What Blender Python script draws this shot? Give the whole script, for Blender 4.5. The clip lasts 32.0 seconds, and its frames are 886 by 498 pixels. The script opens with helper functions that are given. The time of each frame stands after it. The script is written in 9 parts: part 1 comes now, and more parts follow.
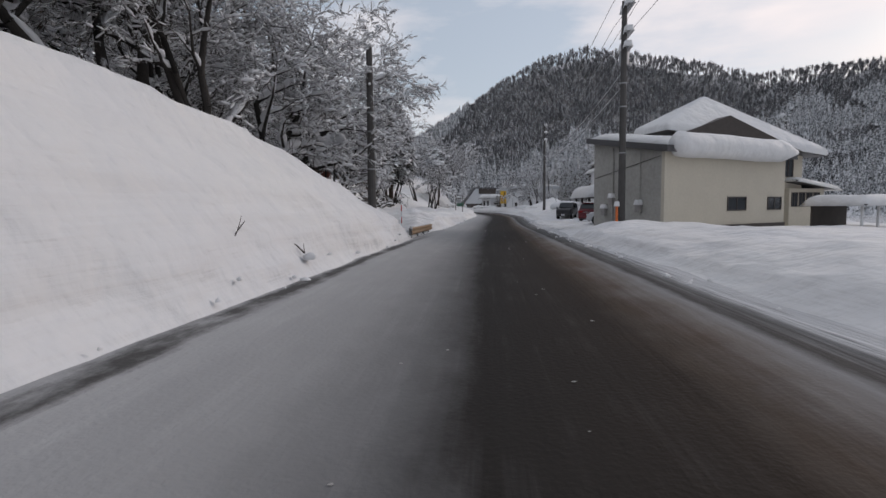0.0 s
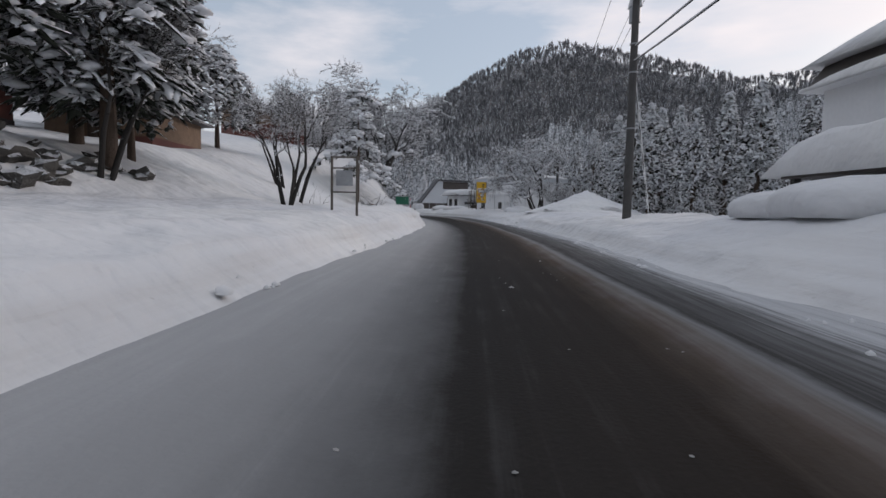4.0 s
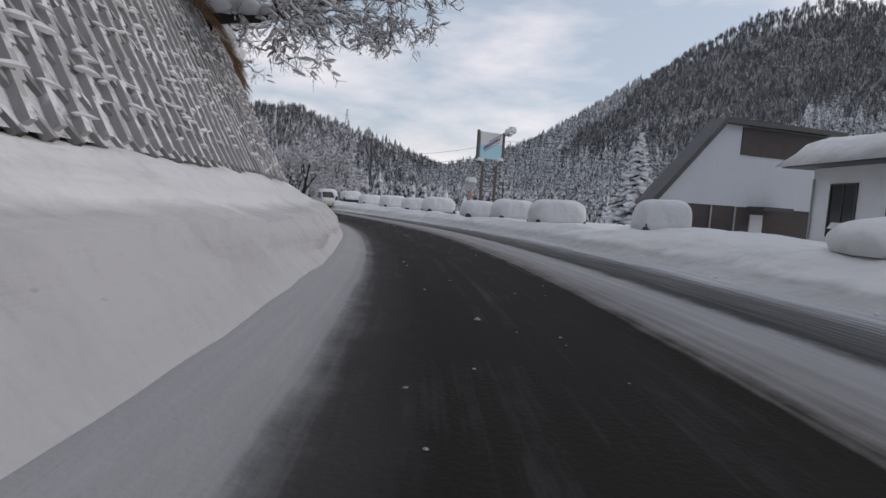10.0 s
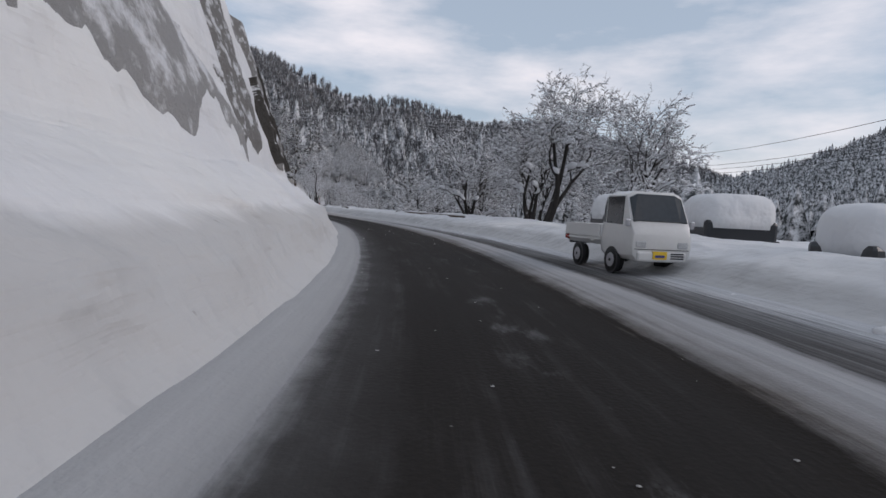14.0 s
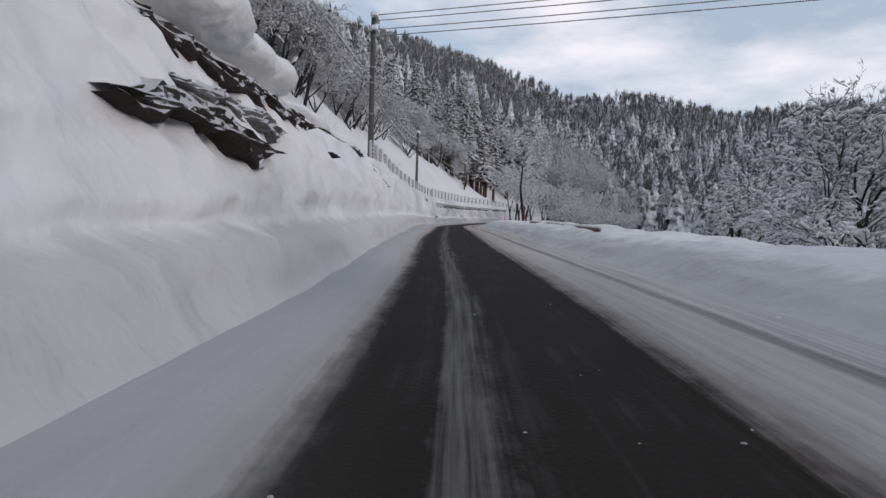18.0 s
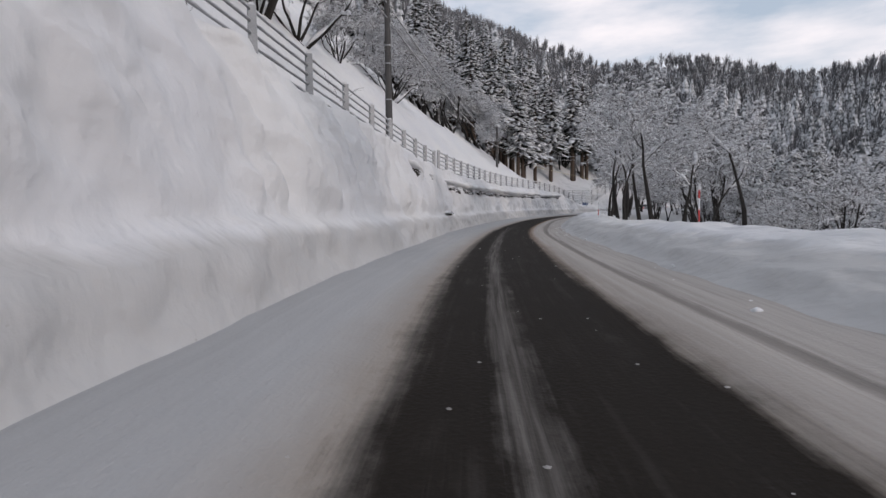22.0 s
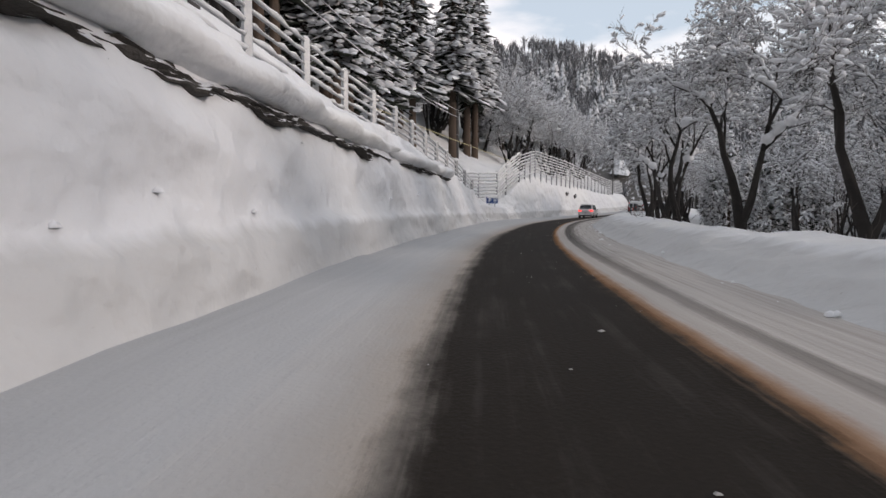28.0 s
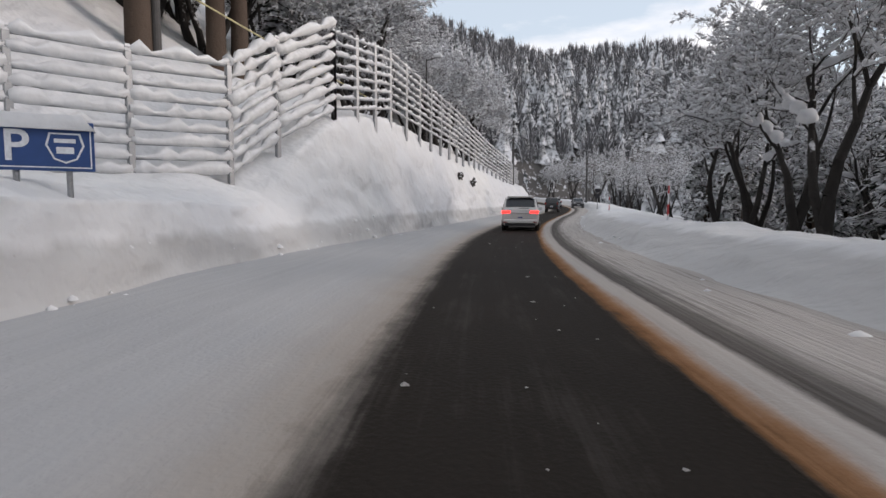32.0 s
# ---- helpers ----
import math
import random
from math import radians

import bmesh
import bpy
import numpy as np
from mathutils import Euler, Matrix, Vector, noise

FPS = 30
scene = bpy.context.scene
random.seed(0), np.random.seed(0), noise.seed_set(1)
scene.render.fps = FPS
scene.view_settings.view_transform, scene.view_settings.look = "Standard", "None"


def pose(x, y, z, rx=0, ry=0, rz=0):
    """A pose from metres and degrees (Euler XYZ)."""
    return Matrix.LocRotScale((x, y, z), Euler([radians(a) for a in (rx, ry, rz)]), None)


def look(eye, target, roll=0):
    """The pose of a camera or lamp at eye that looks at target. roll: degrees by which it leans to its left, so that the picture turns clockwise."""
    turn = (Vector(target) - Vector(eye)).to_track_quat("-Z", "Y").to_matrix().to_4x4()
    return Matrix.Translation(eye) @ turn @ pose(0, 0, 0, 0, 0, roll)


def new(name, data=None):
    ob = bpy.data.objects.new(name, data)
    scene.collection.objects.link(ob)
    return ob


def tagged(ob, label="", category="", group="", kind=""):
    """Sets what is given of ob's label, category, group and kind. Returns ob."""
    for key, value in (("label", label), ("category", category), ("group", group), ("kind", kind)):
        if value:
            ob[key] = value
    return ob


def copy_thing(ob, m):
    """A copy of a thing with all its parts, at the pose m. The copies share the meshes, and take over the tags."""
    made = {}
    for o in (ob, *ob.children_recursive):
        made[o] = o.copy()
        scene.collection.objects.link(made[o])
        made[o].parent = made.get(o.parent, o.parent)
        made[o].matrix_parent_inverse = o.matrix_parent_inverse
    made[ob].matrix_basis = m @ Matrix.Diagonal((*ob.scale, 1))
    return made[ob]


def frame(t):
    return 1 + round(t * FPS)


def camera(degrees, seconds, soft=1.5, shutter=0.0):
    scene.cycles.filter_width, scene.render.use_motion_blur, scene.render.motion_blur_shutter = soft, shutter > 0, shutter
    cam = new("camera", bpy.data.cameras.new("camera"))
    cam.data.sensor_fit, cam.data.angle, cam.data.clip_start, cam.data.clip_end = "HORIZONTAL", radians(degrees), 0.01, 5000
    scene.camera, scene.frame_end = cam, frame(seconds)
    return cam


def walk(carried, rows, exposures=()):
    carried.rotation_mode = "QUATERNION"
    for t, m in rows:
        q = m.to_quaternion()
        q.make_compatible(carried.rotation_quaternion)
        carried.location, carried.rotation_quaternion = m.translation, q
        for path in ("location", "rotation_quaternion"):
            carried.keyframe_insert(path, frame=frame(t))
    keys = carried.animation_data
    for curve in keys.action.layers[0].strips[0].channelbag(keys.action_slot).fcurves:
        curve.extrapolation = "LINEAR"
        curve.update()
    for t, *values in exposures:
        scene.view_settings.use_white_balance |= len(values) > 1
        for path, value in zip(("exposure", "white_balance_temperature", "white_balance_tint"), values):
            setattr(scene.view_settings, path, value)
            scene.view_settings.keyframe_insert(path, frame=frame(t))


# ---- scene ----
cam = camera(79.0, 32.0)

PATH = [
    (0, (0.007, 0.007, 1.547), (-0.019, 2.0, 1.387), -0.6),
    (0.5, (0.393, 6.252, 1.514), (0.401, 8.244, 1.344), -0.7),
    (1, (0.797, 12.48, 1.465), (0.842, 14.472, 1.29), -0.5),
    (1.5, (1.272, 18.55, 1.417), (1.342, 20.542, 1.251), 0.0),
    (2, (1.823, 24.659, 1.351), (1.913, 26.649, 1.171), 0.2),
    (2.5, (2.256, 31.371, 1.261), (2.351, 33.36, 1.079), 0.5),
    (3, (2.752, 37.737, 1.17), (2.851, 39.726, 0.99), 1.1),
    (3.5, (3.281, 44.344, 1.114), (3.377, 46.334, 0.937), 1.3),
    (4, (3.931, 50.937, 1.119), (4.022, 52.93, 0.967), 1.1),
    (4.5, (4.612, 57.538, 1.161), (4.694, 59.531, 1.018), 1.0),
    (5, (5.263, 64.15, 1.195), (5.332, 66.143, 1.038), 1.3),
    (5.5, (5.826, 70.769, 1.181), (5.876, 72.759, 0.995), 1.6),
    (6, (6.22, 77.386, 1.147), (6.249, 79.377, 0.96), 1.7),
    (6.5, (6.456, 83.997, 1.124), (6.454, 85.989, 0.941), 1.8),
    (7, (6.467, 90.601, 1.116), (6.411, 92.591, 0.933), 2.2),
    (7.5, (6.338, 97.116, 1.128), (6.217, 99.105, 0.956), 2.4),
    (8, (6.027, 103.571, 1.15), (5.838, 105.554, 0.98), 2.6),
    (8.5, (5.38, 110.02, 1.17), (5.111, 111.995, 0.999), 3.0),
    (9, (4.513, 116.239, 1.193), (4.148, 118.199, 1.032), 3.4),
    (9.5, (3.262, 122.246, 1.207), (2.807, 124.186, 1.039), 3.6),
    (10, (1.686, 127.919, 1.208), (1.126, 129.831, 1.041), 3.6),
    (10.5, (-0.172, 133.504, 1.205), (-0.835, 135.384, 1.043), 3.7),
    (11, (-2.384, 138.995, 1.205), (-3.162, 140.83, 1.046), 3.9),
    (11.5, (-4.932, 144.213, 1.194), (-5.819, 145.999, 1.039), 3.6),
    (12, (-7.762, 149.293, 1.168), (-8.769, 151.013, 1.008), 3.5),
    (12.5, (-11.026, 154.018, 1.146), (-12.147, 155.666, 0.981), 3.1),
    (13, (-14.215, 158.292, 1.104), (-15.415, 159.884, 0.948), 3.0),
    (13.5, (-17.5, 162.405, 1.09), (-18.782, 163.934, 0.945), 3.1),
    (14, (-21.184, 166.5, 1.116), (-22.545, 167.958, 0.975), 3.0),
    (14.5, (-25.196, 170.379, 1.142), (-26.639, 171.757, 1.004), 2.7),
    (15, (-29.492, 174.064, 1.177), (-31.008, 175.362, 1.044), 2.3),
    (15.5, (-34.005, 177.571, 1.233), (-35.594, 178.779, 1.112), 2.0),
    (16, (-38.546, 180.935, 1.255), (-40.199, 182.051, 1.115), 1.4),
    (16.5, (-43.187, 184.096, 1.246), (-44.896, 185.123, 1.097), 1.2),
    (17, (-47.944, 187.04, 1.239), (-49.701, 187.984, 1.102), 1.4),
    (17.5, (-52.825, 189.782, 1.27), (-54.622, 190.654, 1.155), 1.8),
    (18, (-57.887, 192.381, 1.295), (-59.712, 193.19, 1.17), 1.8),
    (18.5, (-63.106, 194.786, 1.293), (-64.942, 195.568, 1.159), 2.0),
    (19, (-68.195, 197.05, 1.328), (-70.039, 197.814, 1.204), 1.9),
    (19.5, (-73.319, 199.263, 1.38), (-75.17, 200.01, 1.25), 1.5),
    (20, (-78.218, 201.434, 1.421), (-80.076, 202.164, 1.294), 1.0),
    (20.5, (-83.316, 203.678, 1.476), (-85.178, 204.397, 1.349), 0.4),
    (21, (-88.529, 206.002, 1.503), (-90.393, 206.715, 1.361), -0.1),
    (21.5, (-93.863, 208.373, 1.507), (-95.726, 209.084, 1.357), -0.3),
    (22, (-99.166, 210.664, 1.507), (-101.023, 211.389, 1.351), -0.6),
    (22.5, (-104.666, 213.109, 1.494), (-106.51, 213.865, 1.329), -0.9),
    (23, (-109.946, 215.71, 1.441), (-111.775, 216.5, 1.264), -1.4),
    (23.5, (-114.918, 218.277, 1.373), (-116.728, 219.109, 1.192), -1.5),
    (24, (-119.699, 220.847, 1.295), (-121.488, 221.72, 1.107), -1.4),
    (24.5, (-124.649, 223.515, 1.233), (-126.415, 224.437, 1.058), -1.1),
    (25, (-129.192, 226.226, 1.183), (-130.931, 227.2, 1.017), -0.7),
    (25.5, (-133.484, 228.957, 1.152), (-135.201, 229.971, 0.999), -0.3),
    (26, (-137.792, 231.824, 1.17), (-139.489, 232.872, 1.027), -0.1),
    (26.5, (-142.052, 234.784, 1.199), (-143.73, 235.864, 1.056), 0.1),
    (27, (-146.241, 237.822, 1.22), (-147.895, 238.936, 1.07), 0.2),
    (27.5, (-150.347, 240.934, 1.222), (-151.971, 242.091, 1.063), 0.3),
    (28, (-154.377, 244.114, 1.212), (-155.961, 245.326, 1.058), 0.3),
    (28.5, (-157.984, 247.297, 1.19), (-159.529, 248.558, 1.037), 0.3),
    (29, (-161.911, 250.785, 1.196), (-163.41, 252.102, 1.051), 0.2),
    (29.5, (-165.732, 254.593, 1.209), (-167.189, 255.955, 1.063), -0.0),
    (30, (-169.427, 258.509, 1.208), (-170.854, 259.903, 1.06), -0.4),
    (30.5, (-172.983, 262.589, 1.203), (-174.369, 264.022, 1.05), -0.6),
    (31, (-176.411, 266.782, 1.211), (-177.757, 268.254, 1.059), -0.5),
    (31.5, (-179.626, 270.803, 1.216), (-180.928, 272.313, 1.06), -0.3),
    (32, (-182.961, 275.573, 1.195), (-184.206, 277.13, 1.034), 0.2),
]
walk(cam, [(t, look(eye, target, roll)) for t, eye, target, roll in PATH], [(0.0, -0.31, 6790, 19.0), (2.0, -0.19, 6640, 19.0), (3.0, -0.31, 6590, 18.0), (6.0, -0.31, 6640, 19.0), (8.0, -0.15, 6560, 18.7), (9.0, -0.26, 6580, 18.6), (10.0, -0.23, 6590, 18.5), (12.0, -0.16, 6590, 18.0), (14.0, -0.29, 6430, 18.0), (18.0, -0.18, 6430, 18.3), (20.0, -0.13, 6480, 18.5), (22.0, -0.12, 6640, 18.3), (25.0, 0.04, 6800, 18.0), (28.0, 0.24, 6960, 18.0), (32.0, 0.34, 6920, 18.0)])

# ---- world, sun ----
world = bpy.data.worlds.new("world")
scene.world = world
world.use_nodes = True
wn, wl = world.node_tree.nodes, world.node_tree.links
wbg = wn["Background"]
wsky = wn.new("ShaderNodeTexSky")
wsky.sky_type = "NISHITA"
wsky.sun_disc = False
wsky.sun_elevation = radians(16)
wsky.sun_rotation = radians(60)
wsky.air_density, wsky.dust_density, wsky.ozone_density = 1.0, 1.5, 1.5
wco = wn.new("ShaderNodeTexCoord")
wmap = wn.new("ShaderNodeMapping")
wmap.inputs["Scale"].default_value = (1.3, 1.3, 4.5)
wl.new(wco.outputs["Generated"], wmap.inputs["Vector"])
wnoise = wn.new("ShaderNodeTexNoise")
wnoise.inputs["Scale"].default_value = 2.2
wnoise.inputs["Detail"].default_value = 7
wnoise.inputs["Roughness"].default_value = 0.55
wl.new(wmap.outputs["Vector"], wnoise.inputs["Vector"])
wramp = wn.new("ShaderNodeValToRGB")
wramp.color_ramp.elements[0].position, wramp.color_ramp.elements[1].position = 0.42, 0.74
wramp.color_ramp.elements[0].color = (0.06, 0.06, 0.06, 1)
wl.new(wnoise.outputs["Fac"], wramp.inputs["Fac"])
wmix = wn.new("ShaderNodeMix")
wmix.data_type = "RGBA"
wl.new(wramp.outputs["Color"], wmix.inputs["Factor"])
whaze = wn.new("ShaderNodeMix")
whaze.data_type = "RGBA"
whaze.inputs["Factor"].default_value = 0.5
wl.new(wsky.outputs["Color"], whaze.inputs["A"])
whaze.inputs["B"].default_value = (4.95, 6.2, 7.0, 1)
wl.new(whaze.outputs["Result"], wmix.inputs["A"])
wmix.inputs["B"].default_value = (8.4, 8.3, 8.25, 1)
wl.new(wmix.outputs["Result"], wbg.inputs["Color"])
wbg.inputs["Strength"].default_value = 0.136

sun = new("sun", bpy.data.lights.new("sun", "SUN"))
sun.data.energy, sun.data.angle, sun.data.color = 1.0, radians(12), (1.0, 0.95, 0.90)
sun.matrix_world = look((0, 0, 0), (-0.80, -0.50, -0.35))


# ---- materials ----
def mat(name, color, rough=0.7, metal=0.0, scale=3.0, vary=0.25, bump=0.0, bump_scale=20.0, coords="Object"):
    m = bpy.data.materials.new(name)
    m.use_nodes = True
    n, l = m.node_tree.nodes, m.node_tree.links
    b = n["Principled BSDF"]
    b.inputs["Roughness"].default_value, b.inputs["Metallic"].default_value = rough, metal
    tc = n.new("ShaderNodeTexCoord")
    big, small = n.new("ShaderNodeTexNoise"), n.new("ShaderNodeTexNoise")
    big.inputs["Scale"].default_value, small.inputs["Scale"].default_value = scale, scale * 9
    for t in (big, small):
        t.inputs["Detail"].default_value = 4
        l.new(tc.outputs[coords], t.inputs["Vector"])
    add = n.new("ShaderNodeMath")
    add.operation = "ADD"
    l.new(big.outputs["Fac"], add.inputs[0])
    l.new(small.outputs["Fac"], add.inputs[1])
    r = n.new("ShaderNodeValToRGB")
    lo, hi = [c * (1 - vary) for c in color], [min(1, c * (1 + vary)) for c in color]
    r.color_ramp.elements[0].position, r.color_ramp.elements[1].position = 0.3, 0.75
    r.color_ramp.elements[0].color, r.color_ramp.elements[1].color = (*lo, 1), (*hi, 1)
    half = n.new("ShaderNodeMath")
    half.operation = "MULTIPLY"
    half.inputs[1].default_value = 0.5
    l.new(add.outputs[0], half.inputs[0])
    l.new(half.outputs[0], r.inputs["Fac"])
    l.new(r.outputs["Color"], b.inputs["Base Color"])
    if bump:
        bn, bt = n.new("ShaderNodeBump"), n.new("ShaderNodeTexNoise")
        bt.inputs["Scale"].default_value, bt.inputs["Detail"].default_value = bump_scale, 5
        l.new(tc.outputs[coords], bt.inputs["Vector"])
        bn.inputs["Strength"].default_value, bn.inputs["Distance"].default_value = bump, 0.05
        l.new(bt.outputs["Fac"], bn.inputs["Height"])
        l.new(bn.outputs["Normal"], b.inputs["Normal"])
    return m


def noise_node(n, l, vec, scale, detail=4, rough=0.5):
    t = n.new("ShaderNodeTexNoise")
    t.inputs["Scale"].default_value, t.inputs["Detail"].default_value, t.inputs["Roughness"].default_value = scale, detail, rough
    l.new(vec, t.inputs["Vector"])
    return t.outputs["Fac"]


def ramp_node(n, l, fac, stops):
    r = n.new("ShaderNodeValToRGB")
    e = r.color_ramp.elements
    while len(e) < len(stops):
        e.new(0.5)
    for k, (p, c) in enumerate(stops):
        e[k].position = p
        e[k].color = (c, c, c, 1) if not isinstance(c, tuple) else (*c, 1)
    l.new(fac, r.inputs["Fac"])
    return r.outputs["Color"]


def math_node(n, l, op, a, b):
    m = n.new("ShaderNodeMath")
    m.operation = op
    for k, v in enumerate((a, b)):
        if isinstance(v, (int, float)):
            m.inputs[k].default_value = v
        else:
            l.new(v, m.inputs[k])
    return m.outputs[0]


def mix_node(n, l, fac, a, b):
    m = n.new("ShaderNodeMix")
    m.data_type = "RGBA"
    for key, v in (("Factor", fac), ("A", a), ("B", b)):
        if isinstance(v, (int, float)):
            m.inputs[key].default_value = v
        elif isinstance(v, tuple):
            m.inputs[key].default_value = (*v, 1)
        else:
            l.new(v, m.inputs[key])
    return m.outputs["Result"]


def snow_material(name="snow", ploughed=False):
    m = bpy.data.materials.new(name)
    m.use_nodes = True
    n, l = m.node_tree.nodes, m.node_tree.links
    b = n["Principled BSDF"]
    tc = n.new("ShaderNodeTexCoord").outputs["Object"]
    big, mid, fine = noise_node(n, l, tc, 0.12, 3), noise_node(n, l, tc, 1.1, 3.2, 0.45), noise_node(n, l, tc, 14, 3)
    base = mix_node(n, l, ramp_node(n, l, big, [(0.35, 0.0), (0.7, 1.0)]), (0.64, 0.65, 0.67), (0.72, 0.72, 0.71))
    dirt = ramp_node(n, l, noise_node(n, l, tc, 0.9, 8, 0.72), [(0.64, 0.0), (0.80, 0.36)])
    base = mix_node(n, l, dirt, base, (0.42, 0.38, 0.34))
    if ploughed:
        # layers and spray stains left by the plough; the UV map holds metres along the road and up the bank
        uv = n.new("ShaderNodeUVMap").outputs["UV"]

        def stretched(kx, ky):
            mp = n.new("ShaderNodeMapping")
            mp.inputs["Scale"].default_value = (kx, ky, 1)
            l.new(uv, mp.inputs["Vector"])
            return mp.outputs["Vector"]

        sep = n.new("ShaderNodeSeparateXYZ")
        l.new(uv, sep.inputs[0])
        fresh = n.new("ShaderNodeMapRange")
        fresh.inputs["From Min"].default_value, fresh.inputs["From Max"].default_value = 222, 196
        fresh.inputs["To Min"].default_value = 0.12
        l.new(sep.outputs[0], fresh.inputs["Value"])
        layer = math_node(n, l, "ADD", math_node(n, l, "MULTIPLY", math_node(n, l, "SUBTRACT", noise_node(n, l, stretched(0.10, 2.6), 1.0, 5, 0.6), 0.45), fresh.outputs[0]), 0.45)
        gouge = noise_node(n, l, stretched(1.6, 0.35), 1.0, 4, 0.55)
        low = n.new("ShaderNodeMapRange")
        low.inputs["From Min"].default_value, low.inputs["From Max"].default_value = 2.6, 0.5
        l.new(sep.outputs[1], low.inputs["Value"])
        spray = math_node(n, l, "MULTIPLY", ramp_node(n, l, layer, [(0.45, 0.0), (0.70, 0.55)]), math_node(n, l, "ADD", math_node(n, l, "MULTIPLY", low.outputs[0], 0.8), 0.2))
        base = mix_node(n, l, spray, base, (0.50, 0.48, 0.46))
        # lowest metre greyed: dirty ploughed snow, plus painted shade below the sunlit upper face
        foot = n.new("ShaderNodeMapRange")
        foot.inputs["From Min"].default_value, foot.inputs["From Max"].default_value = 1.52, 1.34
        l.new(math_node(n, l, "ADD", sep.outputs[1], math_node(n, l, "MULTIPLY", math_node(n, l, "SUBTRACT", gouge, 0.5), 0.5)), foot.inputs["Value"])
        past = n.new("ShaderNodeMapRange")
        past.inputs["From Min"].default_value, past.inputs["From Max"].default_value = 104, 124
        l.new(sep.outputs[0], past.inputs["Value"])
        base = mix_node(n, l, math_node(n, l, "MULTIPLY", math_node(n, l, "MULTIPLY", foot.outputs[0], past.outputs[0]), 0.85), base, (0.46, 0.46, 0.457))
        specks = ramp_node(n, l, noise_node(n, l, stretched(5.0, 7.0), 1.0, 2, 0.5), [(0.74, 0.0), (0.80, 0.5)])
        base = mix_node(n, l, math_node(n, l, "MULTIPLY", specks, low.outputs[0]), base, (0.22, 0.19, 0.16))
    l.new(base, b.inputs["Base Color"])
    b.inputs["Roughness"].default_value = 0.75
    b.inputs["Specular IOR Level"].default_value = 0.25
    h = math_node(n, l, "ADD", math_node(n, l, "MULTIPLY", mid, 1.0), math_node(n, l, "MULTIPLY", fine, 0.03))
    if ploughed:
        h = math_node(n, l, "ADD", h, math_node(n, l, "ADD", math_node(n, l, "MULTIPLY", layer, 0.25), math_node(n, l, "MULTIPLY", gouge, 0.22)))
    bn = n.new("ShaderNodeBump")
    bn.inputs["Strength"].default_value, bn.inputs["Distance"].default_value = 0.9, 0.30
    l.new(h, bn.inputs["Height"])
    l.new(bn.outputs["Normal"], b.inputs["Normal"])
    return m


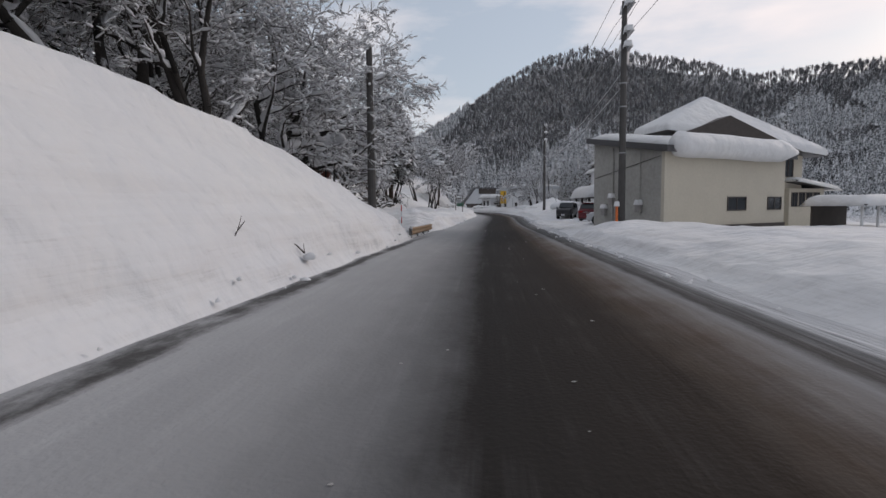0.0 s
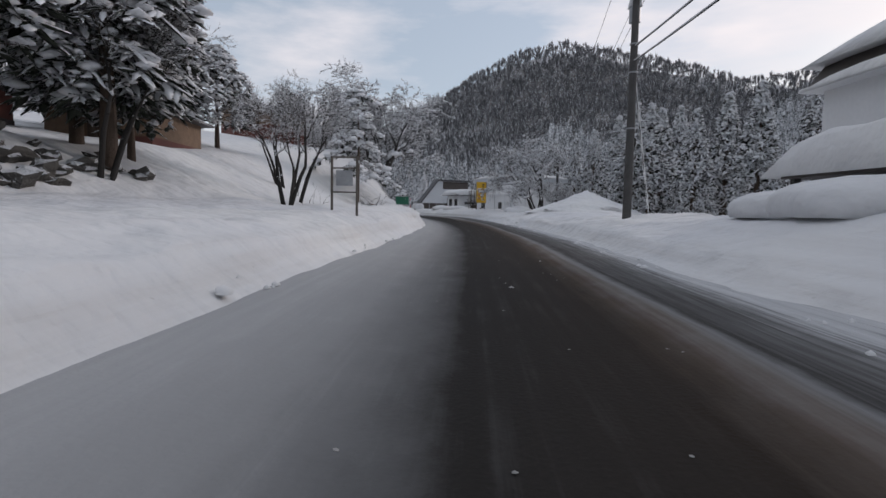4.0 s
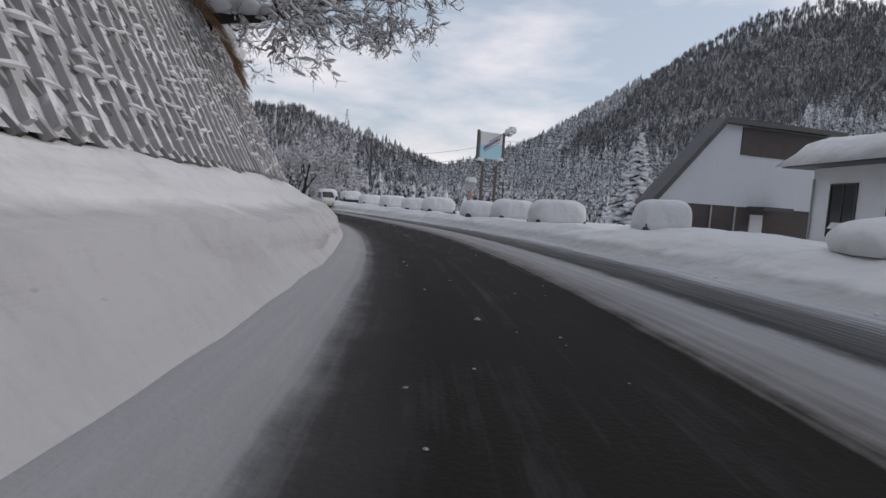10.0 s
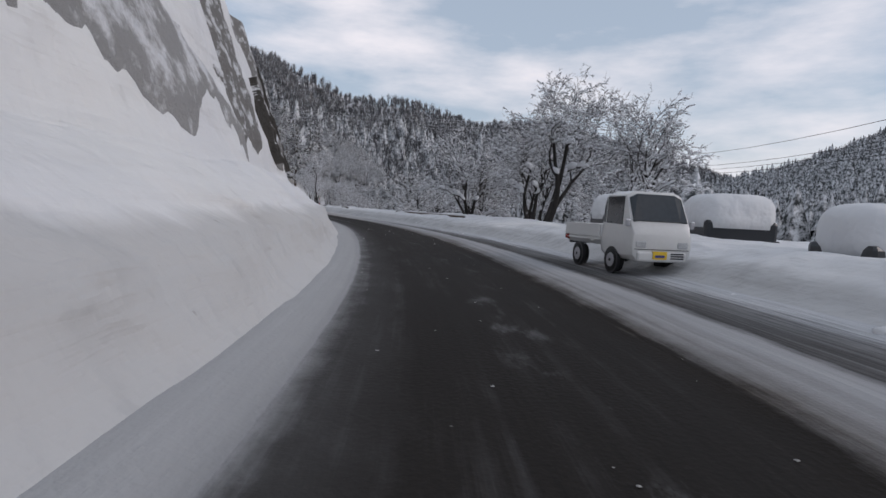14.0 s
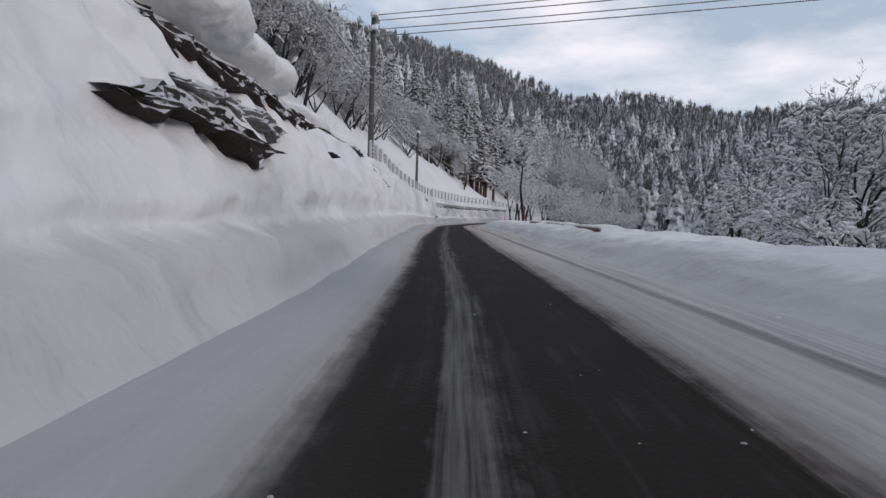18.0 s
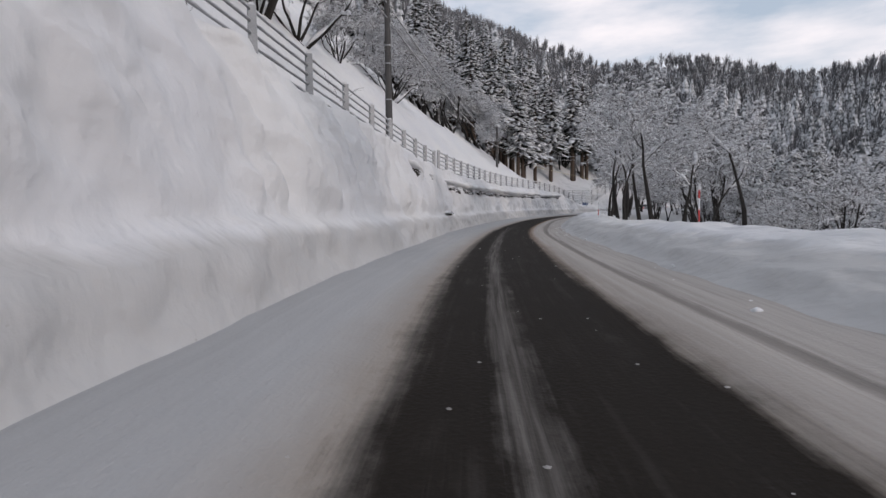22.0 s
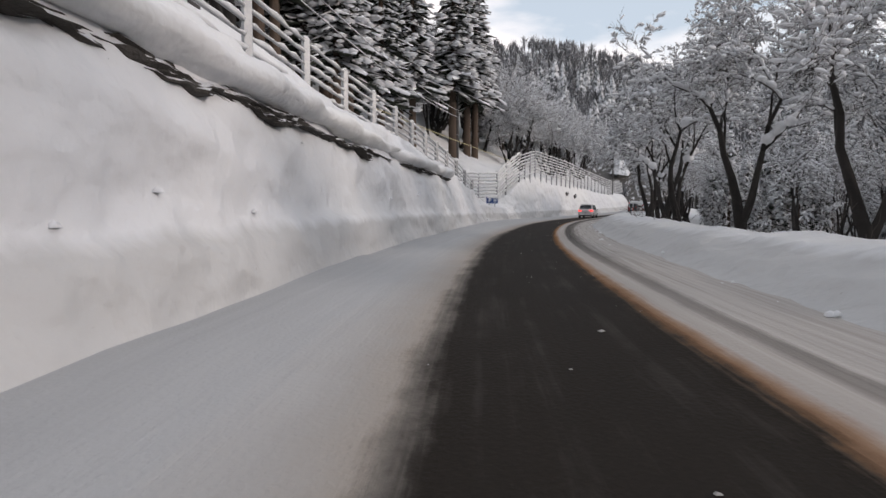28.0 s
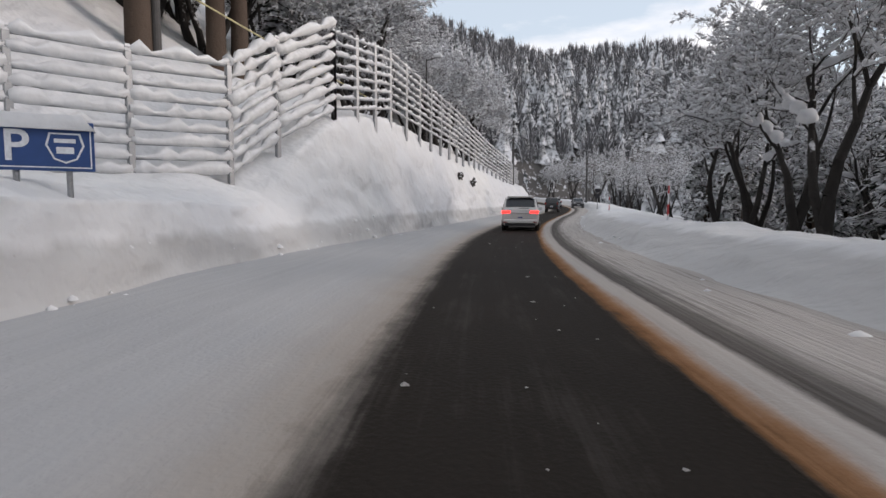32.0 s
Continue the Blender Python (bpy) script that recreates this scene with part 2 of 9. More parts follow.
def road_material():
    """Asphalt under packed snow; UVMap holds metres along and across, wear the lanes' worn bands."""
    m = bpy.data.materials.new("winter_road")
    m.use_nodes = True
    n, l = m.node_tree.nodes, m.node_tree.links
    b = n["Principled BSDF"]
    uvn = n.new("ShaderNodeUVMap")
    uvn.uv_map = "UVMap"
    uv = uvn.outputs["UV"]
    wearn = n.new("ShaderNodeUVMap")
    wearn.uv_map = "wear"
    sep = n.new("ShaderNodeSeparateXYZ")
    l.new(wearn.outputs["UV"], sep.inputs[0])
    s, w = sep.outputs[0], sep.outputs[1]

    def scaled(kx, ky):
        mp = n.new("ShaderNodeMapping")
        mp.inputs["Scale"].default_value = (kx, ky, 1)
        l.new(uv, mp.inputs["Vector"])
        return mp.outputs["Vector"]

    def span(a, b_, lo=0.0, hi=1.0):
        r = n.new("ShaderNodeMapRange")
        r.inputs["From Min"].default_value, r.inputs["From Max"].default_value = a, b_
        r.inputs["To Min"].default_value, r.inputs["To Max"].default_value = lo, hi
        l.new(s, r.inputs["Value"])
        return r.outputs[0]

    mul = lambda a, b_: math_node(n, l, "MULTIPLY", a, b_)
    add = lambda a, b_: math_node(n, l, "ADD", a, b_)
    sub = lambda a, b_: math_node(n, l, "SUBTRACT", a, b_)
    top_of = lambda a, b_: math_node(n, l, "MAXIMUM", a, b_)
    long_n = noise_node(n, l, scaled(0.04, 0.5), 1.0, 3)
    edge_n = noise_node(n, l, scaled(1.1, 1.6), 1.0, 8, 0.7)
    streak = noise_node(n, l, scaled(0.12, 6.0), 1.0, 6, 0.65)
    fine_streak = noise_node(n, l, scaled(0.35, 15.0), 1.0, 4, 0.6)
    grain = noise_node(n, l, scaled(22, 22), 1.0, 3)
    patch = noise_node(n, l, scaled(0.7, 1.6), 1.0, 7, 0.65)
    rough_w = add(w, mul(sub(long_n, 0.5), 0.30))
    rough_w = add(rough_w, mul(sub(edge_n, 0.5), 0.40))
    rough_w = add(rough_w, mul(sub(streak, 0.5), 0.34))
    unit = mul(add(rough_w, 5.0), 1 / 12.0)
    p = lambda v: (v + 5.0) / 12.0
    # the near side: soft at first, sharply cut later
    soft = ramp_node(n, l, unit, [(p(-2.6), 0.95), (p(-1.6), 0.72), (p(-1.0), 0.36), (p(-0.5), 0.03)])
    sharp = ramp_node(n, l, unit, [(p(-1.6), 1.0), (p(-1.14), 0.85), (p(-1.0), 0.35), (p(-0.86), 0.02)])
    near = mix_node(n, l, top_of(span(100, 120, 0.0, 0.7), span(196, 224)), soft, sharp)
    # slush ridge between the lanes
    ridge_soft = ramp_node(n, l, unit, [(p(0.75), 0.0), (p(1.05), 0.28), (p(1.5), 0.62), (p(1.9), 0.55), (p(2.15), 0.05)])
    ridge_hard = ramp_node(n, l, unit, [(p(0.92), 0.0), (p(1.08), 0.55), (p(1.35), 0.90), (p(1.9), 0.88), (p(2.15), 0.05)])
    ridge = mix_node(n, l, span(98, 122), ridge_soft, ridge_hard)
    # the other lane: bare track at first, snow with narrow tracks later
    bare_track = mul(ramp_node(n, l, unit, [(p(1.95), 0.0), (p(2.2), 0.10), (p(2.7), 0.22), (p(3.0), 0.55), (p(3.4), 0.95)]), ramp_node(n, l, fine_streak, [(0.30, 0.55), (0.62, 1.6)]))
    snowy_track = ramp_node(n, l, add(streak, mul(sub(fine_streak, 0.5), 0.6)), [(0.32, 0.84), (0.52, 0.97)])
    snowy_track = mul(snowy_track, ramp_node(n, l, unit, [(p(1.95), 1.0), (p(2.2), 0.55), (p(2.5), 0.52), (p(2.75), 0.98)]))
    snowy_track = mul(snowy_track, ramp_node(n, l, unit, [(p(1.75), 0.0), (p(1.95), 1.0)]))
    snowier = mul(span(196, 226), span(353, 337, 0.15, 1.0))
    far = mix_node(n, l, snowier, bare_track, snowy_track)
    ridge = mul(ridge, span(196, 226, 0.74, 1.0))
    cover = top_of(near, top_of(ridge, far))
    # slush blown over the asphalt, and a strip that no wheel has swept
    smear = mul(ramp_node(n, l, mul(patch, streak), [(0.27, 0.0), (0.44, 0.35)]), 0.16)
    middle = ramp_node(n, l, unit, [(p(-0.46), 0.0), (p(-0.34), 1.0), (p(-0.20), 1.0), (p(-0.06), 0.0)])
    strip = mul(mul(middle, mul(span(205, 222), span(312, 292))), ramp_node(n, l, fine_streak, [(0.3, 0.05), (0.7, 0.34)]))
    loose = ramp_node(n, l, unit, [(p(-0.2), 0.0), (p(0.1), 1.0), (p(0.3), 1.0), (p(0.6), 0.0)])
    loose = mul(mul(loose, mul(span(136, 150), span(196, 178))), ramp_node(n, l, patch, [(0.52, 0.0), (0.70, 0.24)]))
    cover = top_of(add(cover, smear), top_of(strip, loose))
    # a dark line of grit at the foot of the first bank
    foot = mul(mul(ramp_node(n, l, unit, [(p(-3.15), 0.0), (p(-3.05), 0.85), (p(-2.9), 0.85), (p(-2.75), 0.0)]), span(26, 18)), ramp_node(n, l, patch, [(0.32, 0.15), (0.5, 0.9)]))
    cover = sub(cover, foot)
    asphalt = mix_node(n, l, add(mul(grain, 0.6), mul(patch, 0.4)), (0.006, 0.005, 0.004), (0.021, 0.0165, 0.013))
    brown_film = mul(ramp_node(n, l, unit, [(p(-0.4), 0.0), (p(0.5), 0.45), (p(1.1), 1.0), (p(1.6), 0.7), (p(1.9), 0.0)]), span(122, 96))
    asphalt = mix_node(n, l, mul(brown_film, 0.55), asphalt, (0.036, 0.025, 0.018))
    snowc = mix_node(n, l, ramp_node(n, l, streak, [(0.3, 0.0), (0.7, 1.0)]), (0.42, 0.43, 0.445), (0.60, 0.61, 0.625))
    near_side = ramp_node(n, l, unit, [(p(-1.4), 1.0), (p(-0.6), 0.0)])
    snowc = mix_node(n, l, near_side, snowc, mix_node(n, l, add(mul(streak, 0.6), mul(patch, 0.4)), (0.31, 0.315, 0.32), (0.46, 0.465, 0.47)))
    snowc = mix_node(n, l, mul(brown_film, ramp_node(n, l, patch, [(0.3, 0.55), (0.65, 0.95)])), snowc, (0.17, 0.115, 0.08))
    silt = mul(ramp_node(n, l, unit, [(p(0.7), 0.0), (p(0.9), 0.9), (p(1.15), 0.5), (p(1.6), 0.08), (p(4), 0.0)]), ramp_node(n, l, patch, [(0.3, 0.45), (0.65, 1.0)]))
    snowc = mix_node(n, l, silt, snowc, (0.20, 0.165, 0.135))
    tan = mul(ramp_node(n, l, unit, [(p(-1.9), 0.0), (p(-1.45), 0.35), (p(-1.1), 0.85), (p(-0.7), 0.6)]), mul(span(200, 250), 0.9))
    snowc = mix_node(n, l, tan, snowc, (0.37, 0.315, 0.26))
    rust = mul(ramp_node(n, l, unit, [(p(0.90), 0.0), (p(1.0), 1.0), (p(1.16), 0.9), (p(1.42), 0.0)]), span(268, 350, 0.0, 0.95))
    snowc = mix_node(n, l, rust, snowc, (0.36, 0.175, 0.075))
    l.new(mix_node(n, l, cover, asphalt, snowc), b.inputs["Base Color"])
    l.new(ramp_node(n, l, cover, [(0.0, 0.7), (0.4, 0.9)]), b.inputs["Roughness"])
    b.inputs["Specular IOR Level"].default_value = 0.04
    bn = n.new("ShaderNodeBump")
    bn.inputs["Strength"].default_value, bn.inputs["Distance"].default_value = 0.7, 0.03
    l.new(add(cover, mul(add(streak, grain), 0.4)), bn.inputs["Height"])
    l.new(bn.outputs["Normal"], b.inputs["Normal"])
    return m


def snowed_material(name, color, amount=0.5, scale=2.0, bump=0.0, soft=0.18):
    """A surface with snow lying on its upward faces, in patches."""
    m = bpy.data.materials.new(name)
    m.use_nodes = True
    n, l = m.node_tree.nodes, m.node_tree.links
    b = n["Principled BSDF"]
    tc = n.new("ShaderNodeTexCoord").outputs["Object"]
    up = n.new("ShaderNodeSeparateXYZ")
    l.new(n.new("ShaderNodeNewGeometry").outputs["Normal"], up.inputs[0])
    f = math_node(n, l, "ADD", up.outputs[2], math_node(n, l, "MULTIPLY", math_node(n, l, "SUBTRACT", noise_node(n, l, tc, scale, 5, 0.65), 0.5), 2.2))
    f = ramp_node(n, l, f, [(0.62 - 0.5 * amount, 0.0), (0.62 + soft - 0.5 * amount, 1.0)])
    rnd = n.new("ShaderNodeNewGeometry").outputs["Random Per Island"]
    dark = mix_node(n, l, rnd, tuple(c * 0.6 for c in color), tuple(c * 1.4 for c in color))
    l.new(mix_node(n, l, f, dark, (0.72, 0.73, 0.75)), b.inputs["Base Color"])
    b.inputs["Roughness"].default_value = 0.85
    b.inputs["Specular IOR Level"].default_value = 0.2
    if bump:
        bn = n.new("ShaderNodeBump")
        bn.inputs["Strength"].default_value, bn.inputs["Distance"].default_value = bump, 0.2
        l.new(noise_node(n, l, tc, scale * 3, 6, 0.65), bn.inputs["Height"])
        l.new(bn.outputs["Normal"], b.inputs["Normal"])
    return m


SNOW = snow_material()
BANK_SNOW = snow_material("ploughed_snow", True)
ROAD = road_material()
FOREST = snowed_material("snowy_forest", (0.050, 0.056, 0.058), 1.32, 0.9, soft=0.45)
CEDAR = snowed_material("cedar_needles", (0.036, 0.042, 0.032), 0.72, 3.0)
CEDAR_BARK = snowed_material("brown_cedar_bark", (0.085, 0.062, 0.048), 0.1, 2.0, 0.4)
BARK = snowed_material("dark_bark", (0.032, 0.029, 0.027), 0.12, 2.0, 0.4)
TWIG = snowed_material("bare_twigs", (0.055, 0.048, 0.044), 0.12, 2.0)
ROCK = snowed_material("dark_rock", (0.075, 0.070, 0.064), 0.34, 2.4, 0.9)
SOIL = snowed_material("forest_floor", (0.10, 0.094, 0.09), -0.45, 0.9, 0.6, soft=0.6)
SNOW_SOFT = mat("snow_on_branches", (0.72, 0.73, 0.75), 0.8, scale=1.2, vary=0.06)
FOREST_BARE = snowed_material("leafless_forest", (0.145, 0.145, 0.152), 1.3, 1.1, soft=0.5)
CONCRETE = mat("weathered_concrete", (0.30, 0.29, 0.28), 0.9, scale=1.5, vary=0.3, bump=0.4)
STEEL = mat("galvanised_steel", (0.33, 0.34, 0.35), 0.5, 0.6, scale=4, vary=0.2)
POLE_C = mat("pole_concrete", (0.075, 0.072, 0.07), 0.85, scale=2, vary=0.3, bump=0.2)
CABLE = mat("black_cable", (0.03, 0.03, 0.03), 0.6)
BROWN_STEEL = mat("brown_painted_steel", (0.10, 0.085, 0.07), 0.6, scale=5, vary=0.2)
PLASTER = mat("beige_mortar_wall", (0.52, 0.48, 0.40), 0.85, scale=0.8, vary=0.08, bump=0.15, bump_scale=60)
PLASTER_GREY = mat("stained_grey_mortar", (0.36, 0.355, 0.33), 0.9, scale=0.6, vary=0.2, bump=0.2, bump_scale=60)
WHITE_WALL = mat("white_siding", (0.66, 0.67, 0.68), 0.7, scale=0.7, vary=0.06, bump=0.1)
DARK_TRIM = mat("dark_brown_trim", (0.055, 0.045, 0.04), 0.6, scale=3, vary=0.3)
ROOF = mat("dark_metal_roof", (0.07, 0.07, 0.075), 0.5, 0.2, scale=2, vary=0.25)
TIMBER = mat("weathered_brown_boards", (0.20, 0.13, 0.085), 0.85, scale=2.5, vary=0.35, bump=0.4, bump_scale=15)
OCHRE = mat("ochre_mortar", (0.45, 0.33, 0.18), 0.85, scale=1.5, vary=0.15)
RUST_RED = mat("red_oxide_boards", (0.13, 0.045, 0.035), 0.8, scale=2, vary=0.3)
BLUE_PANEL = mat("pale_blue_grey_panel", (0.50, 0.53, 0.56), 0.6, scale=0.5, vary=0.07)
YELLOW = mat("yellow_sign_face", (0.72, 0.42, 0.03), 0.5, scale=2, vary=0.08)
INK = mat("black_sign_ink", (0.02, 0.02, 0.025), 0.6)
RED_INK = mat("orange_red_sign_ink", (0.45, 0.08, 0.02), 0.6)
NAVY_INK = mat("dark_blue_sign_ink", (0.05, 0.05, 0.22), 0.5)
SKY_INK = mat("pale_cyan_sign_face", (0.36, 0.62, 0.70), 0.5, scale=1, vary=0.05)
PALE_SIGN = mat("pale_sign_face", (0.66, 0.68, 0.68), 0.5, scale=1, vary=0.05)
BLUE_SIGN = mat("blue_sign_face", (0.02, 0.065, 0.21), 0.5, scale=2, vary=0.1)
WHITE_INK = mat("white_reflective_lettering", (0.75, 0.77, 0.80), 0.5)
GREEN_SIGN = mat("green_sign_face", (0.008, 0.13, 0.075), 0.55, scale=2, vary=0.08)
RED_PAINT = mat("red_marker_paint", (0.62, 0.05, 0.05), 0.5)
ORANGE_PAINT = mat("orange_post_paint", (0.70, 0.16, 0.04), 0.5)
RUBBER = mat("tyre_rubber", (0.018, 0.018, 0.018), 0.85)
PLASTIC = mat("black_plastic", (0.022, 0.022, 0.024), 0.5)
CHROME = mat("bright_wheel_metal", (0.5, 0.5, 0.52), 0.3, 0.9)
DRY_GRASS = mat("dry_brown_grass", (0.20, 0.115, 0.055), 0.9, scale=3, vary=0.4)
TWIG_DARK = mat("dark_stems", (0.06, 0.05, 0.045), 0.9, scale=4, vary=0.3)
YELLOW_GUARD = mat("yellow_cable_guard", (0.52, 0.46, 0.24), 0.5)
MIRROR = mat("frosted_mirror", (0.55, 0.57, 0.60), 0.3, 0.7)


def paint(name, color):
    m = mat(name, color, 0.28, scale=1.5, vary=0.05)
    m.node_tree.nodes["Principled BSDF"].inputs["Coat Weight"].default_value = 0.2
    return m


def glass(name, color=(0.03, 0.035, 0.04)):
    m = mat(name, color, 0.08, scale=1, vary=0.2)
    return m


def glowing(name, color, power):
    m = bpy.data.materials.new(name)
    m.use_nodes = True
    b = m.node_tree.nodes["Principled BSDF"]
    b.inputs["Base Color"].default_value = (*color, 1)
    b.inputs["Emission Color"].default_value = (*color, 1)
    b.inputs["Emission Strength"].default_value = power
    b.inputs["Roughness"].default_value = 0.3
    return m


P_WHITE, P_BLACK, P_RED, P_SILVER = paint("white_car_paint", (0.62, 0.62, 0.61)), paint("black_car_paint", (0.018, 0.02, 0.024)), paint("dark_red_car_paint", (0.115, 0.008, 0.014)), paint("silver_white_car_paint", (0.46, 0.48, 0.50))
GLASS = glass("dark_window_glass")
BRAKE = glowing("lit_brake_lamp", (1.0, 0.03, 0.025), 2.6)
LENS_RED, LENS_CLEAR = mat("unlit_red_lens", (0.25, 0.01, 0.01), 0.2), mat("headlamp_lens", (0.45, 0.46, 0.47), 0.15)
PLATE = mat("number_plate", (0.62, 0.62, 0.60), 0.5)
PLATE_Y = mat("yellow_number_plate", (0.75, 0.50, 0.03), 0.5)
CELL_FILL = snowed_material("cell_fill", (0.16, 0.155, 0.15), 0.95, 1.6, 0.8)
LATTICE = snowed_material("lattice_concrete", (0.40, 0.395, 0.39), 0.25, 2.2, 0.3)
# darker copy of the bar concrete: shade of the recessed cross bars put into colour
LATTICE_LOW = snowed_material("shaded_lattice_concrete", (0.27, 0.268, 0.262), 0.1, 2.2, 0.3)
LEDGE = snowed_material("ledge_rock", (0.06, 0.055, 0.05), 0.35, 1.4, 0.9)

SLAB = snowed_material("smooth_grey_rock", (0.31, 0.308, 0.305), 0.68, 1.5, 0.9, soft=0.35)
BROWN_ROCK = snowed_material("brown_dark_rock", (0.045, 0.038, 0.032), 0.28, 3.4, 0.9)
CRAG = snowed_material("grey_crag_rock", (0.17, 0.165, 0.16), 0.62, 2.2, 1.0, soft=0.25)


# ---- the lie of the land ----
# the lane's line, 15 m apart: x, y, height
LANE = [(0.0, 0.0, 0.3), (1.0, 15.0, 0.2), (2.2, 29.9, 0.03), (3.4, 44.9, -0.1), (4.8, 59.8, -0.1), (6.1, 74.8, -0.1), (6.6, 89.7, -0.12),
        (5.9, 104.7, -0.1), (3.8, 119.6, -0.05), (-0.4, 134.0, -0.05), (-6.8, 147.5, -0.07), (-15.4, 159.8, -0.12), (-25.6, 170.7, -0.09),
        (-37.3, 180.0, 0.0), (-49.9, 188.2, 0.0), (-63.3, 194.9, 0.05), (-77.1, 200.9, 0.16), (-90.8, 207.0, 0.24), (-104.5, 213.0, 0.22),
        (-117.9, 219.9, 0.07), (-130.9, 227.3, -0.06), (-143.3, 235.7, -0.05), (-155.2, 244.8, -0.04), (-166.2, 255.1, -0.04), (-176.1, 266.3, -0.04)]
line = [Vector((-2.8, -45.0, 0.5)), Vector((-1.9, -30.0, 0.5)), Vector((-1.0, -15.0, 0.4))] + [Vector(p) for p in LANE]
way = math.atan2(line[-1].y - line[-2].y, line[-1].x - line[-2].x)
for k in range(10):
    way -= radians((4.0, 4.5, 5, 4, 2, -2, -6, -8, -8, -8)[k])
    line.append(line[-1] + Vector((15 * math.cos(way), 15 * math.sin(way), (0, 0, 0.05, 0.15, 0.25, 0.35, 0.4, 0.5, 0.6, 0.7)[k])))
S0 = -45.0


def spline(k, u):
    a, b, c, d = (line[min(max(k + j, 0), len(line) - 1)] for j in (-1, 0, 1, 2))
    return 0.5 * ((2 * b) + (c - a) * u + (2 * a - 5 * b + 4 * c - d) * u * u + (3 * b - a - 3 * c + d) * u ** 3)


fine = []
for k in range(len(line) - 1):
    fine += [spline(k, j / 30) for j in range(30)]
fine = np.array(fine)
fine_s = S0 + np.r_[0, np.cumsum(np.hypot(*np.diff(fine[:, :2], axis=0).T))]
fine_s += -fine_s[np.argmin((fine[:, :2] ** 2).sum(1))]
tang = np.gradient(fine[:, :2], axis=0)
tang /= np.linalg.norm(tang, axis=1)[:, None]
S_MIN, S_MAX = float(fine_s[0]), float(fine_s[-1])


def lane(s, d=0.0):
    """World x, y and road height at s metres along the lane and d metres to its right."""
    x, y, z = (np.interp(s, fine_s, fine[:, k]) for k in range(3))
    tx, ty = np.interp(s, fine_s, tang[:, 0]), np.interp(s, fine_s, tang[:, 1])
    q = np.hypot(tx, ty)
    return x + d * ty / q, y - d * tx / q, z


def heading(s):
    """Degrees by which the road at s is turned from +y to the left."""
    return math.degrees(math.atan2(-np.interp(s, fine_s, tang[:, 0]), np.interp(s, fine_s, tang[:, 1])))


def along(x, y):
    """Along and across the lane for places x, y (arrays)."""
    x, y = np.atleast_1d(x).astype(float), np.atleast_1d(y).astype(float)
    P = fine[::6, :2]
    k = np.argmin((x[:, None] - P[:, 0]) ** 2 + (y[:, None] - P[:, 1]) ** 2, axis=1) * 6
    wx, wy = x - fine[k, 0], y - fine[k, 1]
    return fine_s[k] + wx * tang[k, 0] + wy * tang[k, 1], wx * tang[k, 1] - wy * tang[k, 0]


# cross-sections of the snow: metres from the lane's line, height; seven a side
LEFT, RIGHT = [], []


def left(s, *pts):
    LEFT.append((s, pts))


def right(s, *pts):
    RIGHT.append((s, pts))


left(-45, (2.9, 0.0), (3.5, 0.9), (5.3, 3.3), (8, 4.4), (14, 5.5), (25, 6.5), (60, 9))
left(4, (2.9, 0.0), (3.5, 0.9), (5.5, 3.4), (8, 4.2), (14, 5.2), (25, 6), (60, 9))
left(12, (2.9, 0.0), (3.4, 0.9), (5.3, 3.1), (8, 3.6), (14, 4.4), (25, 5), (60, 9))
left(19, (2.9, 0.0), (3.3, 0.9), (4.6, 1.8), (7, 2.2), (14, 2.6), (25, 4), (60, 9))
left(23, (3.0, 0.0), (3.4, 0.35), (4.2, 0.5), (6, 0.2), (14, 0.4), (25, 3), (60, 9))
left(30, (3.0, 0.0), (3.4, 0.3), (4.2, 0.45), (6, 0.1), (14, 0.6), (20, 4.2), (60, 9))
left(35, (2.6, 0.0), (3.5, 0.9), (4.8, 1.35), (7, 1.2), (14.5, 1.2), (16, 4.4), (60, 9))
left(48, (2.5, 0.0), (3.4, 0.75), (4.8, 1.1), (7, 1.0), (14.5, 1.2), (16, 4.6), (60, 9))
left(60, (2.5, 0.0), (3.4, 0.6), (4.6, 0.9), (7, 1.0), (14.0, 1.3), (16, 4.4), (60, 9))
left(72, (2.5, 0.0), (3.3, 0.7), (4.6, 1.1), (7, 1.1), (11, 1.5), (16, 3.6), (60, 9))
left(85, (2.3, 0.0), (3.2, 0.9), (4.6, 1.3), (7, 1.2), (10, 1.4), (17, 4.4), (60, 10))
left(97, (2.2, 0.0), (3.0, 1.0), (4.6, 1.5), (6.5, 1.3), (9, 1.5), (17, 5.4), (60, 12))
left(104, (2.1, 0.0), (2.9, 0.7), (4.2, 1.0), (6, 0.9), (8, 1.0), (15, 5.6), (60, 14))
left(111, (2.0, 0.0), (2.8, 0.9), (3.9, 1.6), (5.2, 2.4), (8.0, 4.7), (13, 7.2), (60, 11.5))
left(117, (1.9, 0.0), (2.7, 0.95), (3.6, 1.8), (4.0, 2.0), (6.9, 5.9), (10, 7.3), (60, 12))
left(122, (1.9, 0.0), (2.7, 0.9), (3.7, 1.6), (4.0, 1.7), (7.4, 6.4), (10, 8.2), (60, 13))
left(140, (1.8, 0.0), (2.5, 0.9), (3.6, 1.65), (3.9, 1.75), (7.4, 7.6), (9.5, 8.9), (60, 15))
left(165, (1.6, 0.0), (2.4, 1.0), (3.5, 1.75), (3.8, 1.85), (6.6, 8.2), (8.5, 9.4), (60, 20))
left(186, (1.7, 0.0), (2.5, 1.1), (3.5, 1.9), (3.8, 2.0), (6.2, 8.4), (8.0, 9.6), (60, 27))
left(192, (1.8, 0.0), (2.6, 1.1), (3.6, 1.9), (4.0, 2.2), (5.8, 8.2), (9, 10.5), (60, 34))
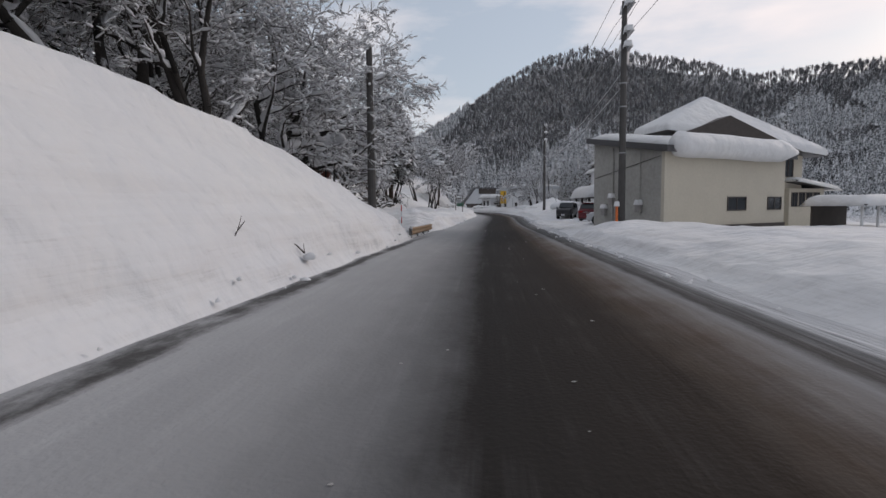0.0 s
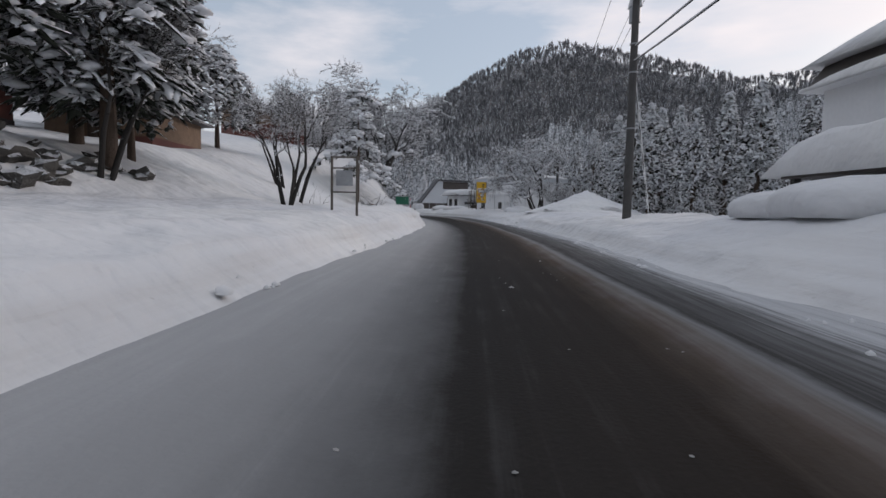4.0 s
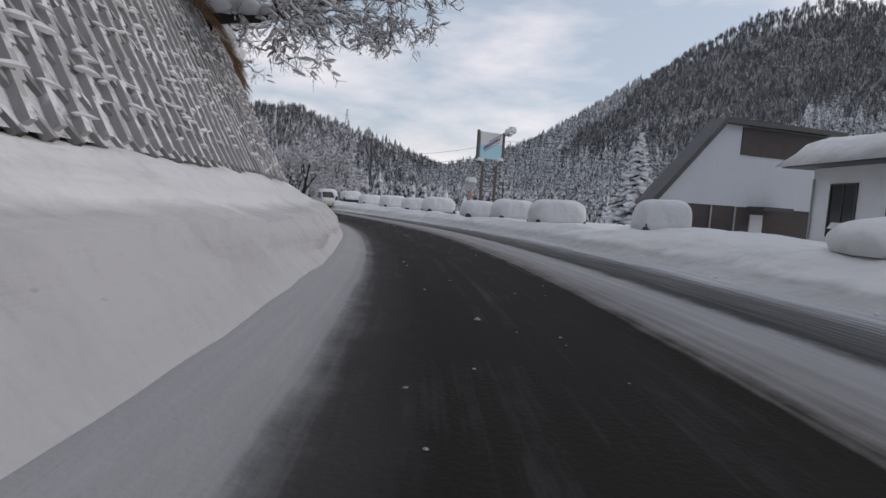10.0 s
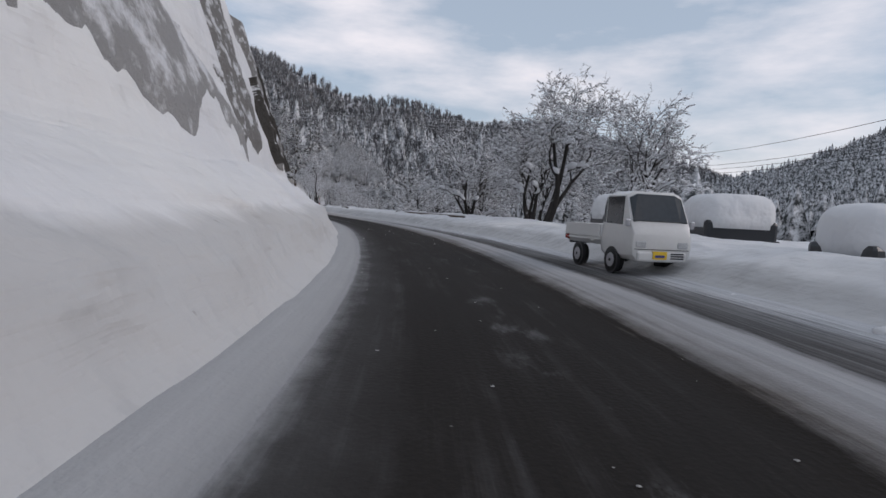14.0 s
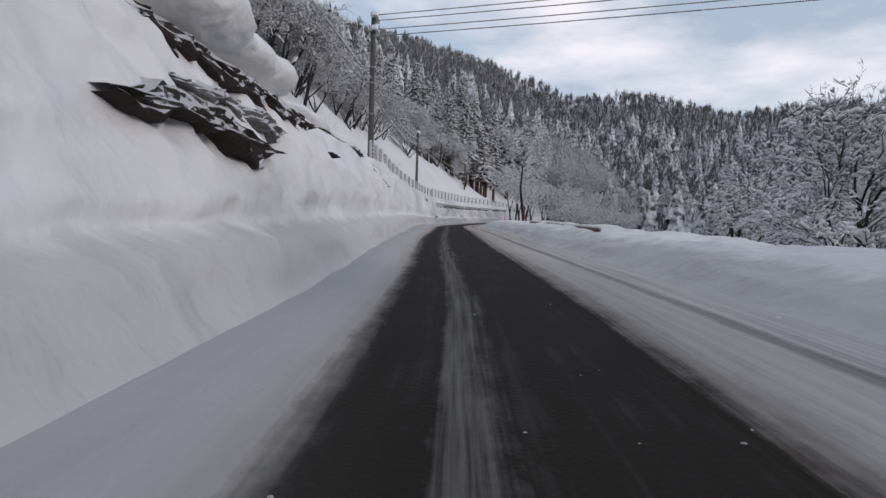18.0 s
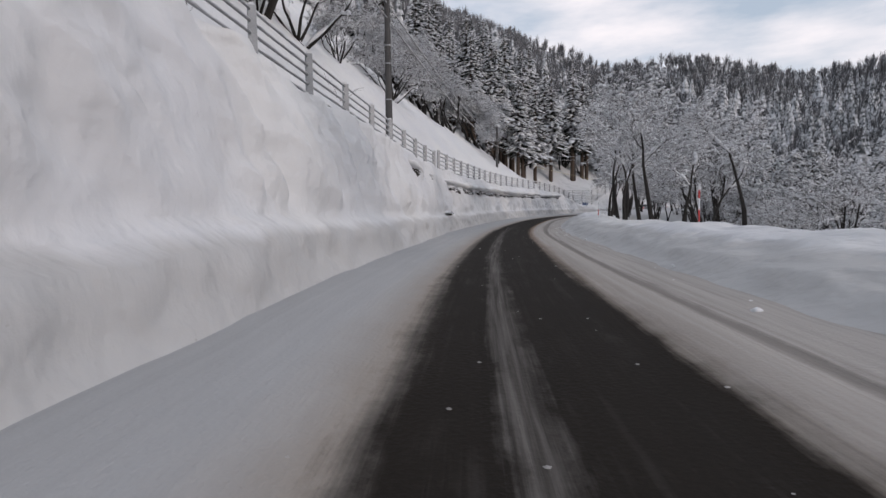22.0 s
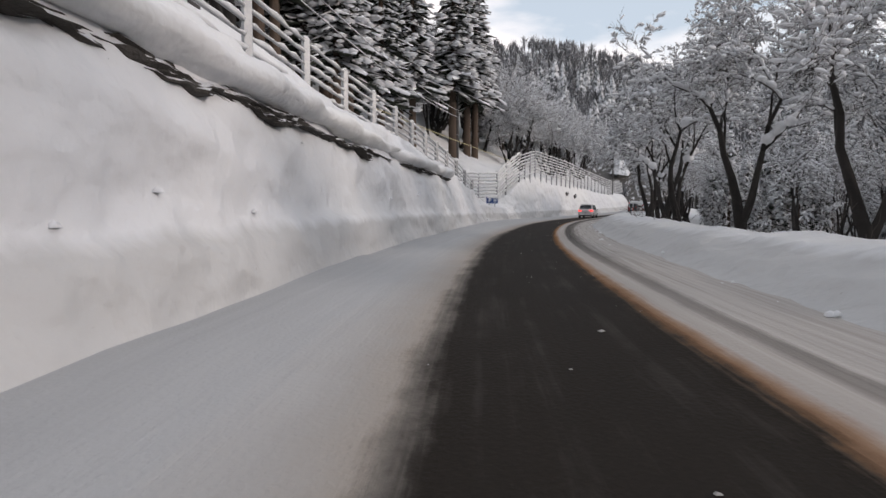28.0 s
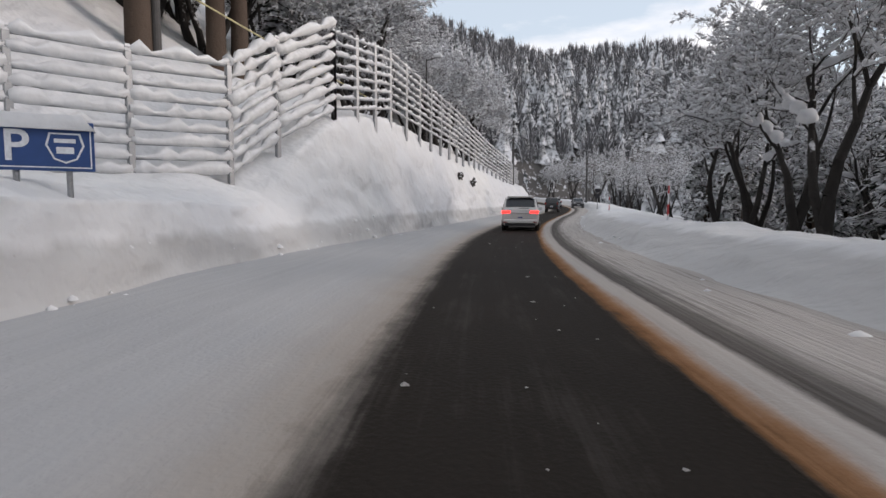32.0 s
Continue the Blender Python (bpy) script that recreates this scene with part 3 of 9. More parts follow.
left(208, (2.0, 0.0), (2.9, 1.2), (3.8, 2.1), (4.2, 2.6), (6.0, 7.6), (11, 12), (60, 46))
left(222, (2.3, 0.0), (3.0, 1.0), (3.6, 2.2), (4.4, 3.6), (7.0, 6.5), (13, 11), (60, 56))
left(240, (2.6, 0.0), (2.9, 1.0), (3.3, 2.6), (3.9, 3.6), (6.5, 5.0), (13, 10), (60, 56))
left(256, (2.7, 0.0), (3.0, 0.9), (3.5, 2.8), (4.3, 4.4), (7.0, 4.9), (13, 10.5), (60, 56))
left(285, (2.8, 0.0), (3.1, 0.8), (3.4, 2.4), (3.9, 4.0), (6.5, 4.4), (12, 11), (60, 56))
left(318, (3.0, 0.0), (3.2, 0.8), (3.4, 2.3), (4.2, 4.1), (6.5, 4.6), (12, 12), (60, 56))
left(352, (3.2, 0.0), (3.4, 0.8), (3.6, 2.4), (4.4, 4.1), (6.5, 4.6), (12, 9), (60, 46))
left(362, (3.6, 0.0), (3.9, 0.7), (4.3, 2.4), (4.8, 3.7), (6.5, 4.2), (12, 7), (60, 40))
left(367, (3.8, 0.0), (4.1, 0.7), (4.5, 1.9), (4.9, 3.1), (8.0, 3.6), (14, 6), (60, 40))
left(372, (4.1, 0.0), (4.4, 0.6), (4.7, 1.5), (5.1, 2.2), (8.0, 2.5), (14, 4.5), (60, 40))
left(376, (4.15, 0.0), (4.35, 0.6), (4.6, 1.3), (5.2, 1.5), (9.0, 1.55), (14, 3.2), (60, 38))
left(381, (4.5, 0.0), (4.7, 0.6), (4.95, 1.3), (5.5, 1.5), (9.0, 1.6), (14, 3.4), (60, 38))
left(385.2, (4.1, 0.0), (4.4, 0.55), (4.8, 1.15), (5.4, 1.5), (7.0, 1.9), (14, 4), (60, 38))
left(389.5, (3.7, 0.0), (3.9, 0.7), (4.4, 2.2), (5.0, 4.2), (7.0, 4.6), (14, 7), (60, 40))
left(396, (3.5, 0.0), (3.7, 0.7), (4.2, 2.6), (5.0, 5.3), (7.5, 5.7), (14, 8), (60, 40))
left(410, (3.4, 0.0), (3.6, 0.7), (4.1, 2.6), (4.9, 5.0), (7.5, 5.5), (14, 8), (60, 40))
left(440, (3.4, 0.0), (3.7, 0.7), (4.2, 2.0), (5.2, 3.2), (7.5, 4.0), (14, 8), (60, 42))
left(540, (3.4, 0.0), (3.7, 0.7), (4.2, 2.0), (5.2, 3.0), (7.5, 4.0), (14, 8), (60, 42))

right(-45, (3.4, 0.0), (4.1, 0.30), (5.4, 0.56), (7.0, 0.62), (10, 0.4), (25, 0.0), (90, -2))
right(24, (3.4, 0.0), (4.1, 0.30), (5.4, 0.58), (7.0, 0.66), (10, 0.4), (25, 0.0), (90, -2))
right(31, (3.6, 0.0), (4.6, 0.08), (6.0, 0.14), (9, 0.14), (14, 0.16), (25, 0.0), (90, -2))
right(56, (3.8, 0.0), (4.8, 0.08), (6.0, 0.14), (9, 0.14), (14, 0.16), (25, 0.0), (90, -2))
right(61, (3.9, 0.0), (4.9, 0.45), (6.4, 1.05), (9, 1.6), (11.5, 1.5), (16, 0.4), (90, -3))
right(70, (4.1, 0.0), (4.9, 0.45), (6.2, 0.85), (9, 1.2), (12, 1.0), (18, 0.2), (90, -3))
right(84, (4.3, 0.0), (5.0, 0.5), (6.2, 0.86), (9, 0.92), (13, 0.4), (20, -0.4), (90, -4))
right(92, (4.4, 0.0), (5.1, 0.45), (6.3, 0.78), (9, 1.1), (12, 1.2), (18, 0.6), (90, -4))
right(97, (4.5, 0.0), (5.2, 0.45), (6.4, 0.78), (9, 1.2), (12, 1.3), (18, 0.8), (90, -4))
right(103, (4.9, 0.0), (5.6, 0.4), (6.8, 0.75), (9, 0.9), (13, 0.8), (18, -0.6), (90, -4))
right(115, (6.0, 0.0), (6.6, 0.3), (7.6, 0.75), (9.2, 1.05), (13, 0.8), (20, 0.2), (90, -3))
right(128, (6.6, 0.0), (7.2, 0.3), (8.2, 0.8), (9.6, 1.2), (11, 1.1), (16, 0.6), (90, 0))
right(140, (6.5, 0.0), (7.1, 0.3), (8.2, 0.8), (9.6, 1.0), (12, 0.8), (18, 0.6), (90, 0))
right(155, (6.2, 0.0), (6.9, 0.3), (8.0, 0.62), (10, 0.6), (14, 0.5), (24, 0.4), (90, 0))
right(178, (5.8, 0.0), (6.5, 0.35), (7.6, 0.72), (10, 0.7), (14, 0.6), (24, 0.2), (90, -2))
right(190, (5.5, 0.0), (6.1, 0.35), (7.2, 0.75), (10, 0.7), (14, 0.6), (24, 0.2), (90, -3))
right(205, (5.0, 0.0), (5.6, 0.32), (6.5, 0.62), (8.5, 0.9), (11, 0.8), (20, -3), (90, -12))
right(225, (4.4, 0.0), (5.0, 0.33), (6.0, 0.75), (7.5, 0.85), (9.5, 0.4), (20, -5), (90, -13))
right(246, (3.9, 0.0), (4.7, 0.33), (5.9, 0.73), (7.5, 0.8), (9.5, 0.2), (20, -5), (90, -13))
right(270, (3.7, 0.0), (4.5, 0.33), (5.8, 0.70), (7.3, 0.78), (9.5, 0.1), (20, -5), (90, -13))
right(300, (3.6, 0.0), (4.5, 0.34), (5.7, 0.70), (7.2, 0.72), (9.5, 0.0), (20, -4), (90, -12))
right(345, (4.0, 0.0), (4.8, 0.36), (5.8, 0.73), (7.2, 0.7), (9.5, 0.0), (20, -4), (90, -10))
right(400, (4.0, 0.0), (4.8, 0.36), (5.8, 0.70), (7.2, 0.7), (9.5, 0.2), (20, -2), (90, -6))
right(540, (4.0, 0.0), (4.8, 0.36), (5.8, 0.70), (7.2, 0.7), (9.5, 0.2), (20, -2), (90, -6))

# mountain ridges: x, y, height; and the width of the slope below
RIDGES = [
    (270, [(-150, 655, 0), (-104, 648, 22), (-45, 640, 60), (4, 625, 86), (26, 622, 104), (66, 620, 140), (108, 620, 162), (160, 620, 174), (218, 620, 164), (280, 615, 154), (336, 600, 136), (372, 560, 134), (430, 480, 126), (480, 330, 122), (520, 120, 120), (500, -120, 110)]),
    (170, [(-430, 395, 114), (-386, 440, 86), (-359, 471, 88), (-314, 513, 72), (-261, 548, 74), (-190, 575, 48), (-130, 600, 18)]),
    (150, [(-140, -120, 10), (-145, 40, 14), (-150, 90, 12), (-190, 140, 30), (-230, 180, 66), (-300, 260, 80), (-370, 330, 100), (-430, 395, 114)]),
]


def hills(x, y):
    z = np.full(np.shape(x), -6.0)
    for width, pts in RIDGES:
        for (ax, ay, az), (bx, by, bz) in zip(pts, pts[1:]):
            ux, uy = bx - ax, by - ay
            t = np.clip(((x - ax) * ux + (y - ay) * uy) / (ux * ux + uy * uy), 0, 1)
            dist = np.hypot(x - ax - t * ux, y - ay - t * uy)
            h = az + t * (bz - az)
            z = np.maximum(z, -6 + (h + 6) * np.clip(1 - dist / width, 0, 1) ** (1.45 if width > 200 else 1.15))
    return z


def rumple(x, y, scale, seed=0.0):
    """Smooth unevenness about -1 to 1, from a few crossing waves."""
    x, y = x / scale + seed, y / scale - seed * 0.7
    return (np.sin(x * 1.9 + 1.3 * np.sin(y * 1.1)) + np.sin(y * 2.3 + 1.7 * np.sin(x * 0.9 + 0.5)) + 0.6 * np.sin(4.1 * x - 2.7 * y) + 0.4 * np.sin(6.3 * x + 5.2 * y)) / 3.0


def lattice_hash(ix, iy, seed):
    n = (ix.astype(np.int64) * 374761393 + iy.astype(np.int64) * 668265263 + seed * 974711) & 0xFFFFFFFF
    n = ((n ^ (n >> 13)) * 1274126177) & 0xFFFFFFFF
    return ((n ^ (n >> 16)) & 0xFFFF) / 32767.5 - 1.0


def lumpy(x, y, seed=0, octaves=3):
    """Irregular unevenness about -1 to 1: smooth random heights, halved in size again and again."""
    x, y = np.broadcast_arrays(np.asarray(x, float), np.asarray(y, float))
    out, k, tot = np.zeros(x.shape), 1.0, 0.0
    for o in range(octaves):
        ix, iy = np.floor(x), np.floor(y)
        fx, fy = x - ix, y - iy
        fx, fy = fx * fx * (3 - 2 * fx), fy * fy * (3 - 2 * fy)
        a, b = lattice_hash(ix, iy, seed + o), lattice_hash(ix + 1, iy, seed + o)
        c, d = lattice_hash(ix, iy + 1, seed + o), lattice_hash(ix + 1, iy + 1, seed + o)
        out += k * ((a * (1 - fx) + b * fx) * (1 - fy) + (c * (1 - fx) + d * fx) * fy)
        tot += k
        x, y, k = x * 2.03 + 17.3, y * 2.03 - 9.1, k * 0.5
    return out / tot


def section(keys, s):
    S = np.array([k[0] for k in keys])
    A = np.array([[p[0] for p in k[1]] for k in keys])
    Z = np.array([[p[1] for p in k[1]] for k in keys])
    return np.array([np.interp(s, S, A[:, j]) for j in range(7)]), np.array([np.interp(s, S, Z[:, j]) for j in range(7)])


ACROSS = np.concatenate([k + np.linspace(0, 1, n + 1)[:-1] for k, n in enumerate((7, 10, 10, 10, 6))] + [5 + np.linspace(0, 1, 22)])


def land(s, d):
    """Height of the snow above the road's own height at one place along and across."""
    a, z = section(LEFT if d < 0 else RIGHT, s)
    if abs(d) < a[0]:
        return 0.0
    z = float(np.interp(abs(d), a, z))
    x, y, r = lane(s, d)
    w = min(max((abs(d) - 34) / 26, 0), 1) ** 1.5
    return z * (1 - w) + (float(hills(np.array(float(x)), np.array(float(y)))) - float(r)) * w


def ground_z(x, y):
    """Height of the ground at places x, y (arrays)."""
    s, d = along(x, y)
    z = hills(x, y)
    for keys, sign in ((LEFT, -1), (RIGHT, 1)):
        A, Z = section(keys, s)
        a = np.abs(d)
        near = (d * sign > 0) & (a < 60) & (s > S_MIN + 1) & (s < S_MAX - 1)
        h = Z[0].copy()
        for j in range(6):
            u = np.clip((a - A[j]) / (A[j + 1] - A[j]), 0, 1)
            h += u * (Z[j + 1] - Z[j])
        h += lane(s, 0)[2]
        w = np.clip((a - 34) / 26, 0, 1) ** 1.5
        z = np.where(near, h * (1 - w) + hills(x, y) * w, z)
    return z


def place(s, d, lift=0.0):
    """World point on the snow."""
    x, y, z = lane(s, d)
    return Vector((float(x), float(y), float(z) + land(s, d) + lift))


def mesh_object(name, verts, faces, material, smooth=True, parent=None):
    me = bpy.data.meshes.new(name)
    me.from_pydata([tuple(v) for v in verts] if not isinstance(verts, np.ndarray) else verts.tolist(), [], faces if isinstance(faces, list) else faces.tolist())
    for one in material if isinstance(material, (list, tuple)) else [material]:
        me.materials.append(one)
    if smooth:
        me.shade_smooth()
    ob = new(name, me)
    if parent:
        ob.parent = parent
    return ob


def grid_faces(rows, cols, flip=False):
    i = np.arange((rows - 1) * (cols - 1))
    r, c = i // (cols - 1), i % (cols - 1)
    a = r * cols + c
    q = np.c_[a, a + 1, a + cols + 1, a + cols]
    return q[:, ::-1] if flip else q


def smooth(v):
    v = np.clip(v, 0, 1)
    return v * v * (3 - 2 * v)


def side(keys, sign):
    S = np.r_[np.arange(S_MIN, -6, 0.6), np.arange(-6, 412, 0.2), np.arange(412, S_MAX, 0.6)]
    A, Z = section(keys, S)
    u = ACROSS
    j = np.minimum(u.astype(int), 5)
    f = u - j
    fz = np.where(j == 0, f ** 1.7, f)
    a = A[j].T * (1 - f) + A[j + 1].T * f
    z = Z[j].T * (1 - fz) + Z[j + 1].T * fz
    X, Y, R = lane(S[:, None], sign * a)
    s2 = S[:, None] + 0 * a
    wob = smooth((a - A[0][:, None]) / 0.9)
    near = np.clip((14 - a) / 6, 0, 1)
    v = z + 0.6 * a
    up = rumple(s2, a * 2, 2.3, sign) * 0.12 + rumple(X, Y, 9.0) * 0.16 * np.clip(a / 12, 0, 2) + 0.05 * lumpy(s2 / 0.5, v / 0.5, 21) * near
    if sign < 0:
        up = up + (0.40 * lumpy(s2 / 3.0, v / 3.0, 51, 4) + 0.12 * lumpy(s2 / 0.9, v / 0.9, 53, 2)) * smooth((a - 5.5) / 2.0) * np.clip((24 - a) / 8, 0, 1) * np.clip((S - 205) / 15, 0, 1)[:, None]
        face = smooth(z / 0.5) * near
        push = 0.27 * lumpy(s2 / 1.9, v / 1.4, 3, 4) * face + 0.05 * lumpy(s2 / 0.4, v / 0.35, 8, 2) * face
        # layers left by the plough in the lower face
        layered = np.clip((S - 60) / 20, 0, 1) * np.clip((240 - S) / 20, 0, 1) * 0.8 + 0.2
        push = push + 0.17 * lumpy(s2 / 7.0, z / 0.26, 13, 3) * face * layered[:, None] * np.clip((2.6 - z) / 0.6, 0, 1)
        # the lowest metre was cut last and stands out as a step
        w = np.interp(S, [60, 80, 108, 116, 200, 225, 250, 285, 330, 360, 372], [0.0, 0.25, 0.25, 0.45, 0.48, 0.40, 0.42, 0.34, 0.22, 0.15, 0.0])
        top_ = 0.95 + 0.16 * lumpy(S / 5.0, 0 * S, 17, 3) - 0.22 * np.exp(-((S - 236) / 8) ** 2)
        push = push - w[:, None] * (1 - smooth((z - top_[:, None]) / 0.16 + 0.5))
        # runnels down the face of the cut snow wall
        cut = np.clip((S - 216) / 12, 0, 1) * np.clip((312 - S) / 14, 0, 1)
        q = s2 + 0.30 * z
        runnel = 1 - 2.2 * np.abs(lumpy(q / 0.85, z * 0.22, 29, 2))
        push = push - 0.24 * runnel * cut[:, None] * smooth((z - 1.0) / 0.8) * np.clip((6.5 - a) / 1.5, 0, 1)
    else:
        push = 0.10 * lumpy(s2 / 2.2, v / 1.2, 5, 3) * smooth(z / 0.4) * near
    X2, Y2, _ = lane(S[:, None], sign * (a + push))
    z = z + up * wob
    far_z = hills(X, Y)
    w = np.clip((a - 34) / 26, 0, 1) ** 1.5
    zz = (R + z) * (1 - w) + far_z * w
    zz[:, 0] -= 0.05
    verts = np.stack([X2, Y2, zz], -1).reshape(-1, 3)
    return verts, grid_faces(len(S), len(u), flip=sign < 0), np.stack([s2, z * 1.0 + 0.15 * a], -1).reshape(-1, 2)


vl, fl, uvl_ = side(LEFT, -1)
vr, fr, uvr_ = side(RIGHT, 1)
gx, gy = np.meshgrid(np.arange(-2200, 2201, 25.0), np.arange(-2200, 2201, 25.0))
gx, gy = gx.ravel(), gy.ravel()
_, gd = along(gx, gy)
gs, _ = along(gx, gy)
inside = (gd > -48) & (gd < 78) & (gs > S_MIN + 12) & (gs < S_MAX - 12)
gz = np.where(inside, np.minimum(hills(gx, gy), 0) - 26, hills(gx, gy) - 0.6 + rumple(gx, gy, 40) * 3.0 * np.clip((np.abs(gd) - 90) / 100, 0, 1))
ng = int(len(gx) ** 0.5)
fg = grid_faces(ng, ng)
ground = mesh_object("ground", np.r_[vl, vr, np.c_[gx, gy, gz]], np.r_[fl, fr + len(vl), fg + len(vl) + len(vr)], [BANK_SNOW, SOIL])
mi = np.zeros(len(ground.data.polygons), dtype=np.int32)
mi[len(fl) + len(fr):] = 1
ground.data.polygons.foreach_set("material_index", mi)
bank_uv = ground.data.uv_layers.new(name="UVMap")
li = np.empty(len(ground.data.loops), dtype=np.int32)
ground.data.loops.foreach_get("vertex_index", li)
bank_uv.data.foreach_set("uv", np.r_[uvl_, uvr_, np.zeros((len(gx), 2))][li].astype(np.float32).ravel())
tagged(ground, "deep ploughed roadside snow banks and snowy valley ground", "ground", kind="structure")

# the carriageway: camber, a ridge of ploughed slush between the lanes, shallow ruts
# how the traffic has worn it, in metres from the lane's line: foot of the bank, asphalt from and to, far track from and to, foot
WEAR = [(-45, -2.9, -0.6, 1.38, 2.75, 3.3, 3.4), (5, -2.9, -0.6, 1.62, 2.75, 3.35, 3.4), (42, -2.7, -0.72, 1.72, 2.55, 3.6, 3.7), (83, -2.3, -0.7, 1.80, 2.42, 4.2, 4.3), (104, -2.0, -0.72, 1.9, 3.2, 4.9, 5.1),
        (121, -1.5, -0.75, 2.75, 4.3, 6.3, 6.6), (137, -1.5, -0.78, 2.5, 4.2, 6.2, 6.5), (167, -1.4, -0.8, 2.2, 3.75, 5.9, 6.2), (178, -1.2, -0.78, 2.55, 3.8, 5.5, 5.8),
        (222, -2.0, -0.95, 2.0, 3.45, 4.0, 4.5), (246, -2.2, -1.0, 1.75, 3.0, 3.5, 3.9), (268, -2.4, -0.52, 1.9, 2.75, 3.2, 3.7), (290, -2.6, -0.48, 1.74, 2.6, 3.1, 3.5),
        (342, -2.9, -0.32, 2.06, 2.6, 3.3, 4.0), (354, -3.1, -0.47, 1.95, 2.5, 3.05, 3.9), (540, -3.2, -0.47, 1.95, 2.5, 3.05, 3.9)]
S = np.arange(S_MIN, S_MAX, 0.5)
D = np.arange(-5.4, 8.41, 0.2)
X, Y, R = lane(S[:, None], D[None, :] + 0 * S[:, None])
wear = np.array([np.interp(S, [k[0] for k in WEAR], [k[c] for k in WEAR]) for c in range(1, 7)])
# across the road in units of wear: bank -3, asphalt -1 to 1, far track 2 to 3, bank 4
worn = np.array([np.interp(D, np.r_[wear[0, i] - 5, wear[:, i], wear[5, i] + 5], [-8, -3, -1, 1, 2, 3, 4, 9]) for i in range(len(S))])
slush = 0.05 * np.exp(-((worn - 1.6) / 0.35) ** 2) - 0.02 * np.exp(-((worn - 2.5) / 0.4) ** 2) + 0.04 * smooth((worn - 3.0) / 1.0)
slush = slush * (1 + 0.6 * lumpy(S[:, None] / 1.1, D[None, :] / 0.5, 41)) + 0.09 * smooth((-1.0 - worn) / 1.6) * (1 + 0.35 * lumpy(S[:, None] / 1.6, D[None, :] / 0.6, 43))
Z = R + slush + 0.010 * lumpy(S[:, None] / 0.9, D[None, :] / 0.35, 47)
road = mesh_object("road", np.stack([X, Y, Z], -1).reshape(-1, 3), grid_faces(len(S), len(D), flip=False)[:, ::-1], ROAD)
li = np.empty(len(road.data.loops), dtype=np.int32)
road.data.loops.foreach_get("vertex_index", li)
for uv_name, across in (("UVMap", D[None, :] + 0 * S[:, None]), ("wear", worn)):
    uvl = road.data.uv_layers.new(name=uv_name)
    uvv = np.stack([S[:, None] + 0 * D[None, :], across], -1).reshape(-1, 2)
    uvl.data.foreach_set("uv", uvv[li].astype(np.float32).ravel())
tagged(road, "two-lane asphalt road with packed snow, bare wet wheel track and brown slush line", "road", kind="structure")


# ---- helpers for things ----
def part(name, bm, material, parent, label=""):
    """Links a bmesh (or verts, faces) as one mesh object under a thing or a part."""
    me = bpy.data.meshes.new(name)
    if isinstance(bm, tuple):
        me.from_pydata(bm[0].tolist() if isinstance(bm[0], np.ndarray) else bm[0], [], bm[1].tolist() if isinstance(bm[1], np.ndarray) else bm[1])
    else:
        bm.to_mesh(me)
        bm.free()
    for one in material if isinstance(material, (list, tuple)) else [material]:
        me.materials.append(one)
    ob = new(name, me)
    ob.parent = parent
    if label:
        ob["label"] = label
    return ob


def thing(name, label, category, m=None, group="", kind=""):
    ob = new(name)
    ob.empty_display_size = 0.2
    if m is not None:
        ob.matrix_basis = m
    return tagged(ob, label, category, group, kind)


def stand(s, d, lift=0.0, turn=0.0, lean=0.0, scale=1.0):
    """Pose on the snow at s, d; turned so that local +y runs along the road."""
    p = place(s, d, lift)
    return pose(p.x, p.y, p.z, lean, 0, heading(s) + turn) @ Matrix.Scale(scale, 4)


def tubes(segs, sides=5):
    """Open tapered prisms: rows of x0 y0 z0 r0 x1 y1 z1 r1."""
    g = np.asarray(segs, float).reshape(-1, 8)
    a, b = g[:, :3], g[:, 4:7]
    u = b - a
    u /= np.linalg.norm(u, axis=1)[:, None] + 1e-9
    ref = np.where(np.abs(u[:, 2:3]) > 0.9, [[1.0, 0, 0]], [[0, 0, 1.0]])
    v = np.cross(u, ref)
    v /= np.linalg.norm(v, axis=1)[:, None]
    w = np.cross(u, v)
    t = np.arange(sides) * 2 * math.pi / sides
    ring = np.cos(t)[None, :, None] * v[:, None] + np.sin(t)[None, :, None] * w[:, None]
    verts = np.concatenate([a[:, None] + ring * g[:, 3][:, None, None], b[:, None] + ring * g[:, 7][:, None, None]], 1).reshape(-1, 3)
    k = np.arange(sides)
    f = np.stack([k, (k + 1) % sides, (k + 1) % sides + sides, k + sides], -1)
    faces = (np.arange(len(g))[:, None, None] * 2 * sides + f[None]).reshape(-1, 4)
    return verts, faces


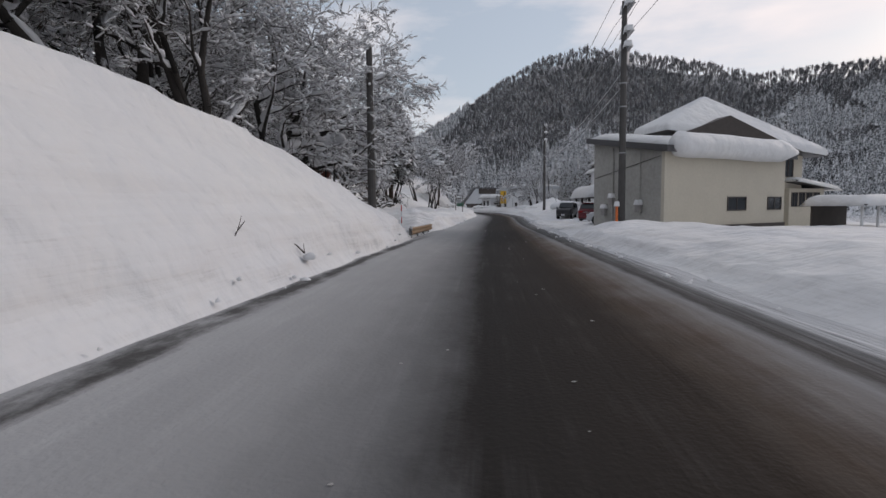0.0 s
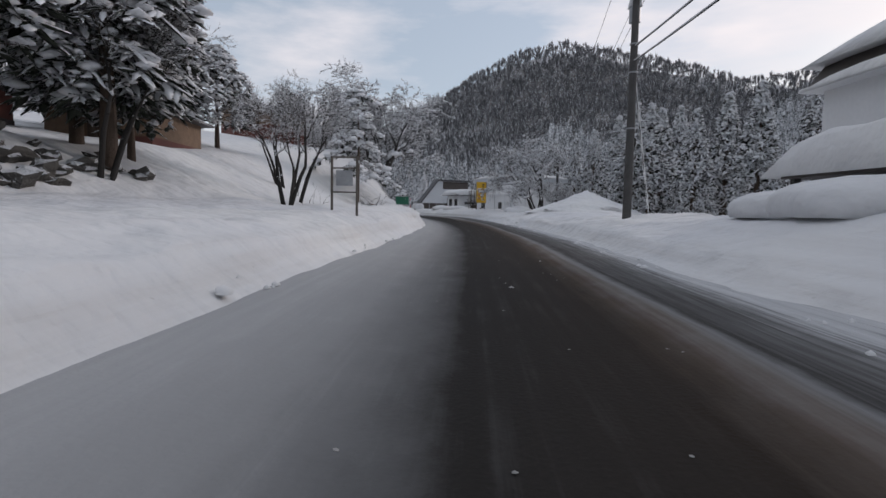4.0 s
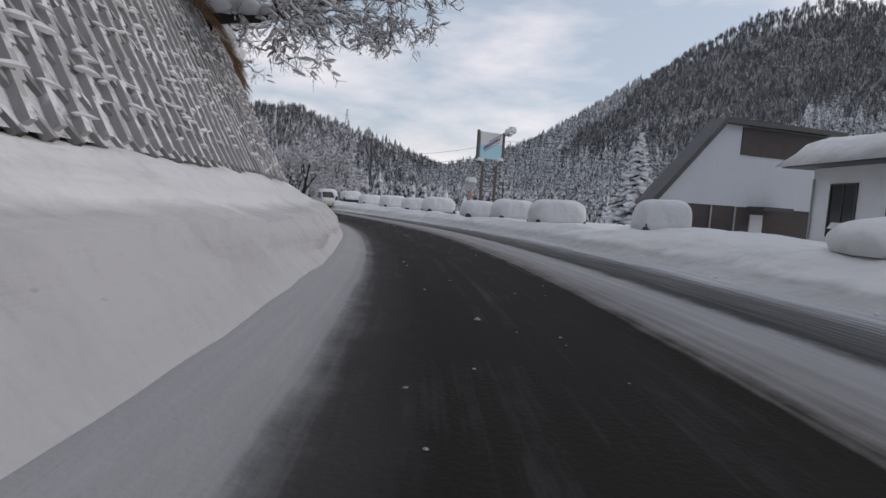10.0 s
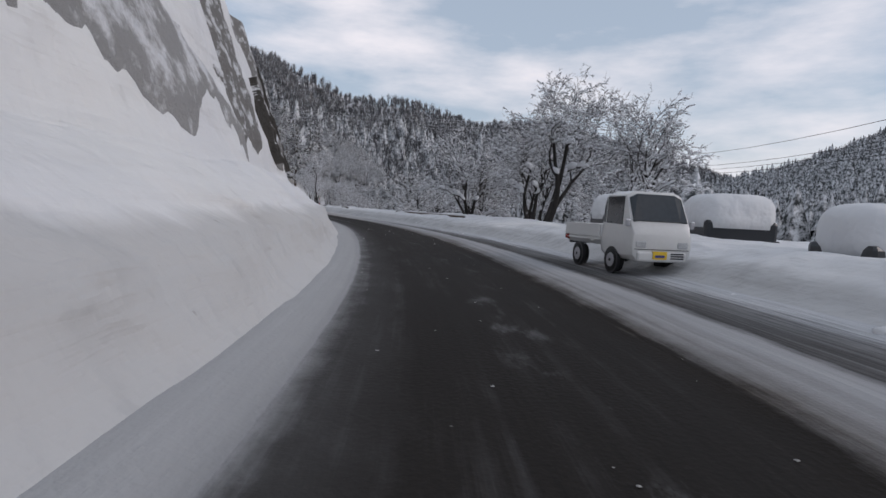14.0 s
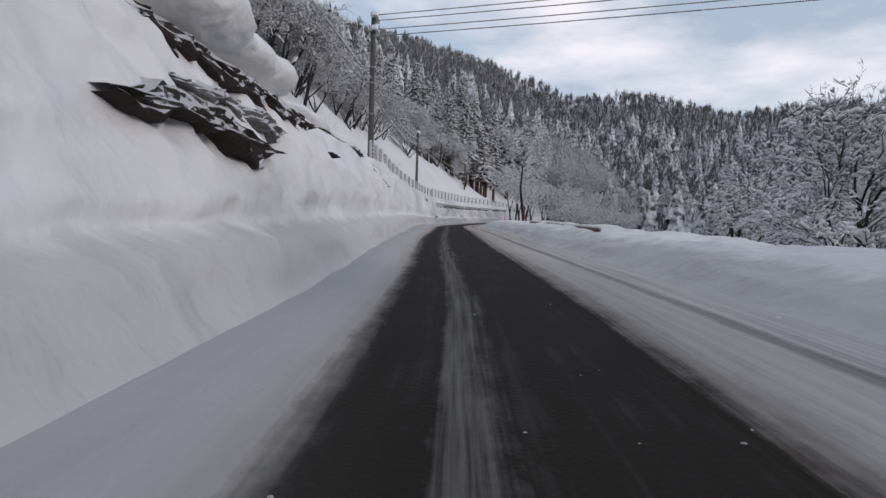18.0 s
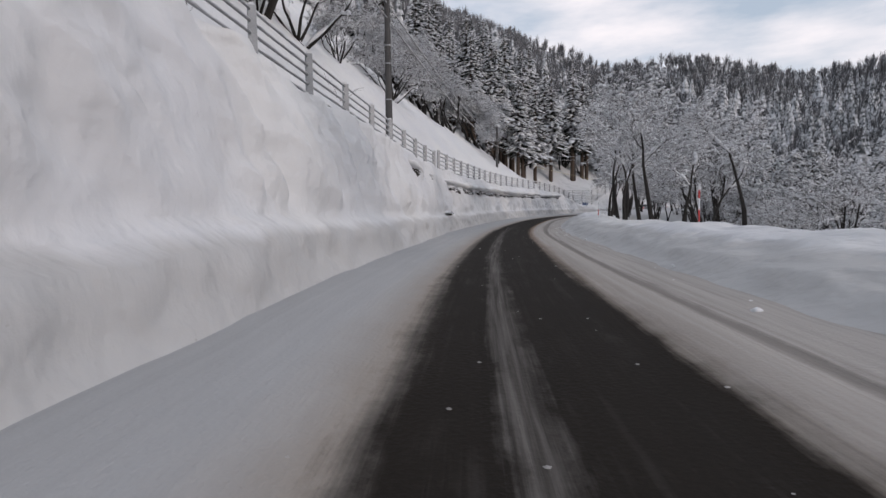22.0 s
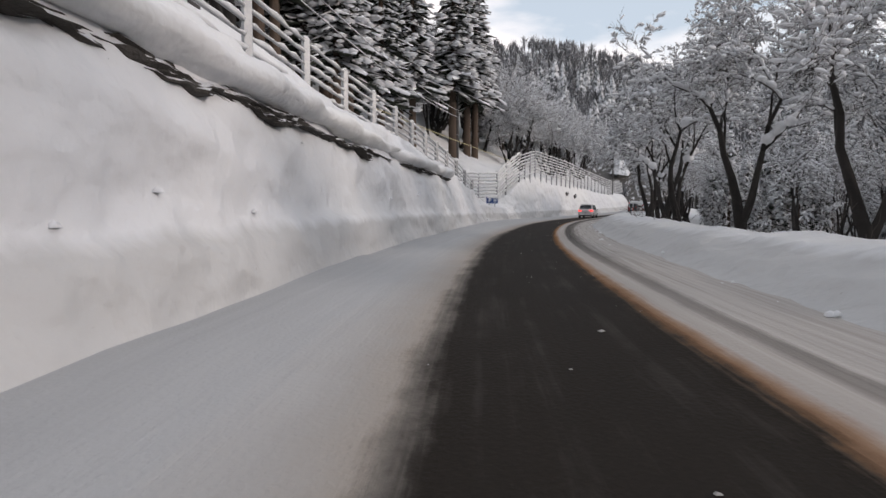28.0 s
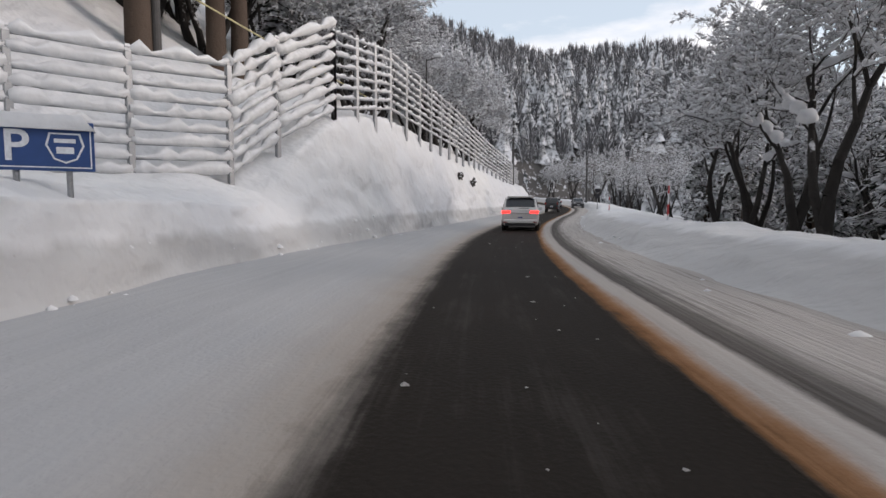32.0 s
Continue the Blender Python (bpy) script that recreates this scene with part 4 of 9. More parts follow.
def pads(segs, sides=6, tall=0.8):
    """Closed, swelling pads of snow along rows of x0 y0 z0 r0 x1 y1 z1 r1."""
    g = np.asarray(segs, float).reshape(-1, 8)
    a, b = g[:, :3], g[:, 4:7]
    u = b - a
    v = np.stack([u[:, 1], -u[:, 0], 0 * u[:, 0]], 1)
    v /= np.linalg.norm(v, axis=1)[:, None] + 1e-9
    w = np.cross(v, u)
    w /= np.linalg.norm(w, axis=1)[:, None] + 1e-9
    t = np.arange(sides) * 2 * math.pi / sides
    ring = np.cos(t)[None, :, None] * v[:, None] + tall * np.sin(t)[None, :, None] * w[:, None]
    rows = [(a - u * 0.10)[:, None]]
    for f, q in ((0.06, 0.66), (0.42, 1.08), (0.72, 0.96), (0.95, 0.55)):
        r = (g[:, 3] * (1 - f) + g[:, 7] * f) * q
        rows.append((a + u * f)[:, None] + ring * r[:, None, None])
    rows.append((b + u * 0.10)[:, None])
    verts = np.concatenate(rows, 1).reshape(-1, 3)
    n, k = sides, np.arange(sides)
    j = (k + 1) % n
    f = [np.stack([0 * k, 1 + j, 1 + k, 1 + k], -1)] + [np.stack([1 + i * n + k, 1 + i * n + j, 1 + (i + 1) * n + j, 1 + (i + 1) * n + k], -1) for i in range(3)] + [np.stack([1 + 3 * n + k, 1 + 3 * n + j, 0 * k + 1 + 4 * n, 0 * k + 1 + 4 * n], -1)]
    f = np.concatenate(f)
    tris = [q[:3] if q[2] == q[3] else q for q in f.tolist()]
    step = 2 + 4 * n
    return verts, [tuple(i + m * step for i in q) for m in range(len(g)) for q in tris]


def turned(v, rng, angle):
    """v tipped by angle radians towards a random side."""
    v = Vector(v)
    axis = v.cross(Vector((rng.uniform(-1, 1), rng.uniform(-1, 1), rng.uniform(-1, 1)))).normalized()
    return (Matrix.Rotation(angle, 3, axis) @ v).normalized()


def grow(rng, p, way, length, r, depth, out, spread, kids, droop):
    steps = 4
    p, way = Vector(p), Vector(way)
    for k in range(steps):
        r2 = r * (0.82 if depth else 0.6)
        q = p + way * (length / steps)
        out.append((*p, r, *q, max(r2, 0.006)))
        p, r = q, r2
        way = turned(way, rng, rng.uniform(0.08, 0.38) if depth > 2 else rng.uniform(0.15, 0.55))
        way = (way + Vector((0, 0, droop * (0.16 if depth > 1 else -0.05)))).normalized()
        if depth and k >= (1 if depth > 2 else 0):
            n = kids if k == steps - 1 else max(1, kids - 2)
            for _ in range(n):
                grow(rng, p, turned(way, rng, rng.uniform(0.35, spread)), length * rng.uniform(0.5, 0.72), r * rng.uniform(0.5, 0.72), depth - 1, out, spread, kids, droop)


def bare_tree_meshes(seed, height, stems=1, depth=3, kids=3, spread=0.95, droop=0.5, snow=0.05, lean=0.15, bole=0.3, stout=0.0155):
    """(trunk, twigs, snow) of a leafless tree with snow lying along its limbs."""
    rng = random.Random(seed)
    segs = []
    for _ in range(stems):
        way = turned((0, 0, 1), rng, rng.uniform(0.3, 1.0) * lean + (0.25 if stems > 1 else 0))
        r = height * stout * rng.uniform(0.75, 1.1)
        p = Vector((rng.uniform(-0.3, 0.3), rng.uniform(-0.3, 0.3), -0.4)) if stems > 1 else Vector((0, 0, -0.4))
        q = p + way * (height * bole)
        segs.append((*p, r * 1.35, *q, r))
        grow(rng, q, turned(way, rng, 0.15), height * 0.42, r, depth, segs, spread, kids, droop)
    # short side shoots along the thin wood
    for x0, y0, z0, r0, x1, y1, z1, r1 in list(segs):
        if r0 < height * 0.0042:
            for _ in range(2):
                f = rng.random()
                p = Vector((x0, y0, z0)).lerp(Vector((x1, y1, z1)), f)
                u = turned(Vector((x1 - x0, y1 - y0, z1 - z0)).normalized(), rng, rng.uniform(0.5, 1.1))
                q = p + u * rng.uniform(0.25, 0.6) * height * 0.06
                segs.append((*p, 0.006, *q, 0.003))
    g = np.array(segs)
    thick = g[:, 3] > height * 0.0045
    # snow lies on what is not too steep
    u = g[:, 4:7] - g[:, :3]
    flat = 1 - np.abs(u[:, 2]) / (np.linalg.norm(u, axis=1) + 1e-9)
    luck = np.random.RandomState(seed + 7).uniform(0, 1, len(g))
    keep = (flat > 0.22) & (luck < np.where(g[:, 3] > height * 0.003, 0.9, np.where(g[:, 3] > 0.0062, 0.62, 0.35)))
    sg = g[keep].copy()
    rnd = np.random.RandomState(seed).uniform(0.3, 1.7, len(sg))
    add = snow * (0.25 + flat[keep]) * rnd * np.clip(sg[:, 3] / (height * 0.0042), 0.30, 1.75)
    for c in (3, 7):
        sg[:, c] = np.minimum(sg[:, c] * 0.75, 0.07) + add * 0.85
    sg[:, 2] += g[keep][:, 3] * 0.7 + add * 0.75
    sg[:, 6] += g[keep][:, 7] * 0.7 + add * 0.75
    return tubes(g[thick], 6), tubes(g[~thick], 3), pads(sg, 5)


def blade(ox, oy, oz, ang, length, width, dip, thick, rng):
    """A drooping, folded frond: verts, faces."""
    c, s_ = math.cos(ang), math.sin(ang)
    pts = []
    for f, w, h in ((0.0, 0.25, 0.0), (0.45, 1.0, -0.35), (1.0, 0.12, -1.0)):
        x = f * length
        z = oz + h * dip * length
        for side_, lift in ((-1, -0.28), (0, 0.0), (1, -0.28)):
            y = side_ * w * width * rng.uniform(0.8, 1.2)
            pts.append((ox + c * x - s_ * y, oy + s_ * x + c * y, z + lift * width * w + rng.uniform(-0.04, 0.04) * length))
    pts.append((ox + c * 0.5 * length, oy + s_ * 0.5 * length, oz - 0.35 * dip * length - thick))
    f = [(0, 1, 4, 3), (1, 2, 5, 4), (3, 4, 7, 6), (4, 5, 8, 7), (0, 3, 9), (3, 6, 9), (5, 2, 9), (8, 5, 9)]
    return pts, f


def conifer_meshes(seed, height, radius, levels=13, per=9, shape=0.9, base=0.12, dip=0.35, snow=0.7, puff=0.05):
    """(trunk, crown, snow) of a snow-laden conifer."""
    rng = random.Random(seed)
    v, f, sv, sf = [], [], [], []
    for k in range(levels):
        u = (k + 0.5) / levels
        z = height * (base + (1 - base) * u)
        rad = radius * ((1 - u) ** shape) * rng.uniform(0.85, 1.15) + 0.12
        n = max(4, int(per * (0.45 + 0.55 * (1 - u))))
        for j in range(n):
            a = 2 * math.pi * (j + rng.uniform(-0.35, 0.35)) / n + k * 0.7
            ln = rad * rng.uniform(0.55, 1.15)
            zz = z + rng.uniform(-0.4, 0.4) * height / levels
            w = ln * rng.uniform(0.14, 0.24)
            p, q = blade(0, 0, zz, a, ln, w, dip * rng.uniform(0.5, 1.5), w * 0.6, rng)
            f += [tuple(i + len(v) for i in t) for t in q]
            v += p
            if rng.random() < snow:
                # rounded clumps of snow on the outer half of the frond
                for _ in range(rng.choice((1, 2, 3))):
                    off = ln * rng.uniform(0.35, 0.92)
                    a2 = a + rng.uniform(-0.15, 0.15)
                    r2 = ln * rng.uniform(0.08, 0.15) + puff * 0.8
                    cx, cy, cz = math.cos(a2) * off, math.sin(a2) * off, zz - dip * off * 0.75 + puff * 0.6
                    o = len(sv)
                    for t in range(6):
                        b = t * math.pi / 3 + rng.uniform(-0.2, 0.2)
                        q = r2 * rng.uniform(0.75, 1.25)
                        sv.append((cx + q * math.cos(b) * 1.1, cy + q * math.sin(b) * 1.1, cz + rng.uniform(-0.15, 0.1) * r2))
                    sv += [(cx, cy, cz + r2 * rng.uniform(0.4, 0.7)), (cx, cy, cz - r2 * 0.45)]
                    sf += [(o + t, o + (t + 1) % 6, o + 6) for t in range(6)] + [(o + (t + 1) % 6, o + t, o + 7) for t in range(6)]
    trunk = tubes([(0, 0, -0.5, height * 0.017 + 0.06, 0, 0, height * 0.55, height * 0.010 + 0.03), (0, 0, height * 0.55, height * 0.010 + 0.03, 0, 0, height * 0.97, 0.02)], 7)
    return trunk, (np.array(v), f), (np.array(sv), sf)


def clump_tree_meshes(seed, height, radius, count=320, low=0.16, dome=0.5, white=0.75):
    """(trunk, crown, snow) of a full-crowned evergreen: tufts in a tall dome, each with its clump of snow."""
    rng = random.Random(seed)
    v, f, sv, sf = [], [], [], []
    for k in range(int(count * 2.1)):
        u = rng.random() ** 0.9
        z = height * (low + (1 - low) * u)
        edge = radius * (math.sin(math.pi * (0.5 + 0.5 * u)) ** dome if u > 0.25 else 0.7 + 1.2 * u * 0.98)
        q = edge * math.sqrt(rng.uniform(0.12, 1.0))
        a = rng.uniform(0, 2 * math.pi)
        cx, cy = q * math.cos(a), q * math.sin(a)
        r = radius * rng.uniform(0.09, 0.17)
        for j in range(5):
            b = a + rng.uniform(-1.5, 1.5)
            p, t = blade(cx, cy, z + rng.uniform(-0.3, 0.3) * r, b, r * rng.uniform(1.0, 1.9), r * rng.uniform(0.28, 0.5), rng.uniform(0.1, 0.9), r * 0.2, rng)
            f += [tuple(i + len(v) for i in w) for w in t]
            v += p
        if rng.random() < white:
            for _ in range(rng.choice((1, 2, 2))):
                ox, oy, oz, r2 = cx + rng.uniform(0, 1.0) * r * math.cos(a), cy + rng.uniform(0, 1.0) * r * math.sin(a), z + rng.uniform(0.05, 0.3) * r, r * rng.uniform(0.35, 0.8)
                o = len(sv)
                for t in range(6):
                    b = t * math.pi / 3 + rng.uniform(-0.2, 0.2)
                    w = r2 * rng.uniform(0.75, 1.25)
                    sv.append((ox + w * math.cos(b), oy + w * math.sin(b), oz + rng.uniform(-0.2, 0.1) * r2))
                sv += [(ox, oy, oz + r2 * rng.uniform(0.4, 0.75)), (ox, oy, oz - r2 * 0.4)]
                sf += [(o + t, o + (t + 1) % 6, o + 6) for t in range(6)] + [(o + (t + 1) % 6, o + t, o + 7) for t in range(6)]
    segs = [(0, 0, -0.6, height * 0.022 + 0.06, 0, 0, height * 0.5, height * 0.012), (0, 0, height * 0.5, height * 0.012, 0, 0, height * 0.95, 0.02)]
    for k in range(14):
        a, z = rng.uniform(0, 6.28), height * rng.uniform(low, 0.7)
        segs.append((0, 0, z - 0.3, 0.06, radius * 0.75 * math.cos(a), radius * 0.75 * math.sin(a), z + 0.2, 0.015))
    return tubes(segs, 7), (np.array(v), f), (np.array(sv), sf)


def pad_pine_meshes(seed, height, reach, limbs=26, low=0.30):
    """(trunk, crown, snow) of a pine whose drooping limbs carry flat tufts under pads of snow."""
    rng = random.Random(seed)
    v, f, sv, sf = [], [], [], []
    segs = [(0, 0, -1.2, 0.17, 0.1, 0, height * 0.5, 0.12), (0.1, 0, height * 0.5, 0.12, 0, 0.1, height * 0.97, 0.03)]
    for k in range(limbs):
        u = k / (limbs - 1)
        z0 = height * (low + (0.96 - low) * u)
        a = k * 2.4 + rng.uniform(-0.3, 0.3)
        ln = reach * (1 - 0.66 * u) * rng.uniform(0.55, 1.15)
        px, py, pz = 0, 0, z0
        for j in range(1, 7):
            g = j / 6
            x, y, z = ln * g * math.cos(a), ln * g * math.sin(a), z0 + ln * (0.14 * g - 0.52 * g * g)
            segs.append((px, py, pz, 0.055 * (1.1 - g), x, y, z, 0.055 * (0.95 - g) + 0.006))
            px, py, pz = x, y, z
            for _ in range(9):
                off = rng.uniform(-0.42, 0.42) * ln * (0.35 + 0.65 * math.sin(math.pi * min(g, 0.75)))
                cx, cy = x - math.sin(a) * off + rng.uniform(-0.25, 0.25), y + math.cos(a) * off + rng.uniform(-0.25, 0.25)
                cz = z - 0.18 * abs(off) + rng.uniform(-0.12, 0.1)
                segs.append((x, y, z, 0.012, cx, cy, cz, 0.005))
                for _ in range(3):
                    p, t = blade(cx, cy, cz, a + rng.uniform(-1.6, 1.6), rng.uniform(0.25, 0.5), rng.uniform(0.06, 0.12), rng.uniform(0.1, 1.0), 0.05, rng)
                    f += [tuple(i + len(v) for i in w) for w in t]
                    v += p
                if rng.random() < 0.6:
                    r2 = rng.choice((0.10, 0.14, 0.18, 0.24, 0.32, 0.42)) * rng.uniform(0.8, 1.2)
                    o = len(sv)
                    for h, q in ((-0.1, 0.8), (0.22, 1.0), (0.52, 0.7)):
                        for t in range(7):
                            b = t * 2 * math.pi / 7
                            w = r2 * q * rng.uniform(0.82, 1.2)
                            sv.append((cx + w * math.cos(b), cy + w * math.sin(b), cz + h * r2 + rng.uniform(-0.08, 0.08) * r2))
                    sv += [(cx, cy, cz + r2 * 0.72), (cx, cy, cz - r2 * 0.2)]
                    for ring in (0, 7):
                        sf += [(o + ring + t, o + ring + (t + 1) % 7, o + ring + 7 + (t + 1) % 7, o + ring + 7 + t) for t in range(7)]
                    sf += [(o + 14 + t, o + 14 + (t + 1) % 7, o + 21) for t in range(7)] + [(o + (t + 1) % 7, o + t, o + 22) for t in range(7)]
    return tubes(segs, 5), (np.array(v), f), (np.array(sv), sf)


def plant(name, label, category, meshes, m, group, mats):
    ob = thing(name, label, category, m, group)
    for nm, me, ma in zip(("trunk", "crown", "snow_load"), meshes, mats):
        o = part(nm, me, ma, ob)
        o.data.shade_smooth()
        if nm != "trunk":
            o["kind"] = "stuff"
    return ob


def thicket(name, label, meshes, spots, mats):
    """Many alike plants as one thing of three joined parts."""
    ob = thing(name, label, "trees", None, "", "stuff")
    ms = [np.array(stand(s, d, -0.05, turn, 0, sc)) for s, d, turn, sc in spots]
    for nm, (v, f), ma in zip(("trunks", "twigs", "snow_load"), meshes, mats):
        v, o = np.asarray(v, float), []
        allv = np.concatenate([v @ m[:3, :3].T + m[:3, 3] for m in ms])
        fl_ = f.tolist() if isinstance(f, np.ndarray) else f
        for k in range(len(ms)):
            o += [tuple(i + k * len(v) for i in q) for q in fl_]
        p = part(nm, (allv, o), ma, ob)
        p["kind"] = "stuff"
        p.data.shade_smooth()


def scatter(base, spots, lift=-0.05):
    """Copies of a plant: s, d, turn, scale; the first spot is the base's own."""
    for k, (s, d, turn, sc) in enumerate(spots):
        m = stand(s, d, lift, turn, 0, sc)
        if k == 0:
            base.matrix_basis = m
        else:
            o = copy_thing(base, Matrix.Identity(4))
            o.matrix_basis = m


TREE_MATS = (BARK, TWIG, SNOW_SOFT)
CEDAR_MATS = (CEDAR_BARK, CEDAR, SNOW_SOFT)


# ---- far forest: too many to count ----
def forest_template(kind, rng):
    if kind == "conifer":
        v, f = [], []
        for z0, z1, r in ((0.05, 0.50, 0.22), (0.28, 0.74, 0.17), (0.52, 1.0, 0.11)):
            n = 7
            o = len(v)
            for k in range(n):
                a = 2 * math.pi * k / n + rng.uniform(-0.2, 0.2)
                q = r * rng.uniform(0.65, 1.2)
                v.append((q * math.cos(a), q * math.sin(a), z0 + rng.uniform(-0.05, 0.05)))
            v.append((rng.uniform(-0.01, 0.01), rng.uniform(-0.01, 0.01), z1))
            f += [(o + k, o + (k + 1) % n, o + n) for k in range(n)]
        return np.array(v), np.array(f)
    v, f = [], []
    for k in range(34):
        a, t = rng.uniform(0, 2 * math.pi), rng.uniform(0.05, 1.0)
        z0 = rng.uniform(0.02, 0.55)
        root = np.array((0.05 * math.cos(a) * z0, 0.05 * math.sin(a) * z0, z0))
        ln = (1.0 - z0) * rng.uniform(0.55, 1.0)
        tip = root + ln * np.array((0.62 * math.cos(a) * math.sin(t), 0.62 * math.sin(a) * math.sin(t), math.cos(t)))
        b = a + rng.uniform(1.0, 2.1)
        w = np.array((math.cos(b), math.sin(b), rng.uniform(-0.4, 0.4))) * rng.uniform(0.010, 0.024)
        o = len(v)
        v += [root, (root + tip) / 2 + w, tip, (root + tip) / 2 - w]
        f += [(o, o + 1, o + 3), (o + 1, o + 2, o + 3)]
    return np.array(v), np.array(f)


def forest(name, label, kind, xs, ys, zs, hs, material, seed):
    rng = random.Random(seed)
    r = np.random.RandomState(seed)
    temps = [forest_template(kind, rng) for _ in range(6)]
    V, F, n = [], [], 0
    pick = r.randint(0, 6, len(xs))
    for k, (tv, tf) in enumerate(temps):
        i = np.where(pick == k)[0]
        a = r.uniform(0, 2 * math.pi, len(i))
        w = hs[i] * r.uniform(0.8, 1.25, len(i))
        x = xs[i][:, None] + w[:, None] * (np.cos(a)[:, None] * tv[None, :, 0] - np.sin(a)[:, None] * tv[None, :, 1])
        y = ys[i][:, None] + w[:, None] * (np.sin(a)[:, None] * tv[None, :, 0] + np.cos(a)[:, None] * tv[None, :, 1])
        z = zs[i][:, None] + hs[i][:, None] * tv[None, :, 2]
        V.append(np.stack([x, y, z], -1).reshape(-1, 3))
        F.append((np.arange(len(i))[:, None, None] * len(tv) + tf[None]).reshape(-1, 3) + n)
        n += len(i) * len(tv)
    ob = mesh_object(name, np.concatenate(V), np.concatenate(F), material, smooth=False)
    return tagged(ob, label, "forest", kind="stuff")


def wooded(seed, count, box):
    r = np.random.RandomState(seed)
    x, y = r.uniform(box[0], box[1], count), r.uniform(box[2], box[3], count)
    s, d = along(x, y)
    z = ground_z(x, y)
    ok = ((d > 70) | (d < -46) | (s > S_MAX - 14)) & (z > -5.8)
    ok |= (d > 30) & (s > 215)
    ok |= (d < -46) & (s > 186)
    ok &= (np.abs(d) > 24) | (s > S_MAX - 4)
    # none on the slopes that face away from the valley
    q = np.hypot(x + 40, y - 190)
    ok &= hills(x - 14 * (x + 40) / q, y - 14 * (y - 190) / q) < hills(x, y) + 7
    return x[ok], y[ok], z[ok], r


x, y, z, r = wooded(11, 76000, (-470, 540, -80, 690))
broad = (rumple(x, y, 60.0) + z / 90.0 > 0.55) | ((x < -120) & (r.uniform(0, 1, len(x)) < 0.72))
h = r.uniform(7, 15, len(x))
forest("conifer_forest", "distant dark cedar forest dusted with snow on the mountainsides", "conifer", x[~broad], y[~broad], z[~broad] - 1, h[~broad], FOREST, 3)
forest("leafless_forest", "distant grey leafless forest with snow on the upper slopes", "broad", x[broad], y[broad], z[broad] - 1, h[broad] * 0.75, FOREST_BARE, 4)

# ---- trees along the road ----
def bare(seed, height, label, group, spots, **k):
    t = plant("bare_tree", label, "tree", bare_tree_meshes(seed, height, **k), None, group, TREE_MATS)
    scatter(t, spots)


def cedar(seed, height, radius, label, group, spots, name="cedar_tree", **k):
    t = plant(name, label, "tree", conifer_meshes(seed, height, radius, **k), None, group, CEDAR_MATS)
    scatter(t, spots)


rt = random.Random(5)


def spread_spots(n, s0, s1, d0, d1, k0=0.8, k1=1.2):
    return [(rt.uniform(s0, s1), rt.uniform(d0, d1), rt.uniform(0, 360), rt.uniform(k0, k1)) for _ in range(n)]


G_L, G_R = "leafless trees on the roadside bank", "leafless trees along the river side"
bare(1, 12, "large spreading leafless tree loaded with snow on the bank", G_L, [(23.1, -9.6, 40, 1.0), (14, -10.5, 200, 0.9), (6, -12.5, 120, 1.0)], stems=4, depth=4, kids=2, spread=1.25, snow=0.17, bole=0.10, droop=0.15, lean=0.45, stout=0.021)
bare(2, 9, "leafless tree thick with snow on top of the bank", G_L, [(16, -9, 0, 1), (9, -10, 80, 1.05), (20, -14, 160, 1.1), (27, -13, 230, 1.0), (12, -16, 310, 1.2), (30, -17, 20, 1.0), (36, -20, 90, 1.1), (4, -13, 0, 1.1), (33, -10, 140, 0.8), (18, -12, 44, 1.1), (25, -16, 77, 1.2), (8, -15, 190, 1.3), (1, -11, 280, 1.1), (-3, -14, 33, 1.2), (15, -19, 99, 1.3)], stems=4, depth=3, kids=3, snow=0.09, bole=0.14, spread=1.1, lean=0.4)
bare(3, 7, "small leafless tree with snow on fine twigs", G_L, [(82, -9.5, 10, 0.9), (76, -8.5, 100, 0.8), (88, -12, 200, 0.9), (70, -13, 30, 0.9), (62, -18, 0, 1.0), (55, -20, 50, 1.1), (48, -19, 120, 1.0), (66, -21, 260, 1.1)], stems=3, depth=3, kids=3, snow=0.05)
bare(4, 8.5, "wide crooked leafless tree leaning out over the slope", G_L, [(119.3, -5.4, 200, 1.75), (129, -8.6, 90, 1.2)], stems=4, bole=0.1, depth=4, kids=2, spread=1.1, snow=0.12, lean=0.5, stout=0.024)
bare(14, 7.5, "old leafless tree leaning out over the road", G_L, [(150, -7.0, 60, 1.7), (146, -8.0, 200, 0.9)], stems=5, bole=0.06, depth=4, kids=3, spread=1.25, snow=0.10, lean=0.95, droop=0.35, stout=0.024)
bare(5, 7.5, "snow-covered cherry tree beside the road", G_R, [(115.2, 13.8, 0, 1.45), (112.5, 12.6, 60, 0.7), (120, 19, 150, 0.7)], stems=3, depth=4, kids=2, bole=0.14, droop=0.1, stout=0.024, spread=1.1, snow=0.13)
bare(6, 8, "leafless cherry tree with snow on every limb", G_R, [(205.5, 11.5, 0, 1.25), (213, 15, 70, 1.2), (219, 13, 140, 1.25), (203, 18, 210, 1.3), (225, 16, 260, 1.25), (212, 22, 300, 1.3), (231, 19, 20, 1.2), (222, 24, 120, 1.4), (237, 15, 200, 1.1), (245, 20, 250, 1.2), (209, 12.5, 90, 1.1), (252, 17, 10, 1.1)], stems=3, depth=3, kids=3, spread=0.9, snow=0.13, stout=0.02, bole=0.16)
